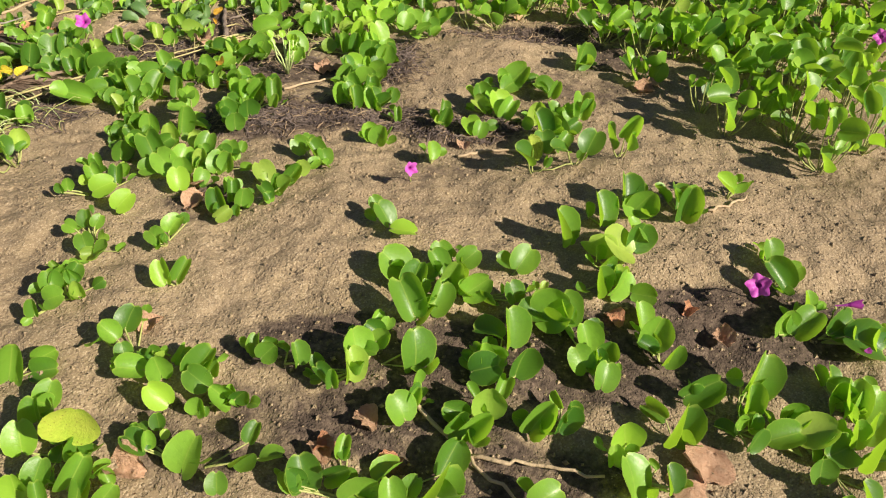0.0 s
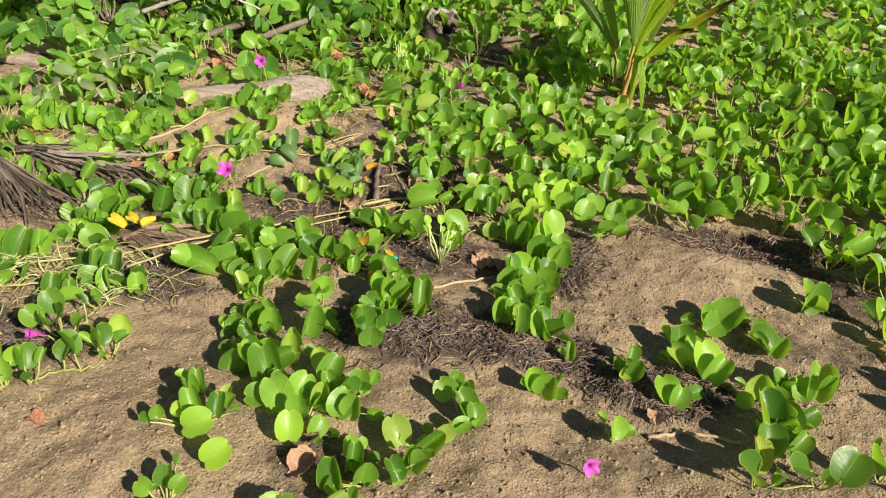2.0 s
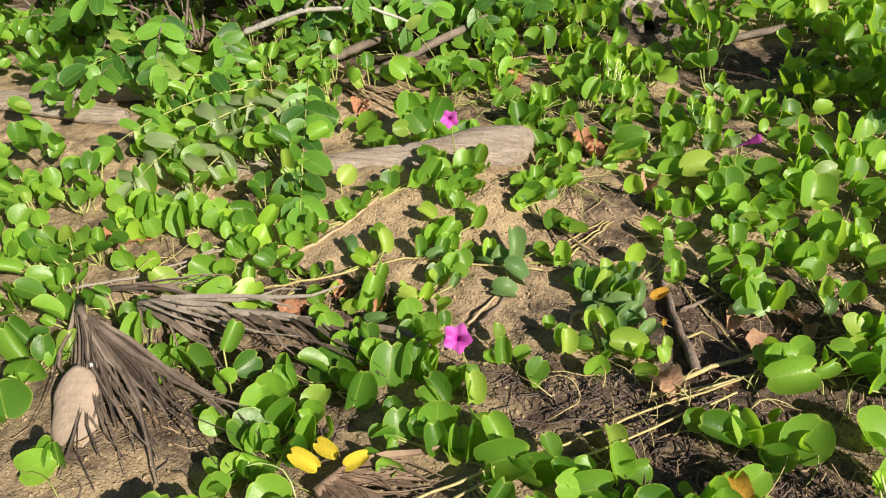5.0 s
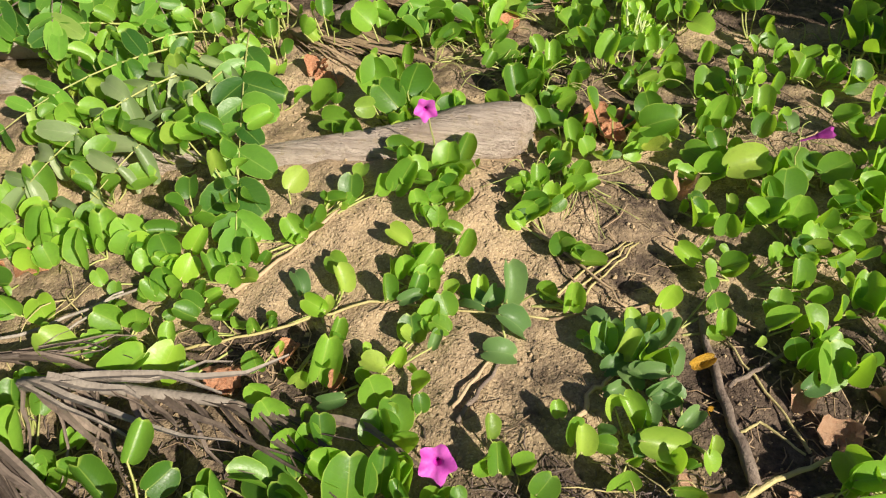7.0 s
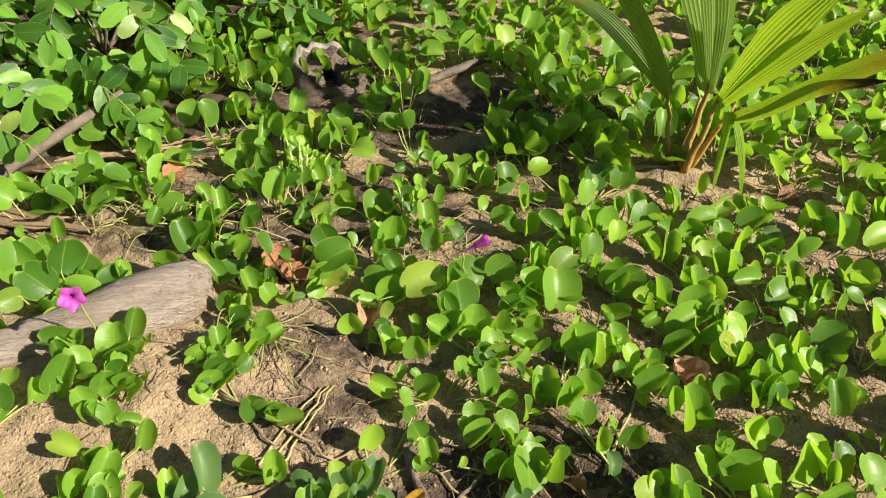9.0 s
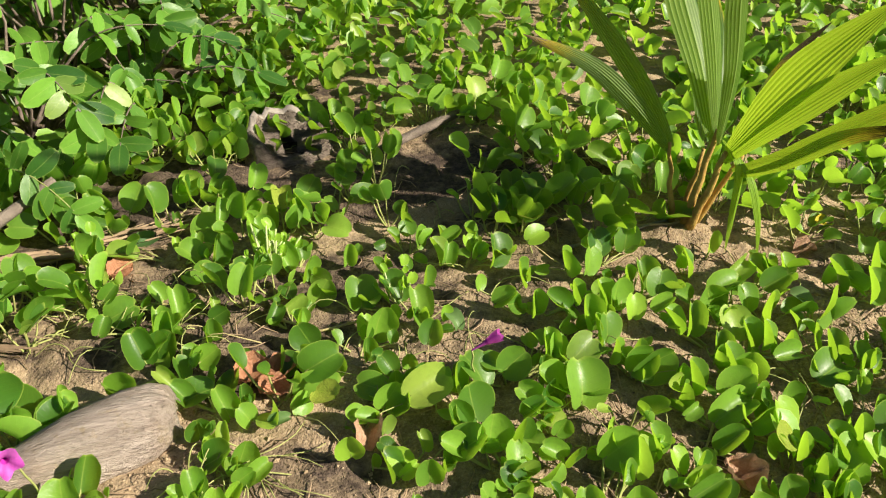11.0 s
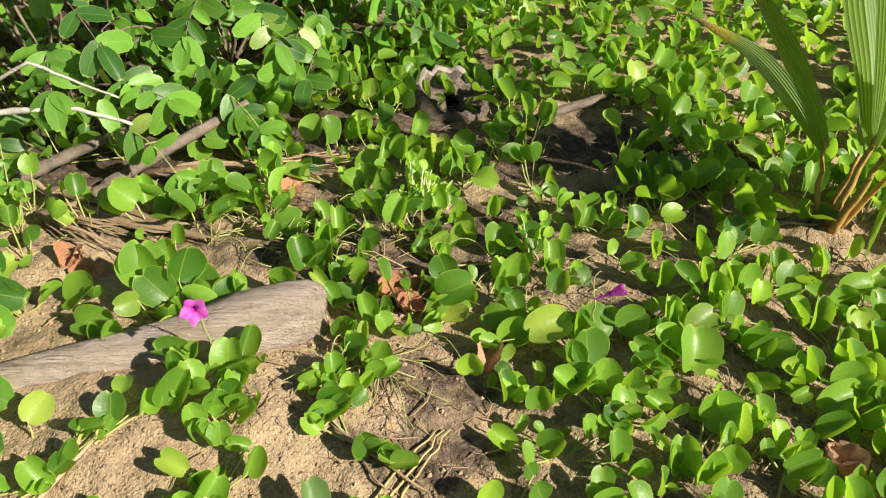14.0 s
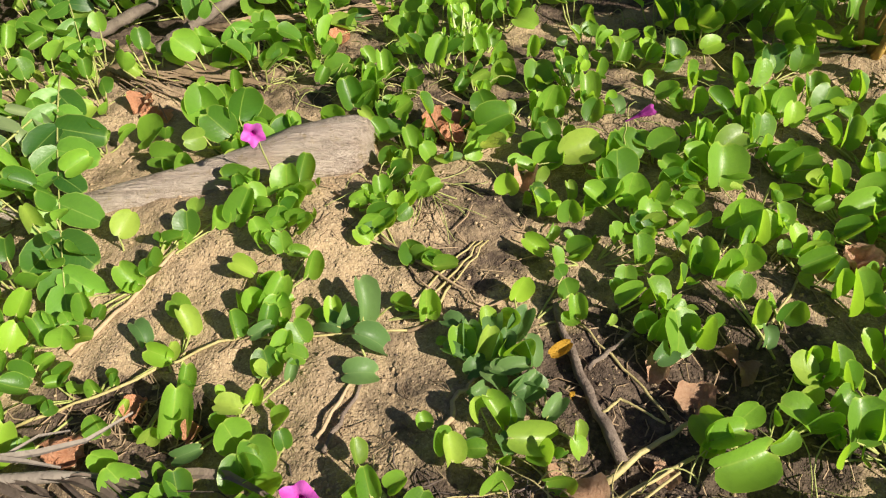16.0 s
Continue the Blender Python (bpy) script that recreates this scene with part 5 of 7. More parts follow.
def fill_vines():
    """Tufts of the closed cover, kept a hand apart; the far ones are joined."""
    taken = collections.defaultdict(list)

    def free(x, y, gap):
        i, j = int(x // 0.1), int(y // 0.1)
        return all((x - a) ** 2 + (y - b) ** 2 > gap * gap for di in (-1, 0, 1) for dj in (-1, 0, 1) for a, b in taken[i + di, j + dj])

    for row in CLUMPS:
        for cx, cy, _ in row:
            taken[int(cx // 0.1), int(cy // 0.1)].append((cx, cy))
    for cx, cy in ROOTED:
        taken[int(cx // 0.1), int(cy // 0.1)].append((cx, cy))
    far, close = [], []
    for _ in range(22000):
        x, y = rng.uniform(-4.6, 4.2), rng.uniform(1.6, 7.6)
        border = min(x + 4.6, 4.2 - x, 7.6 - y, y - 1.9 if abs(x) > 1.4 else 9)
        if border < 0.45 + 0.6 * noise.noise((x * 1.3, y * 1.3, 6.0)) or by_hand(x, y) or rng.random() > density(x, y) or not free(x, y, 0.066):
            continue
        taken[int(x // 0.1), int(y // 0.1)].append((x, y))
        if y < 4.35 and -2.6 < x < 1.7:
            close.append((x, y, rng.choice((4, 5, 5, 6, 7)), (0.052 if x < -1.75 else 0.064) * (1 + 0.3 * noise.noise((x * 1.7, y * 1.7, 8.0))), (1.75 if -0.7 < x < 0.1 and y < 3.0 else 1.35) + 0.5 * noise.noise((x * 2.0, y * 2.0, 2.0)), PALE_LEAVES if rng.random() < 0.035 else None))
        else:
            far.append((x, y))
    for group in grouped(close, 0.2, 9):
        vine(group)
    return far


FAR_TUFTS = fill_vines()


def join_leaves(name, placed, mats, label, category, extra=None):
    """Many leaves as one mesh: placed holds (mesh, pose)."""
    vs, fs, uvs, base = [], [], [], 0
    for me, m in placed:
        vs.extend((m @ v.co)[:] for v in me.vertices)
        layer = me.uv_layers[0].data
        for p in me.polygons:
            fs.append([base + i for i in p.vertices])
            uvs.extend(layer[k].uv[:] for k in p.loop_indices)
        base += len(me.vertices)
    me = bpy.data.meshes.new(name)
    me.from_pydata(vs, [], fs)
    layer = me.uv_layers.new(name="UVMap")
    layer.data.foreach_set("uv", [c for uv in uvs for c in uv])
    me.polygons.foreach_set("use_smooth", [True] * len(me.polygons))
    for m in mats:
        me.materials.append(m)
    return tagged(new(name, me), label, category, kind="stuff")


def far_cover():
    placed = []
    for x, y in FAR_TUFTS:
        z = ground_z(x, y)
        for i in range(rng.choice((4, 4, 5, 6))):
            turn = rng.uniform(0, 6.28)
            foot, m = leaf_pose(0.05 * math.sqrt(rng.random()), turn, rng.uniform(0.03, 0.11), 0.066 * rng.uniform(0.6, 1.15), rng.uniform(0.1, 1.1))
            placed.append((rng.choice(FAR_LEAVES), Matrix.Translation((x, y, z)) @ m))
    join_leaves("vine_cover", placed, (M_LEAF_FAR,), "closed carpet of green beach vine leaves", "vines")


far_cover()


def bare_shoot(x, y, height, count):
    """A young vine shoot: pale stalks that rise from one root and end in small folded leaves."""
    x0 = thing("vine_shoot", (x, y, ground_z(x, y)), "pale green bare upright vine stalks with tiny leaves", "vine shoot", "young vine shoots")
    stems = bmesh.new()
    for i in range(count):
        a = 2.4 * i + rng.uniform(-0.4, 0.4)
        out = Vector((math.cos(a), math.sin(a), 0))
        top = out * rng.uniform(0.012, 0.06) + Vector((0, 0, height * rng.uniform(0.55, 1.05)))
        mid = top * 0.5 + out * rng.uniform(-0.012, 0.012)
        tube(stems, (Vector((0, 0, -0.004)), mid, top), (0.0030, 0.0026, 0.0018), 6)
        side = mid + (out + Vector((rng.uniform(-1, 1), rng.uniform(-1, 1), 1.6))).normalized() * rng.uniform(0.02, 0.035)
        tube(stems, (mid, (mid + side) / 2, side), (0.0022, 0.0018, 0.0012), 5)
        for tip in (top, side):
            if rng.random() < 0.7:
                part("leaf", rng.choice(FRESH_LEAVES), None, x0).matrix_basis = frame_of(tip, out * 0.4 + Vector((0, 0, 1)), Vector((0.5, -0.5, 0.4)) - out * 0.3, rng.uniform(0.014, 0.028))
    part("stem", stems, M_SHOOT, x0, "pale green smooth stalks")


for spot in ((-1.035, 3.70, 0.13, 9), (-1.00, 3.74, 0.10, 6), (-0.53, 2.24, 0.15, 7), (-1.43, 3.84, 0.09, 7), (-0.78, 3.53, 0.08, 5)):
    bare_shoot(*spot)


# ---- flowers ----
def flower(x, y, height, face, size=0.056, shut=False):
    """A funnel flower on its stalk: five-lobed limb, tube and dark throat."""
    z = ground_z(x, y)
    x0 = thing("vine_flower", (x, y, z), "magenta funnel-shaped beach vine flower" if not shut else "half closed magenta beach vine flower", "flower", "vine flowers")
    limb = bmesh.new()
    rings = ((0.05, 0.0), (0.09, 0.45), (0.22, 0.72), (0.62, 0.92), (1.0, 0.97)) if not shut else ((0.05, 0.0), (0.09, 0.4), (0.2, 0.75), (0.35, 1.0), (0.42, 1.25))
    sides, rows = 30, []
    for rad, h in rings:
        row = []
        for k in range(sides):
            a = 2 * math.pi * k / sides
            lobe = 1 - 0.26 * rad * abs(math.sin(2.5 * a)) ** 1.6 + 0.025 * rad * math.sin(7 * a)
            dz = 0.09 * rad * math.cos(5 * a) - 0.05 * rad * rad * abs(math.sin(5 * a))
            row.append(limb.verts.new((rad * lobe * size / 2 * math.cos(a), rad * lobe * size / 2 * math.sin(a), (h + dz) * size * 0.8)))
        rows.append(row)
    for r, s in zip(rows, rows[1:]):
        for k in range(sides):
            limb.faces.new((r[k], r[(k + 1) % sides], s[(k + 1) % sides], s[k]))
    m = frame_of((0, 0, height), Vector(face).cross(Vector((0.2, 1, 0.1))), face)
    limb_ob = part("corolla", limb, M_PETAL, x0)
    limb_ob.matrix_basis = m
    throat = bmesh.new()
    bmesh.ops.create_cone(throat, segments=12, radius1=0.001, radius2=size * 0.105, depth=size * 0.3, cap_ends=False, matrix=Matrix.Translation((0, 0, size * 0.43)))
    part("throat", throat, M_THROAT, limb_ob, "dark magenta flower throat")
    stalk = bmesh.new()
    tube(stalk, bend((0.012, 0.01, -0.004), (0, 0, height), 0.004, 5, 0.003), 0.0018, 5)
    part("stalk", stalk, M_STEM, x0, "thin green flower stalk")
    return x0


flower(-0.104, 1.543, 0.055, (0.45, -0.7, 0.35), 0.040)
flower(-1.431, 3.149, 0.160, (0.25, -0.8, 0.35), 0.050)
flower(-1.262, 2.472, 0.09, (0.1, -0.65, 0.75), 0.060)
flower(0.645, 1.09, 0.055, (-0.5, -0.8, 0.7), 0.054)
flower(0.77, 1.02, 0.06, (0.9, -0.2, 0.3), 0.048, True)
flower(0.80, 0.94, 0.02, (0.3, -0.4, 0.8), 0.030, True)
flower(1.43, 2.28, 0.11, (-0.4, -0.7, 0.4), 0.055)
flower(-0.705, 3.235, 0.115, (0.75, -0.1, 0.5), 0.060, True)
flower(-1.285, 1.62, 0.055, (-0.3, -0.6, 0.6), 0.048, True)
flower(-2.34, 2.40, 0.08, (-0.5, -0.6, 0.5), 0.05, True)


# ---- the log ----
def build_log():
    bm = bmesh.new()
    ends = (Vector((-1.232, 3.312, -0.036)), Vector((-1.82, 3.135, -0.062)), Vector((-3.05, 3.00, -0.150)))
    rings, sides = [], 40
    steps = [0, 0.006, 0.02, 0.05, 0.10] + [0.10 + 0.9 * k / 60 for k in range(1, 61)]
    for s in steps:
        d = s * 1.84
        p = ends[0].lerp(ends[1], d / 0.64) if d < 0.64 else ends[1].lerp(ends[2], (d - 0.64) / 1.2)
        r = float(np.interp(s, (0, 0.006, 0.02, 0.05, 0.10, 0.15, 0.3, 1.0), (0.034, 0.056, 0.070, 0.079, 0.078, 0.060, 0.047, 0.045)))
        row = []
        for k in range(sides):
            a = 2 * math.pi * k / sides
            rr = r * (1 + 0.16 * noise.noise((p.x * 4, math.cos(a) * 1.2, math.sin(a) * 1.2)) + 0.08 * noise.noise((p.x * 5, math.cos(a) * 6, math.sin(a) * 6)))
            row.append(bm.verts.new((p.x + 0.012 * noise.noise((0, math.cos(a) * 2, math.sin(a) * 2)) * (s < 0.05), p.y + rr * math.cos(a), p.z + rr * math.sin(a))))
        rings.append(row)
    for r, s in zip(rings, rings[1:]):
        for k in range(sides):
            bm.faces.new((r[k], s[k], s[(k + 1) % sides], r[(k + 1) % sides]))
    bm.faces.new(rings[0])
    bm.faces.new(rings[-1][::-1])
    tagged(new("driftwood_log", bm_mesh("driftwood_log", bm, M_LOG)), "weathered grey driftwood log half buried in sand", "log")


build_log()


# ---- the young palm ----
PALM = Vector((-0.045, 3.60, 0))
PALM.z = ground_z(PALM.x, PALM.y) - 0.01


def blade(name, path, width, normal, mat, label, parent, pleats=9, taper=0.9, deep=0.032):
    """A pleated blade along path, widest in its middle, with real folds."""
    pts = [Vector(p) for p in path]
    n = 22
    bm = bmesh.new()
    uvl = bm.loops.layers.uv.new("UVMap")
    place, rows, cols = {}, [], pleats * 2
    for j in range(n + 1):
        k = j / n * (len(pts) - 1)
        i = min(int(k), len(pts) - 2)
        prev, nxt = pts[max(i - 1, 0)], pts[min(i + 2, len(pts) - 1)]
        f = k - i
        a, b = pts[i], pts[i + 1]
        p = 0.5 * (2 * a + (b - prev) * f + (2 * prev - 5 * a + 4 * b - nxt) * f * f + (3 * a - prev - 3 * b + nxt) * f ** 3)
        d = (b - a).normalized()
        side = d.cross(Vector(normal)).normalized()
        up = side.cross(d)
        v = j / n
        w = width * math.sin(math.pi * min(1, 0.05 + v ** taper * 0.95)) ** 1.05 + 0.0015
        row = []
        for c in range(cols + 1):
            u = c / cols - 0.5
            vert = bm.verts.new(p + side * u * w + up * ((c % 2) * w * deep - abs(u) * w * 0.25))
            place[vert] = (c / cols, v)
            row.append(vert)
        rows.append(row)
    for r, s in zip(rows, rows[1:]):
        for c in range(cols):
            f = bm.faces.new((r[c], r[c + 1], s[c + 1], s[c]))
            for lp in f.loops:
                lp[uvl].uv = place[lp.vert]
    return part(name, bm, mat, parent, label, smooth=False)


def build_palm():
    x0 = thing("young_palm", PALM, "young coconut palm with pleated undivided green leaves", "palm")
    left, right = Vector((-0.77, 0.64, 0)), Vector((0.77, -0.64, 0))
    back = Vector((0.64, 0.77, 0))
    at = lambda s, z, d=0.0: right * s + back * d + Vector((0, 0, z))
    crown = at(0.035, 0.25)
    for foot, top, r in ((at(-0.03, 0), at(-0.075, 0.215), 0.0068), (at(0.0, 0), at(0.02, 0.27), 0.0092), (at(0.012, 0, -0.015), at(0.05, 0.235, -0.02), 0.0095), (at(0.02, 0.0, 0.012), at(0.085, 0.21, 0.02), 0.0075), (at(-0.012, 0, 0.02), at(0.0, 0.2, 0.03), 0.007)):
        bm = bmesh.new()
        tube(bm, bend(foot, top, 0.0, 6, 0.003), [r * k for k in (1.35, 1.15, 1.0, 0.9, 0.8, 0.7, 0.6)], 9)
        part("stalk", bm, M_SHEATH, x0, "orange-brown palm leaf stalk")
    side = Vector((0.30, -0.88, 0.3))
    blade("leaf", (at(-0.07, 0.19), at(-0.16, 0.30, -0.03), at(-0.27, 0.40, -0.07), at(-0.40, 0.47, -0.14)), 0.044, (-0.6, -0.65, 0.4), M_PALM_SHADED, "dark green pleated palm leaf with dry tip", x0)
    blade("leaf", (at(-0.068, 0.20, 0.01), at(-0.17, 0.315, 0.05), at(-0.30, 0.42, 0.12), at(-0.46, 0.52, 0.22)), 0.048, (-0.6, -0.65, 0.3), M_PALM_SHADED, "", x0)
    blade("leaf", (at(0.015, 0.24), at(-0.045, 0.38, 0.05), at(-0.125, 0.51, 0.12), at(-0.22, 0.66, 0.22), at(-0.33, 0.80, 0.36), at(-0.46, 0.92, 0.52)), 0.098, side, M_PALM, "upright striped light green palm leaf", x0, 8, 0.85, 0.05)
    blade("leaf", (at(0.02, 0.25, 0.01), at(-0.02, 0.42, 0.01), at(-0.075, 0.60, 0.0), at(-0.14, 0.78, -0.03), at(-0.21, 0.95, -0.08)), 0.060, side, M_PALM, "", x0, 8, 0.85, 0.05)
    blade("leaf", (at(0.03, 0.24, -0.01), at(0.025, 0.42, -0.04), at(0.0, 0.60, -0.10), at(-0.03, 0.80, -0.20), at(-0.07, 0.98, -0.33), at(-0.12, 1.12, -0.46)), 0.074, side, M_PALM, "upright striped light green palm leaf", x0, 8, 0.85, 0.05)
    blade("leaf", (at(0.045, 0.22, -0.02), at(0.10, 0.365, -0.06), at(0.165, 0.50, -0.09), at(0.25, 0.63, -0.11)), 0.086, (-0.70, -0.45, 0.38), M_PALM_LIT, "broad palm leaf with sunlight put into its bright green", x0, taper=1.15)
    blade("leaf", (at(0.05, 0.21, -0.03), at(0.12, 0.34, -0.08), at(0.20, 0.455, -0.11), at(0.285, 0.555, -0.13)), 0.054, (-0.70, -0.45, 0.5), M_PALM_LIT, "", x0, taper=1.2)
    blade("leaf", (at(0.07, 0.19, -0.02), at(0.175, 0.285, -0.06), at(0.32, 0.43, -0.09), at(0.49, 0.57, -0.11)), 0.046, (-0.5, -0.5, 0.7), M_PALM_BROWN, "yellowed palm leaf with dry brown tip", x0, taper=1.3)
    blade("leaf", (at(0.07, 0.18, -0.04), at(0.16, 0.27, -0.09), at(0.25, 0.37, -0.12), at(0.365, 0.43, -0.14)), 0.034, (-0.5, -0.5, 0.75), M_PALM_BROWN, "", x0, taper=1.3)
    blade("leaf", (at(0.06, 0.24, 0.03), at(0.10, 0.38, 0.05), at(0.14, 0.46, 0.06), at(0.175, 0.52, 0.06)), 0.038, side, M_PALM_DRY, "withered brown palm leaf", x0)
    # unseen backward blade, added to widen the palm's cast shadow
    blade("leaf", (at(0.0, 0.22, 0.03), at(-0.02, 0.33, 0.12), at(-0.05, 0.42, 0.24), at(-0.09, 0.46, 0.40)), 0.11, (0.3, -0.6, 0.7), M_PALM_SHADED, "", x0)
    blade("leaf", (crown + at(0, 0), at(0.085, 0.22, -0.05), at(0.10, 0.10, -0.07), at(0.105, 0.01, -0.075)), 0.028, side, M_PALM_LIT, "narrow drooping palm strip", x0, 3)
    blade("leaf", (crown + at(0.02, -0.01), at(0.115, 0.20, -0.06), at(0.155, 0.11, -0.08), at(0.175, 0.015, -0.09)), 0.024, side, M_PALM_LIT, "narrow drooping palm strip", x0, 3)


build_palm()


# ---- dead fronds, husk, stump ----
def dead_frond(name, spine, fan, label, seed, mat=M_FROND, spine_r=0.013, strip=0.0028):
    """A dry palm frond: a stalk and drooping strips; fan holds (first angle, last angle, length, number)."""
    r = random.Random(seed)
    pts = [Vector((x, y, ground_z(x, y) + z)) for x, y, z in spine]
    x0 = thing(name, pts[0], label, "dead frond")
    bm = bmesh.new()
    tube(bm, [p - pts[0] for p in pts], [spine_r * (1 - 0.6 * i / len(pts)) for i in range(len(pts))], 9)
    stalk = part("stalk", bm, M_HUSKGREY if spine_r > 0.014 else mat, x0)
    a0, a1, length, count = fan
    for i in range(count):
        k = i / (count - 1)
        s = k * (len(pts) - 1)
        j = min(int(s), len(pts) - 2)
        start = pts[j].lerp(pts[j + 1], s - j) - pts[0]
        a = radians(a0 + (a1 - a0) * k + r.uniform(-14, 14))
        ln = length * r.uniform(0.45, 1.12)
        d = Vector((math.cos(a), math.sin(a), 0))
        wide = strip + 0.0065 * r.random() ** 2
        lie = []
        for q in range(6):
            f = q / 5
            p = start + d * ln * f + Vector((0, 0, 0))
            wob = d.cross(Vector((0, 0, 1))) * (0.03 * math.sin(2.6 * f + 1.7 * i) + 0.012 * math.sin(7.0 * f + 2.3 * i)) * f
            gx, gy = p.x + pts[0].x, p.y + pts[0].y
            z = max(start.z * (1 - f) ** 1.5 + r.uniform(0, 0.006), ground_z(gx, gy) - pts[0].z + 0.004 + r.uniform(0, 0.022))
            lie.append((p + wob, z))
        bm = bmesh.new()
        rows = []
        tilt = r.uniform(-0.6, 0.6)
        for q, (p, z) in enumerate(lie):
            w = wide * (1 - 0.75 * (q / 5) ** 2)
            c = d.cross(Vector((0, 0, 1)))
            rows.append([bm.verts.new((p.x + c.x * w * o, p.y + c.y * w * o, z + w * (abs(o) * 0.7 + tilt * o))) for o in (-1, 0, 1)])
        for u, v in zip(rows, rows[1:]):
            bm.faces.new((u[0], u[1], v[1], v[0]))
            bm.faces.new((u[1], u[2], v[2], v[1]))
        part("leaflet", bm, mat, stalk, smooth=False)


dead_frond("dead_palm_frond", ((-2.13, 2.47, 0.05), (-2.09, 2.43, 0.08), (-2.05, 2.40, 0.085), (-2.00, 2.40, 0.06)), (-58, -24, 0.46, 58), "dry dark brown palm frond fanned out on sand", 3, M_FROND, 0.011, 0.0024)
dead_frond("dead_palm_frond", ((-2.00, 2.50, 0.035), (-1.90, 2.515, 0.045), (-1.78, 2.525, 0.045), (-1.66, 2.53, 0.035), (-1.54, 2.53, 0.015)), (-36, -18, 0.27, 26), "dry grey-brown palm frond lying among vines", 4, M_FROND, 0.015, 0.0024)
dead_frond("dead_palm_frond", ((-1.99, 2.49, 0.06), (-1.93, 2.505, 0.065), (-1.86, 2.52, 0.06)), (-6, 6, 0.36, 6), "pale grey split palm strips over frond", 16, M_HUSKGREY, 0.008, 0.0042)
dead_frond("dead_palm_frond", ((-2.12, 2.52, 0.05), (-2.07, 2.53, 0.06), (-2.02, 2.54, 0.06)), (4, 14, 0.24, 9), "bundle of grey dry palm strips over frond", 15, M_FROND, 0.008, 0.0018)
dead_frond("dead_palm_frond", ((-1.95, 3.66, 0.02), (-1.85, 3.70, 0.03), (-1.78, 3.72, 0.03)), (-28, -8, 0.34, 48), "bundle of dry brown palm strips on sand", 5, M_STRAW)
dead_frond("dead_palm_frond", ((-1.44, 2.13, 0.02), (-1.42, 2.16, 0.025), (-1.40, 2.20, 0.02)), (-16, 2, 0.20, 34), "short dry brown palm frond piece under runners", 6, M_BROWNSTRIP)
dead_frond("dead_palm_frond", ((-1.75, 3.86, 0.02), (-1.55, 3.88, 0.03), (-1.35, 3.87, 0.02)), (-5, 18, 0.30, 30), "dry straw-coloured palm strips behind the log", 8, M_STRAW)


def lump(name, place, size, mat, label, category, seed, rot=0.0, rough=0.18):
    bm = bmesh.new()
    bmesh.ops.create_icosphere(bm, subdivisions=4, radius=1.0)
    for v in bm.verts:
        k = 1 + rough * noise.noise(v.co * 1.3 + Vector((seed, 0, 0))) + rough * 0.4 * noise.noise(v.co * 4 + Vector((0, seed, 0)))
        v.co = Vector((v.co.x * size[0], v.co.y * size[1], v.co.z * size[2])) * k
    ob = new(name, bm_mesh(name, bm, mat))
    ob.location, ob.rotation_euler = place, (0, 0, rot)
    return tagged(ob, label, category)


def slab(name, path, wide, thick, mat, label, category, seed, seats=28):
    """A worn flat piece of wood or stalk along path, hollowed a little, with rounded ragged ends."""
    pts = [Vector((x, y, ground_z(x, y) + z)) for x, y, z in path]
    bm = bmesh.new()
    rings, ring_n = [], 20
    for s in range(seats + 1):
        f = s / seats
        k = f * (len(pts) - 1)
        q = min(int(k), len(pts) - 2)
        p = pts[q].lerp(pts[q + 1], k - q) - pts[0]
        d = (pts[q + 1] - pts[q]).normalized()
        side = d.cross(Vector((0, 0, 1))).normalized()
        up = side.cross(d)
        w = wide * (0.30 + 0.70 * min(1, 5 * f, 4.5 * (1 - f)) ** 0.5) * (1 + 0.15 * noise.noise((f * 4, seed, 0)))
        row = []
        for c in range(ring_n):
            g = 2 * math.pi * c / ring_n
            u, h = math.cos(g), math.sin(g)
            u, h = math.copysign(abs(u) ** 0.85, u), math.copysign(abs(h) ** 0.85, h)
            dent = 0.10 * noise.noise((u, f * 3, seed)) + 0.08 * noise.noise((u * 2.5 + seed, h, f * 7))
            row.append(bm.verts.new(p + side * u * w + up * thick * (h - dent)))
        rings.append(row)
    for r, s in zip(rings, rings[1:]):
        for c in range(ring_n):
            bm.faces.new((r[c], s[c], s[(c + 1) % ring_n], r[(c + 1) % ring_n]))
    bm.faces.new(rings[0])
    bm.faces.new(rings[-1][::-1])
    bmesh.ops.recalc_face_normals(bm, faces=bm.faces)
    ob = new(name, bm_mesh(name, bm, mat))
    ob.location = pts[0]
    return tagged(ob, label, category)


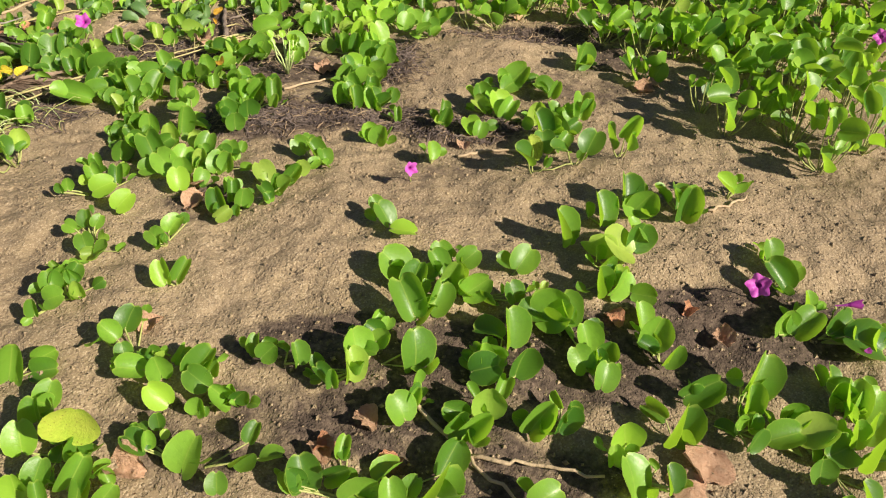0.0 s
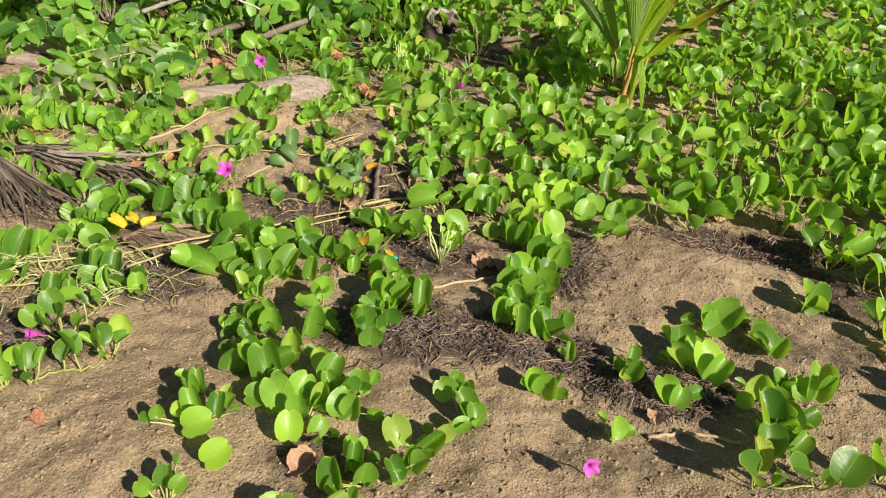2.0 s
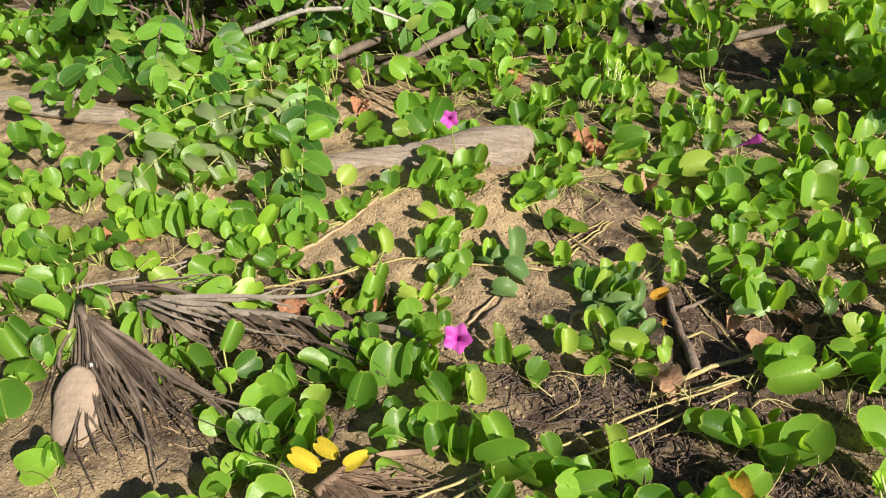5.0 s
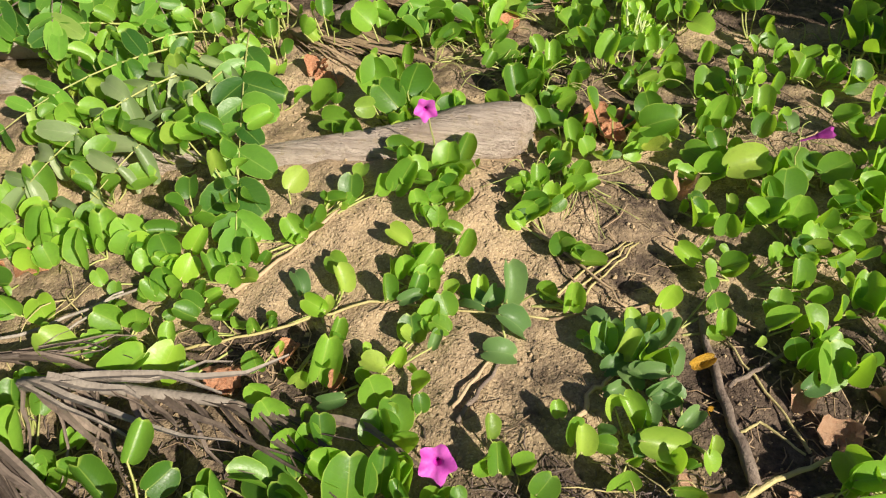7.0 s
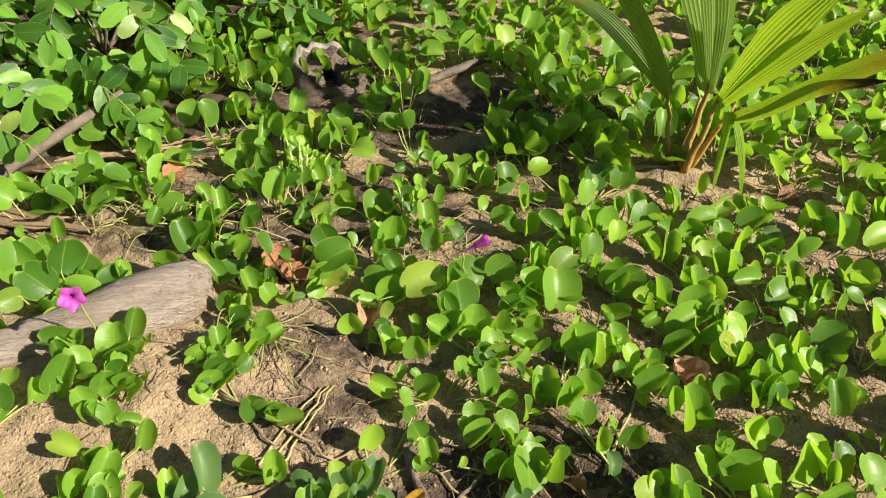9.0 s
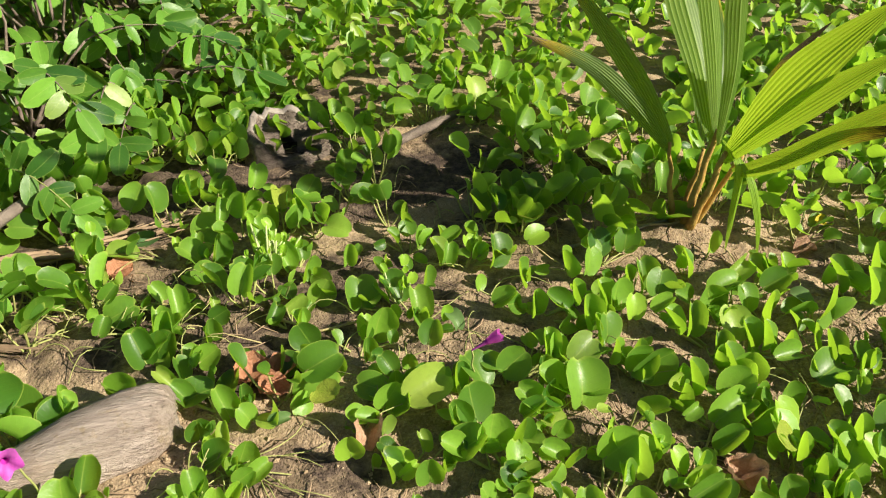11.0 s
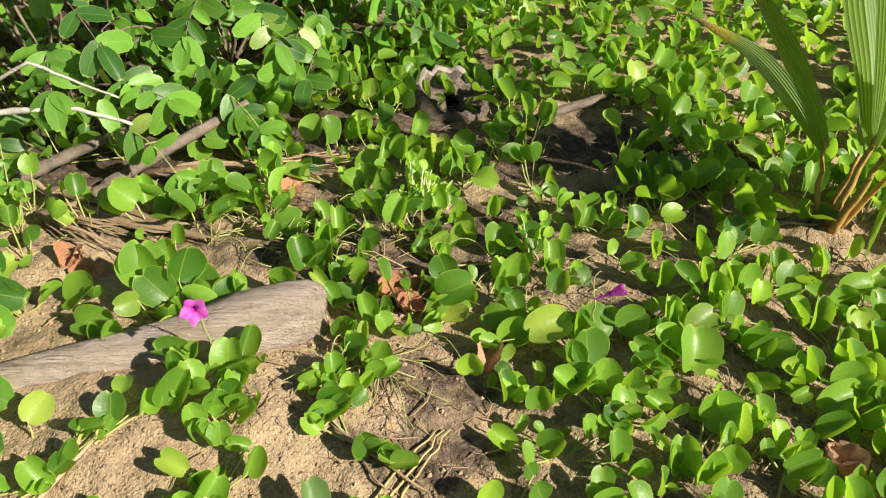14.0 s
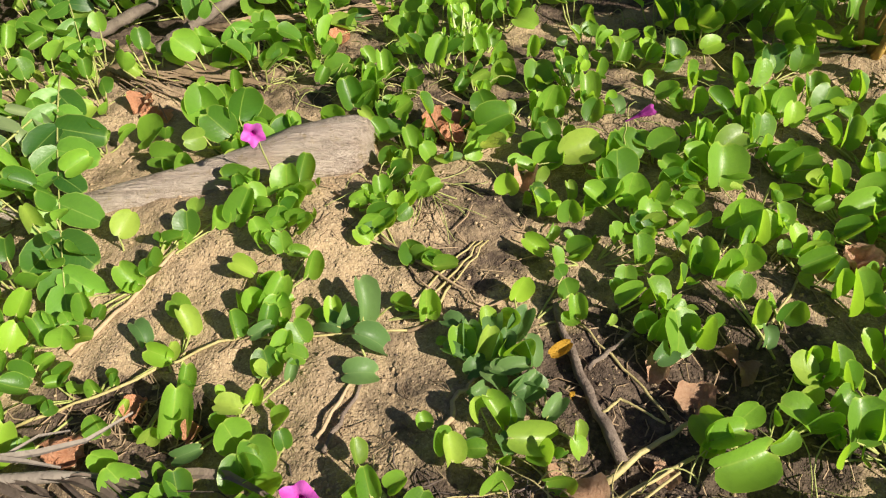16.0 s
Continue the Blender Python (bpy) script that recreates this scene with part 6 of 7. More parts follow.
slab("palm_stalk_base", ((-1.895, 2.095, -0.035), (-1.94, 2.175, -0.004), (-2.00, 2.285, 0.035)), 0.044, 0.020, M_HUSK, "pale smooth palm stalk base leaning out of sand", "palm husk", 3)
slab("driftwood_board", ((-3.2, 3.42, 0.015), (-2.9, 3.38, 0.02), (-2.56, 3.33, 0.005)), 0.055, 0.022, M_LOG, "flat weathered driftwood board half buried in sand", "driftwood", 5)
def stump(x, y, wide, deep, height):
    """A hollow broken stump: a ragged wall of old wood, higher at the back, with a pale worn rim."""
    x0 = thing("driftwood_stump", (x, y, ground_z(x, y) - 0.02), "dark hollow driftwood stump with pale rim among vines", "stump")
    wall, rim = bmesh.new(), bmesh.new()
    sides, rows = 44, []
    for k in range(sides):
        a = 2 * math.pi * k / sides
        c, d = math.cos(a), math.sin(a)
        h = height * (0.62 + 0.30 * d - 0.16 * c + 0.30 * noise.noise((c * 2.2, d * 2.2, 3.0)) + 0.16 * noise.noise((c * 7, d * 7, 1.0)))
        grow = 1 + 0.14 * noise.noise((c * 1.6, d * 1.6, 8.0)) + 0.06 * noise.noise((c * 9, d * 9, 2.0))
        outer = [Vector((c * wide * grow * f, d * deep * grow * f, z)) for f, z in ((1.12, 0), (1.0, h * 0.45), (0.93, h * 0.9))]
        inner = [Vector((c * wide * grow * f, d * deep * grow * f, z)) for f, z in ((0.74, h * 0.88), (0.58, h * 0.70), (0.20, h * 0.62))]
        rows.append((outer, inner, h))
    for part_of, pick in ((wall, lambda r: r[0]), (wall, lambda r: r[1]), (rim, lambda r: (r[0][2], r[0][2].lerp(r[1][0], 0.5) + Vector((0, 0, 0.012)), r[1][0]))):
        for r, q in zip(rows, rows[1:] + rows[:1]):
            if part_of is rim and r[0][2].y < 0.25 * deep:
                target = wall
            else:
                target = part_of
            a, b = ([target.verts.new(p) for p in pick(w)] for w in (r, q))
            for i in range(len(a) - 1):
                target.faces.new((a[i], b[i], b[i + 1], a[i + 1]))
    for bm in (wall, rim):
        bmesh.ops.remove_doubles(bm, verts=bm.verts[:], dist=0.0002)
    part("wall", wall, M_STUMP, x0)
    part("rim", rim, M_GREYWOOD, x0, "pale grey worn rim")


stump(-0.93, 4.235, 0.125, 0.075, 0.15)
slab("driftwood_piece", ((-0.68, 4.16, 0.01), (-0.55, 4.21, 0.03), (-0.43, 4.26, 0.035), (-0.33, 4.26, 0.02)), 0.014, 0.012, M_DARKWOOD, "low grey-brown driftwood sliver among vines", "driftwood", 5)
lump("driftwood_stump", (-2.75, 3.52, -0.04), (0.28, 0.06, 0.05), M_GREYWOOD, "grey driftwood piece below the shrub", "driftwood", 6, 0.1, 0.3)


# ---- sticks, twigs, runners ----
def stick(name, pts, radius, mat, label, category, thin=0.55, wander=0.008, sides=7):
    pts = [Vector(p) for p in pts]
    path = []
    for a, b in zip(pts, pts[1:]):
        path += bend(a, b, 0, 5, wander)[:-1]
    path.append(pts[-1])
    x0 = pts[0]
    bm = bmesh.new()
    n = len(path)
    tube(bm, [p - x0 for p in path], [radius * (1 - (1 - thin) * i / n) * rng.uniform(0.9, 1.12) for i in range(n)], sides)
    ob = new(name, bm_mesh(name, bm, mat))
    ob.location = x0
    return tagged(ob, label, category)


def lying(*spots, up=0.006):
    return [(x, y, ground_z(x, y) + up) for x, y in spots]


stick("stick", lying((-0.806, 2.545), (-0.851, 2.704), (-0.875, 2.86), up=0.012), 0.0105, M_STICK, "dark brown weathered stick lying in litter", "stick", wander=0.0035)
stick("twig", lying((-1.735, 2.77), (-1.66, 2.88), (-1.587, 2.985)), 0.0052, M_TWIG, "straight tan twig lying on sand", "twig", wander=0.003)
stick("twig", lying((-0.84, 2.51), (-0.76, 2.57), (-0.66, 2.63), up=0.012), 0.0055, M_RUNNER, "pale tan cane lying over litter", "twig", wander=0.003)
stick("twig", lying((-0.90, 2.46), (-0.80, 2.50), (-0.70, 2.55), up=0.010), 0.0050, M_RUNNER, "pale tan cane lying over litter", "twig", wander=0.003)
stick("twig", lying((-0.52, 2.11), (-0.45, 2.165), (-0.375, 2.225), up=0.008), 0.0045, M_TWIG, "thin pale twig on sand", "twig", wander=0.003)
stick("twig", lying((-0.06, 0.82), (0.01, 0.74), (0.11, 0.63), up=0.012), 0.0048, M_TWIG, "brown twig lying below vine leaves", "twig")
stick("twig", lying((0.035, 0.715), (0.14, 0.69), (0.26, 0.665), up=0.012), 0.0042, M_TWIG, "brown twig lying below vine leaves", "twig")
stick("twig", lying((0.03, 1.70), (0.12, 1.735), (0.22, 1.73)), 0.005, M_TWIG, "short brown twig on sand", "twig")
stick("twig", lying((0.62, 1.38), (0.68, 1.40), (0.74, 1.45)), 0.004, M_TWIG, "pale crooked twig on bare sand", "twig")
stick("twig", lying((-1.08, 2.60), (-1.05, 2.68), (-1.01, 2.74)), 0.005, M_TWIG, "tan twig lying on sand", "twig")
stick("twig", lying((-0.835, 2.718), (-0.765, 2.78), (-0.696, 2.847), up=0.010), 0.0045, M_STICK, "thin brown twig across litter", "twig", wander=0.003)
stick("twig", lying((-0.825, 2.63), (-0.793, 2.655), (-0.731, 2.608), up=0.018), 0.0030, M_RUNNER, "bent pale stalk over litter", "twig", wander=0.002)
stick("twig", lying((-1.26, 2.573), (-1.23, 2.66), (-1.194, 2.751)), 0.0050, M_STICK, "split dark dry strip on sand", "twig", wander=0.003)
stick("twig", lying((-1.275, 2.60), (-1.24, 2.68), (-1.215, 2.74)), 0.0035, M_TWIG, "pale dry strip on sand", "twig", wander=0.003)
for dx in (0, 0.022, 0.05):
    stick("twig", lying((-1.104 - dx, 2.842), (-1.05 - dx * 0.8, 2.93), (-0.99 - dx * 0.5, 3.02)), 0.0028, M_RUNNER, "thin straw-coloured stalk on sand", "twig", wander=0.004)
stick("twig", lying((-0.30, 3.66), (-0.18, 3.64), (-0.06, 3.60)), 0.0045, M_TWIG, "thin dry twig beside the palm", "twig")
stick("twig", lying((-0.34, 3.61), (-0.20, 3.615), (-0.07, 3.63)), 0.0045, M_GREYWOOD, "thin dry twig beside the palm", "twig")
stick("twig", lying((-2.22, 2.53), (-2.05, 2.62), (-1.88, 2.77), up=0.03), 0.004, M_GREYWOOD, "grey thin twig over dead frond", "twig")
stick("twig", lying((-2.02, 2.55), (-1.98, 2.64), (-1.93, 2.72), up=0.03), 0.0032, M_GREYWOOD, "grey thin twig over dead frond", "twig")
for a, b in (((-1.30, 3.14), (-1.10, 2.90)), ((-1.20, 3.02), (-1.0, 2.86)), ((-1.14, 2.81), (-0.90, 2.905))):
    stick("twig", lying(a, ((a[0] + b[0]) / 2 + 0.01, (a[1] + b[1]) / 2), b), 0.0035, M_STRAW, "thin dry straw stalk on sand", "twig")

RUNNERS = [((-1.36, 2.07), (-1.17, 2.215), (-1.07, 2.28), (-0.90, 2.41), (-0.73, 2.52)), ((-1.33, 1.98), (-1.23, 2.13), (-1.16, 2.20), (-0.98, 2.30), (-0.74, 2.48)),
           ((-1.72, 1.86), (-1.60, 1.92), (-1.50, 2.00), (-1.36, 2.06)), ((-1.75, 1.78), (-1.58, 1.80), (-1.45, 1.86)), ((-1.78, 2.63), (-1.63, 2.70), (-1.47, 2.79), (-1.30, 2.80), (-1.14, 2.81)),
           ((-0.72, 2.62), (-0.76, 2.70), (-0.84, 2.82)), ((-0.55, 2.75), (-0.40, 2.95), (-0.30, 3.05), (-0.15, 3.10)), ((-0.60, 3.60), (-0.50, 3.75), (-0.35, 3.80)),
           ((-1.20, 3.62), (-1.35, 3.70), (-1.45, 3.78)), ((-1.05, 3.55), (-0.95, 3.48), (-0.80, 3.50))]
for spots in RUNNERS:
    stick("vine_runner", lying(*spots, up=0.026 if spots[0][0] < -1.3 and spots[0][1] < 2.1 else 0.008), 0.0029, M_RUNNER, "pale yellowish creeping vine runner on sand", "vine runner", 0.75, 0.003)

stick("dead_branch", ((-2.34, 3.80, 0.05), (-2.216, 3.80, 0.099), (-2.093, 3.80, 0.141), (-1.958, 3.80, 0.152), (-1.835, 3.80, 0.156), (-1.72, 3.80, 0.115)), 0.0115, M_PALEWOOD, "bare pale grey branch arching above the shrub's foot", "branch", 0.35, 0.003)
stick("dead_branch", ((-2.09, 3.80, 0.145), (-2.0, 3.80, 0.228), (-1.914, 3.80, 0.273), (-1.834, 3.80, 0.234), (-1.735, 3.80, 0.186)), 0.0055, M_PALEWOOD, "bare forked grey twig of a dead branch", "branch", 0.45, 0.003)
stick("dead_branch", ((-2.05, 3.79, -0.045), (-1.947, 3.86, -0.019), (-1.824, 3.93, 0.008), (-1.66, 4.02, 0.04)), 0.017, M_DARKWOOD, "thick dark fallen branch below the shrub", "branch", 0.65, 0.004)
stick("dead_branch", ((-1.85, 3.765, -0.07), (-1.802, 3.80, -0.047), (-1.676, 3.92, -0.015), (-1.50, 4.06, 0.03)), 0.019, M_DARKWOOD, "thick brown broken branch on sand", "branch", 0.7, 0.004)
stick("dead_branch", ((-2.02, 3.81, -0.05), (-1.90, 3.70, -0.045), (-1.82, 3.634, -0.055)), 0.008, M_TWIG, "tan broken twig on sand", "branch", 0.7)


# ---- fibrous mats ----
def fibre_mat(label, spots, count, mat, seed, length=0.035, thick=0.0011):
    r = random.Random(seed)
    bm = bmesh.new()
    for _ in range(count):
        s = r.choice(spots)
        x, y = s[0] + r.gauss(0, 0.5) * s[2], s[1] + r.gauss(0, 0.5) * s[3]
        a, ln = r.uniform(0, 6.28), length * r.uniform(0.4, 1.3)
        dx, dy = math.cos(a) * ln / 2, math.sin(a) * ln / 2
        z0, z1, z2 = (ground_z(x + k * dx, y + k * dy) for k in (-1, 0, 1))
        tube(bm, ((x - dx, y - dy, z0 + r.uniform(0, 0.006)), (x + dy * 0.3, y - dx * 0.3, z1 + r.uniform(0.002, 0.013)), (x + dx, y + dy, z2 + r.uniform(0, 0.006))), (thick, thick * 1.2, thick * 0.7), 3, False)
    tagged(new("plant_litter", bm_mesh("plant_litter", bm, mat)), label, "plant litter", kind="stuff")


fibre_mat("dark brown tangled root fibres matted on sand", [s for s in LITTER_AND_SHADE[:7] if s[4] > 0.75], 4200, M_FIBRE, 11)
fibre_mat("pale straw bits scattered over sand", LITTER_AND_SHADE[:9] + LITTER_AND_SHADE[15:18], 1300, M_STRAW, 12, 0.05, 0.0012)
fibre_mat("brown stalk litter below the vines", [LITTER_AND_SHADE[9], LITTER_AND_SHADE[7], LITTER_AND_SHADE[16]], 700, M_FIBRE, 13, 0.05, 0.0012)
fibre_mat("dry straw and rootlets on the sand by the log", [(-1.07, 2.93, 0.14, 0.12), (-1.20, 3.10, 0.14, 0.10), (-1.36, 2.83, 0.2, 0.08), (-1.15, 2.62, 0.12, 0.10), (-1.40, 3.05, 0.16, 0.06)], 130, M_STRAW, 15, 0.045, 0.0010)
fibre_mat("straw and stalks below the vine carpet", [(-0.2, 3.3, 1.2, 0.6), (0.4, 3.0, 1.0, 0.5), (0.2, 4.2, 1.6, 0.6)], 2000, M_STRAW, 14, 0.06, 0.0013)


def tangle(label, spots, count, seed, mat):
    """Loops of thin stalks standing a few centimetres over the ground."""
    r = random.Random(seed)
    bm = bmesh.new()
    for _ in range(count):
        s = r.choice(spots)
        x, y = s[0] + r.gauss(0, 0.5) * s[2], s[1] + r.gauss(0, 0.5) * s[3]
        a, ln = r.uniform(0, 6.28), r.uniform(0.05, 0.16)
        pts, hump, turn = [], r.uniform(0.008, 0.04), r.uniform(-1.2, 1.2)
        for k in range(8):
            f = k / 7
            px = x + math.cos(a + turn * f) * ln * f
            py = y + math.sin(a + turn * f) * ln * f
            pts.append((px, py, ground_z(px, py) + 0.004 + hump * 4 * f * (1 - f)))
        tube(bm, pts, [0.0016 - 0.0008 * k / 7 for k in range(8)], 4, False)
    tagged(new("vine_stalks", bm_mesh("vine_stalks", bm, mat)), label, "vine stalks", kind="stuff")


tangle("tangled pale green vine stalks", [(-1.13, 3.17, 0.10, 0.10), (-1.45, 3.74, 0.2, 0.1), (-1.2, 3.62, 0.2, 0.12), (-1.68, 1.86, 0.24, 0.16), (-0.75, 3.35, 0.3, 0.2), (-0.3, 3.1, 0.4, 0.25), (-1.42, 1.98, 0.2, 0.14), (-0.5, 2.55, 0.2, 0.15), (0.3, 3.2, 0.5, 0.4), (-0.3, 4.0, 0.8, 0.3), (-1.33, 3.60, 0.22, 0.14)], 270, 31, M_STEM)
tangle("pale green stalks of leggy vines", [(-1.62, 1.86, 0.22, 0.14), (-1.40, 1.90, 0.16, 0.12), (-1.48, 2.04, 0.18, 0.08)], 80, 33, M_SHOOT)
tangle("tangled dry tan vine stalks", [(-0.9, 2.45, 0.2, 0.12), (-1.6, 1.9, 0.15, 0.12), (-0.4, 3.5, 0.7, 0.3), (-2.0, 2.6, 0.3, 0.15)], 90, 32, M_RUNNER)


def crumbs(label, count, box, low, high, mat, seed):
    """Loose crumbs of sand and shell, joined."""
    r = random.Random(seed)
    vs, fs = [], []
    for _ in range(count):
        x, y = r.uniform(box[0], box[1]), r.uniform(box[2], box[3])
        s = low + (high - low) * r.random() ** 3
        z, k = ground_z(x, y) + s * 0.25, len(vs)
        a = r.uniform(0, 6.28)
        c, d = math.cos(a) * s, math.sin(a) * s
        vs += [(x + c, y + d, z), (x - d * 0.8, y + c * 0.8, z), (x - c, y - d, z), (x + d * 0.8, y - c * 0.8, z), (x, y, z + s * r.uniform(0.5, 0.9)), (x, y, z - s * 0.6)]
        for i in range(4):
            fs += [(k + i, k + (i + 1) % 4, k + 4), (k + (i + 1) % 4, k + i, k + 5)]
    me = bpy.data.meshes.new("sand_crumbs")
    me.from_pydata(vs, [], fs)
    me.materials.append(mat)
    tagged(new("sand_crumbs", me), label, "sand crumbs", kind="stuff")


crumbs("loose crumbs of damp sand", 17000, (-2.3, 1.3, 0.55, 3.4), 0.0018, 0.0075, M_SAND, 21)
crumbs("dark bits of bark and shell on sand", 1500, (-2.3, 1.3, 0.55, 3.4), 0.0012, 0.004, M_FIBRE, 22)


# ---- fallen leaves ----
def dry_leaf(x, y, size, mat=M_DRY, label="curled dry brown fallen leaf on sand", up=0.004):
    r = rng
    bm = bmesh.new()
    rows, cols, grid = 9, 8, []
    curl, cup, twist, crease = r.uniform(-2.2, 2.8), r.uniform(-1.0, 4.2), r.uniform(-1.8, 1.8), r.uniform(-0.25, 0.25)
    seed, sharp = r.uniform(0, 99), r.uniform(-1.3, 1.6)
    for j in range(rows + 1):
        v = j / rows
        w = 0.40 * math.sin(math.pi * (0.07 + 0.86 * v)) ** 0.7
        row = []
        for i in range(cols + 1):
            u = 2 * i / cols - 1
            edge = abs(u) ** 3 * 0.09 * r.uniform(-1, 1)
            px, py = u * w + edge, v - 0.5 + 0.06 * noise.noise((u * 3, seed, 4.0))
            z = cup * (u * w) ** 2 + curl * (v - 0.5) ** 2 * 0.6 + twist * u * w * (v - 0.5) + sharp * abs(u * w - crease * (v - 0.3)) * 0.6
            z += 0.11 * noise.noise((px * 5, py * 5, seed)) + 0.05 * noise.noise((px * 13, py * 13, seed + 7))
            row.append(bm.verts.new((px, py, z)))
        grid.append(row)
    for a, b in zip(grid, grid[1:]):
        for i in range(cols):
            bm.faces.new((a[i], a[i + 1], b[i + 1], b[i]))
    low = min(v.co.z for v in bm.verts)
    ob = new("dry_leaf", bm_mesh("dry_leaf", bm, mat))
    size *= 0.9
    ob.matrix_basis = Matrix.Translation((x, y, ground_z(x, y) + up - low * size * 0.75)) @ pose(0, 0, 0, r.uniform(-12, 12), r.uniform(-12, 12), r.uniform(0, 360)) @ Matrix.Diagonal((size, size, size, 1))
    return tagged(ob, label, "dry leaf", "fallen leaves")


for x, y, s in ((-0.668, 2.665, 0.080), (-0.716, 2.718, 0.060), (-0.58, 2.711, 0.055), (-0.605, 2.735, 0.045), (-0.745, 2.525, 0.050), (-0.908, 2.515, 0.05), (0.395, 0.655, 0.08), (0.44, 0.69, 0.10), (-0.225, 0.73, 0.06),
                (-0.56, 0.70, 0.08), (-0.61, 1.03, 0.06), (-0.15, 0.79, 0.06), (-0.30, 2.95, 0.075), (-0.42, 2.28, 0.06), (-0.87, 2.48, 0.075), (-0.62, 1.43, 0.075),
                (-0.63, 1.51, 0.05), (0.63, 2.11, 0.07), (0.66, 2.14, 0.06), (-0.35, 2.27, 0.055), (-0.909, 3.187, 0.07), (-0.319, 2.932, 0.085), (0.55, 0.98, 0.06), (0.28, 2.74, 0.05),
                (0.18, 3.44, 0.06), (0.05, 1.76, 0.05), (-0.28, 2.14, 0.04), (0.9, 2.95, 0.06), (0.5, 3.05, 0.05), (-0.42, 2.31, 0.055), (-0.39, 2.29, 0.05)):
    dry_leaf(x, y, s)
for x, y, s in ((-1.087, 3.385, 0.085), (-1.038, 3.38, 0.075), (-1.06, 3.345, 0.07), (-1.364, 3.797, 0.07), (-1.777, 3.464, 0.07), (-1.81, 3.505, 0.06), (-1.82, 3.52, 0.08), (-1.76, 3.49, 0.06), (-1.581, 2.659, 0.055), (-1.68, 2.595, 0.085), (-1.66, 2.57, 0.06), (-1.477, 2.613, 0.04), (-1.18, 1.42, 0.045), (-2.19, 2.78, 0.085),
                (0.34, 1.03, 0.05), (0.50, 1.06, 0.04), (-0.22, 0.74, 0.045), (-0.10, 0.71, 0.05), (-1.20, 3.86, 0.06), (-2.25, 2.75, 0.07)):
    dry_leaf(x, y, s, M_DRYRED, "curled reddish-brown fallen leaf on sand")


def loose_leaf(x, y, size, pool, label, up=0.02):
    x0 = new("fallen_leaf", rng.choice(pool))
    x0.matrix_basis = frame_of((x, y, ground_z(x, y) + up), (rng.uniform(-1, 1), rng.uniform(-1, 0.4), 0.25), (0.2, -0.4, 0.8), size)
    return tagged(x0, label, "fallen leaf", "fallen leaves")


for x, y, s in ((-1.445, 2.16, 0.055), (-1.42, 2.19, 0.048), (-1.395, 2.17, 0.045), (-1.45, 3.80, 0.042), (-1.38, 3.82, 0.036), (0.28, 3.50, 0.05), (0.55, 3.52, 0.06)):
    loose_leaf(x, y, s, YELLOW_LEAVES, "bright yellow withered vine leaf", 0.05 if x < -1.3 and y < 2.3 else 0.02)
for x, y, s in ((-0.217, 2.96, 0.055), (-2.20, 3.12, 0.06)):
    loose_leaf(x, y, s, PALE_LEAVES, "pale yellow-green spotted vine leaf", 0.05)
for x, y, s in ((-0.77, 2.28, 0.060), (-0.69, 2.08, 0.052), (-0.895, 2.745, 0.044), (-0.87, 2.66, 0.026), (-0.66, 2.22, 0.03)):
    loose_leaf(x, y, s, AMBER_LEAVES, "withered orange-yellow vine leaf", 0.034 if y < 2.4 else 0.018)
big = loose_leaf(-0.63, 0.73, 0.11, SPOTTED_LEAVES, "large yellow spotted vine leaf among green ones", 0.08)
big.matrix_basis = frame_of((-0.645, 0.715, 0.135), (0.35, 0.2, 0.75), (0.4, -0.75, 0.55), 0.096)
for x, y, s in ((-0.985, 3.285, 0.058),):
    loose_leaf(x, y, s, SPOTTED_LEAVES, "pale yellow vine leaf with brown spots", 0.05)
lump("bottle_cap", (-0.67, 2.235, ground_z(-0.67, 2.235) + 0.012), (0.017, 0.013, 0.008), M_TEAL, "small teal plastic scrap among litter", "litter", 2, 0.4, 0.25)
lump("scrap", (-1.98, 2.30, ground_z(-1.98, 2.30) + 0.05), (0.004, 0.007, 0.003), M_WHITE, "small white scrap on dead frond", "litter", 4, 0.8, 0.4)


# ---- the shrub with paired leaflets ----
LEAFLETS = [leaf_mesh("leaflet", M_SHRUB, f, c, 0.1, rows=6, wave=w, notch=0.02, slim=0.54) for f, c, w in ((0.15, 0.30, 0.3), (0.35, 0.15, 0.5), (0.10, 0.55, 0.4), (0.5, 0.4, 0.3))]
WILTED = [leaf_mesh("leaflet", M_WILT, f, c, 0.3, rows=6, wave=w, notch=0.02, slim=0.52) for f, c, w in ((0.9, 0.5, 0.8), (0.5, 0.8, 1.2), (1.3, 0.4, 0.9))]
BROAD = [leaf_mesh("leaflet", M_SHRUB, f, c, 0.1, rows=6, wave=w, notch=0.03, slim=0.76) for f, c, w in ((0.25, 0.45, 0.4), (0.45, 0.30, 0.5), (0.6, 0.5, 0.6))]
FAR_LEAFLETS = [leaf_mesh("leaflet", M_SHRUB_FAR, f, c, 0.1, rows=4, cols=2, wave=w, notch=0.02, slim=0.54) for f, c, w in ((0.15, 0.15, 0.3), (0.35, 0.05, 0.5), (0.05, 0.3, 0.4))]


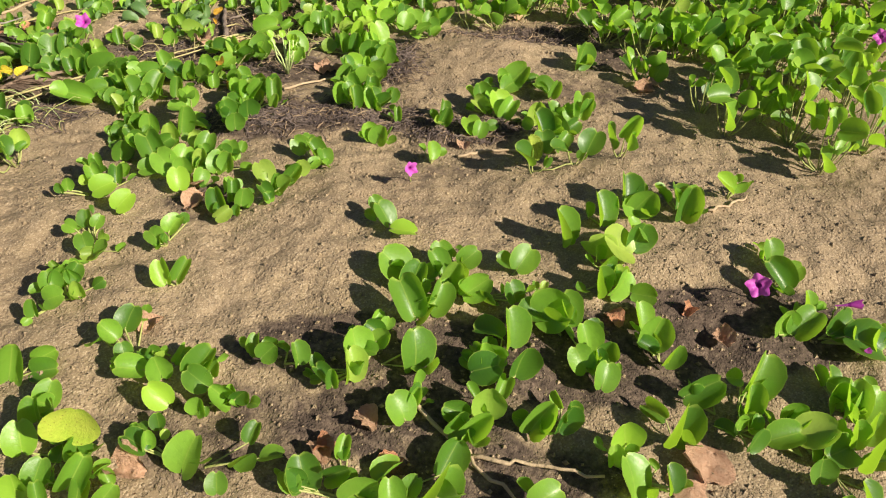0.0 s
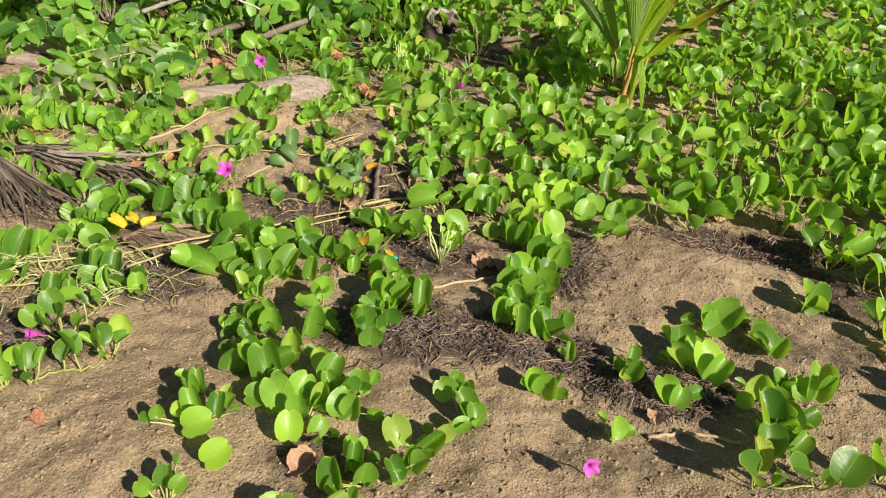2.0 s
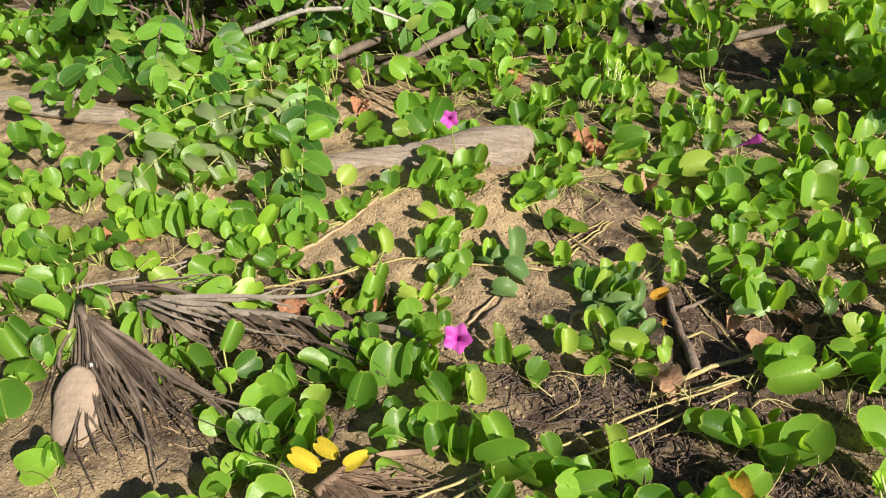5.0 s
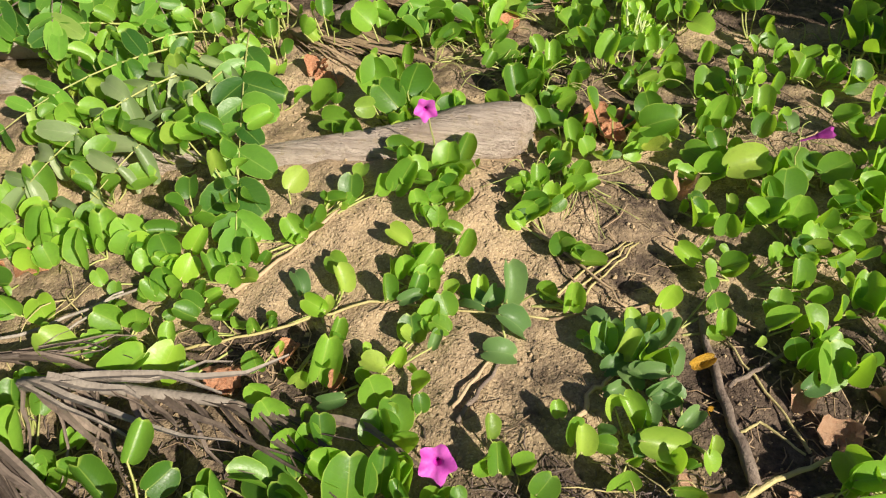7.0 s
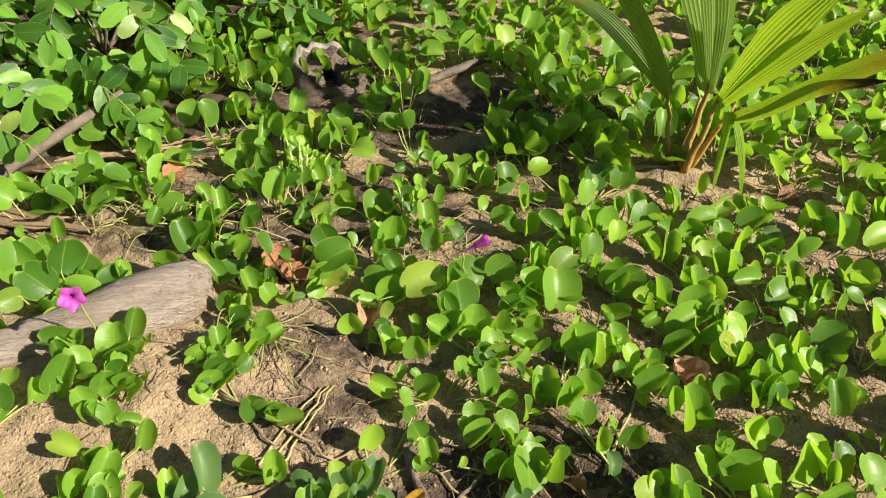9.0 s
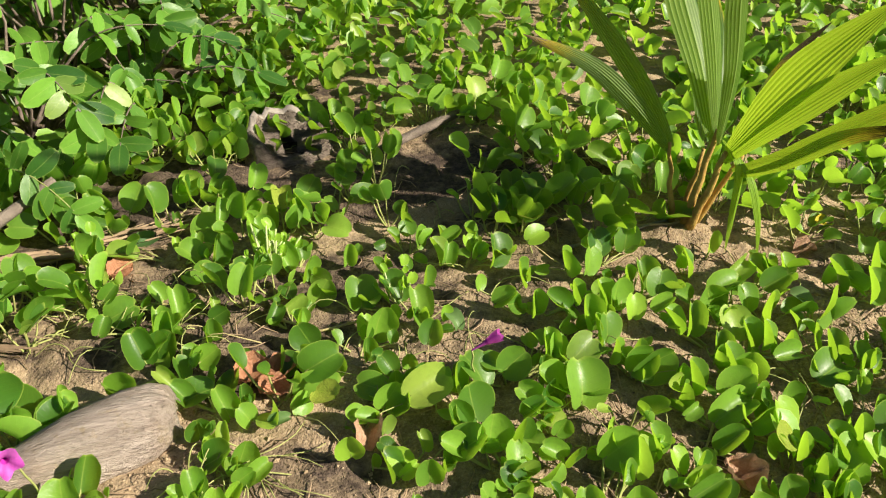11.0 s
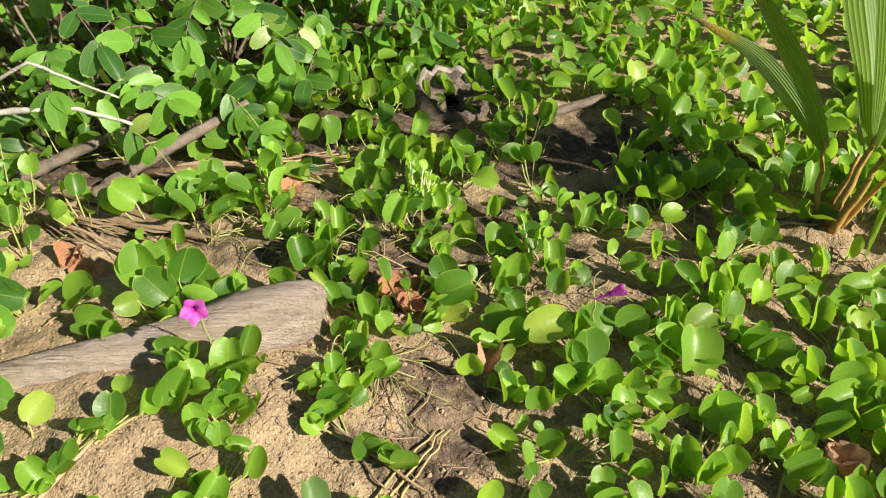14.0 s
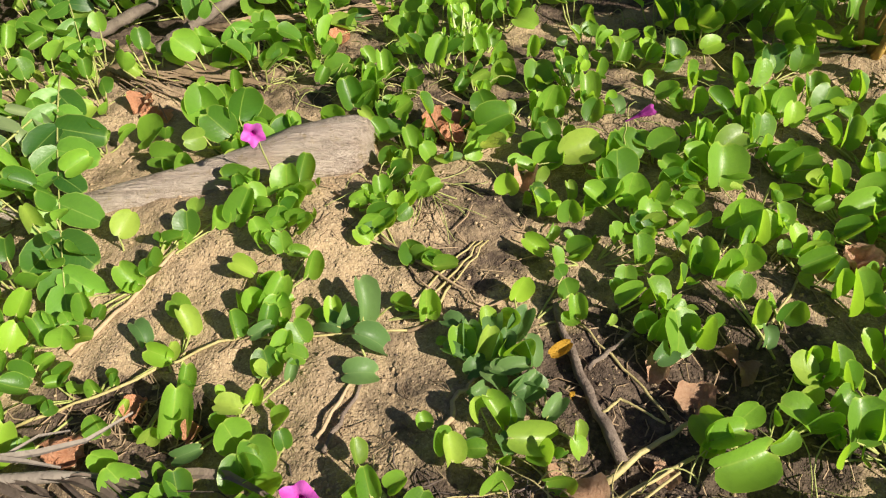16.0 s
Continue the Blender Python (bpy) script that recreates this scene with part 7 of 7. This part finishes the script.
def compound(points, size, pairs, face, stems, place_leaf, loose=1.0, sweep=0.35):
    """A compound leaf: a curved stalk through points with leaflets in pairs and one at the tip."""
    a, b, c = (Vector(p) for p in points)
    path = [a * (1 - t) ** 2 + b * 2 * t * (1 - t) + c * t * t for t in (k / 8 for k in range(9))]
    tube(stems, path, [0.0028 - 0.0016 * k / 8 for k in range(9)], 5)
    for i in range(pairs):
        t = 0.22 + 0.74 * i / max(1, pairs - 1)
        p = a * (1 - t) ** 2 + b * 2 * t * (1 - t) + c * t * t
        d = ((b - a) * (1 - t) + (c - b) * t).normalized()
        side = d.cross(Vector(face)).normalized()
        for s in (-1, 1):
            along = side * s * 0.85 + d * sweep + Vector((0, 0, -0.38 * loose)) + Vector((rng.gauss(0, 0.32), rng.gauss(0, 0.32), rng.gauss(0, 0.36))) * loose
            normal = Vector(face) + Vector((rng.gauss(0, 0.75), rng.gauss(0, 0.75), rng.gauss(0, 0.5))) * loose
            place_leaf(frame_of(p, along, normal, size * rng.uniform(0.65, 1.15)))
    d = (c - b).normalized()
    place_leaf(frame_of(c, d, face, size))


def shrub(x, y, height, sprays, size, label):
    x0 = thing("shrub", (x, y, ground_z(x, y)), label, "shrub", "shrubs behind the log")
    stems = bmesh.new()

    def put(m):
        part("leaflet", rng.choice(LEAFLETS), None, x0).matrix_basis = m

    for i in range(sprays):
        a = 2.4 * i + rng.uniform(-0.6, 0.6)
        out = Vector((math.cos(a), math.sin(a) - 0.25, 0))
        h = height * rng.uniform(0.30, 1.05)
        root = Vector((rng.uniform(-0.04, 0.04), rng.uniform(-0.04, 0.04), 0))
        node = root + out * rng.uniform(0.08, 0.26) + Vector((0, 0, h))
        tube(stems, bend(root, node, 0.02, 5, 0.012), [0.006, 0.0055, 0.005, 0.0045, 0.004, 0.0035], 6)
        mid = node + out * 0.09 + Vector((0, 0, 0.045))
        end = node + out * rng.uniform(0.17, 0.25) + Vector((0, 0, rng.uniform(-0.08, 0.05)))
        face = SUN_DIR * 0.2 + Vector((0, -0.15, 0.55)) + out * 0.6
        compound((node, mid, end), size, rng.choice((3, 4, 5, 5)), face, stems, put, 0.65)
    part("branch", stems, M_STICK, x0, "thin brown shrub stems")
    return x0


LAB = "leafy green shrub with paired oval leaflets"
for x, y, h, n in ((-2.85, 3.98, 0.42, 11), (-2.58, 3.86, 0.40, 9), (-2.06, 4.24, 0.50, 11), (-1.62, 4.52, 0.38, 10), (-1.34, 4.62, 0.24, 8), (-2.55, 4.35, 0.62, 12), (-2.05, 4.55, 0.60, 12), (-3.25, 4.05, 0.5, 11), (-1.60, 4.85, 0.48, 11), (-1.25, 5.05, 0.30, 9)):
    shrub(x, y, h, n + 4, 0.086, LAB)


def trailing(name, points, size, pairs, face, label, pool=LEAFLETS, loose=1.0, sweep=0.35):
    """A single compound leaf or creeping spray near the log."""
    root = Vector(points[0])
    x0 = thing(name, root, label, "shrub shoot")
    stems = bmesh.new()

    def put(m):
        part("leaflet", rng.choice(pool), None, x0).matrix_basis = m

    compound([Vector(p) - root for p in points], size, pairs, face, stems, put, loose, sweep)
    part("branch", stems, M_STEM, x0)


def low(x, y, h):
    return (x, y, ground_z(x, y) + h)


SHOOT = "low shrub shoot with paired green leaflets"
trailing("shrub_shoot", (low(-1.99, 3.54, 0.10), low(-1.88, 3.26, 0.15), low(-1.775, 2.90, 0.03)), 0.092, 8, (0.25, -0.55, 0.8), "green shrub shoot with broad paired leaflets over log", BROAD, 0.45, 0.75)
trailing("shrub_shoot", (low(-1.92, 3.46, 0.10), low(-2.00, 3.16, 0.15), low(-2.15, 2.88, 0.03)), 0.088, 9, (0.15, -0.5, 0.8), "wilted grey-green shrub shoot leaning over log", WILTED, 0.6)
trailing("shrub_shoot", (low(-1.98, 3.36, 0.12), low(-2.15, 3.18, 0.15), low(-2.29, 2.94, 0.05)), 0.084, 7, (0.15, -0.5, 0.8), "wilted grey-green shrub shoot leaning over log", WILTED, 0.6)
trailing("shrub_shoot", (low(-2.12, 3.44, 0.10), low(-2.28, 3.27, 0.14), low(-2.44, 3.08, 0.06)), 0.080, 6, (0.2, -0.5, 0.8), SHOOT, loose=0.5)
trailing("shrub_shoot", (low(-2.14, 3.60, 0.05), low(-2.22, 3.50, 0.12), low(-2.34, 3.38, 0.06)), 0.075, 5, (0.2, -0.5, 0.7), SHOOT, loose=0.6)
trailing("shrub_shoot", (low(-2.45, 3.75, 0.08), low(-2.62, 3.60, 0.20), low(-2.72, 3.42, 0.15)), 0.095, 5, (0.2, -0.4, 0.9), "shrub shoot with large fresh green leaflets", BROAD, 0.4)
trailing("shrub_shoot", (low(-2.40, 3.62, 0.06), low(-2.60, 3.48, 0.14), low(-2.85, 3.38, 0.10)), 0.075, 7, (0.2, -0.4, 0.9), SHOOT, loose=0.4)
trailing("shrub_shoot", (low(-1.86, 3.92, 0.08), low(-1.72, 3.82, 0.24), low(-1.60, 3.70, 0.10)), 0.075, 4, (0.3, -0.8, 0.4), SHOOT, loose=0.5)
trailing("shrub_shoot", (low(-1.68, 4.18, 0.08), low(-1.56, 4.05, 0.24), low(-1.44, 3.93, 0.10)), 0.075, 5, (0.3, -0.8, 0.4), SHOOT, loose=0.5)
trailing("shrub_shoot", (low(-2.16, 4.0, 0.10), low(-2.06, 3.84, 0.20), low(-2.01, 3.70, 0.06)), 0.075, 5, (0.3, -0.8, 0.5), SHOOT, loose=0.4)


def far_bushes():
    placed = []
    stems = bmesh.new()
    for _ in range(230):
        x, y = rng.uniform(-6.0, -1.0), rng.uniform(4.4, 7.6)
        if x > -2.8 and y < 5.0 or x < -5 and y < 4:
            continue
        root = Vector((x, y, ground_z(x, y)))
        for i in range(5):
            a = rng.uniform(0, 6.28)
            out = Vector((math.cos(a), math.sin(a) - 0.3, 0))
            node = root + out * rng.uniform(0.05, 0.25) + Vector((0, 0, rng.uniform(0.2, 0.95)))
            tube(stems, (root, root.lerp(node, 0.6) + Vector((0, 0, 0.03)), node), (0.007, 0.005, 0.003), 5)
            compound((node, node + out * 0.1 + Vector((0, 0, 0.05)), node + out * 0.22), 0.095, 5, Vector((0.15, -0.15, 0.6)) + out * 0.6, stems, lambda m: placed.append((rng.choice(FAR_LEAFLETS), m)))
    join_leaves("bushes", placed, (M_SHRUB_FAR,), "dense green bushes farther up the beach", "bushes")
    tagged(new("bush_stems", bm_mesh("bush_stems", stems, M_STICK)), "thin stems of the far bushes", "bush stems", kind="stuff")


far_bushes()
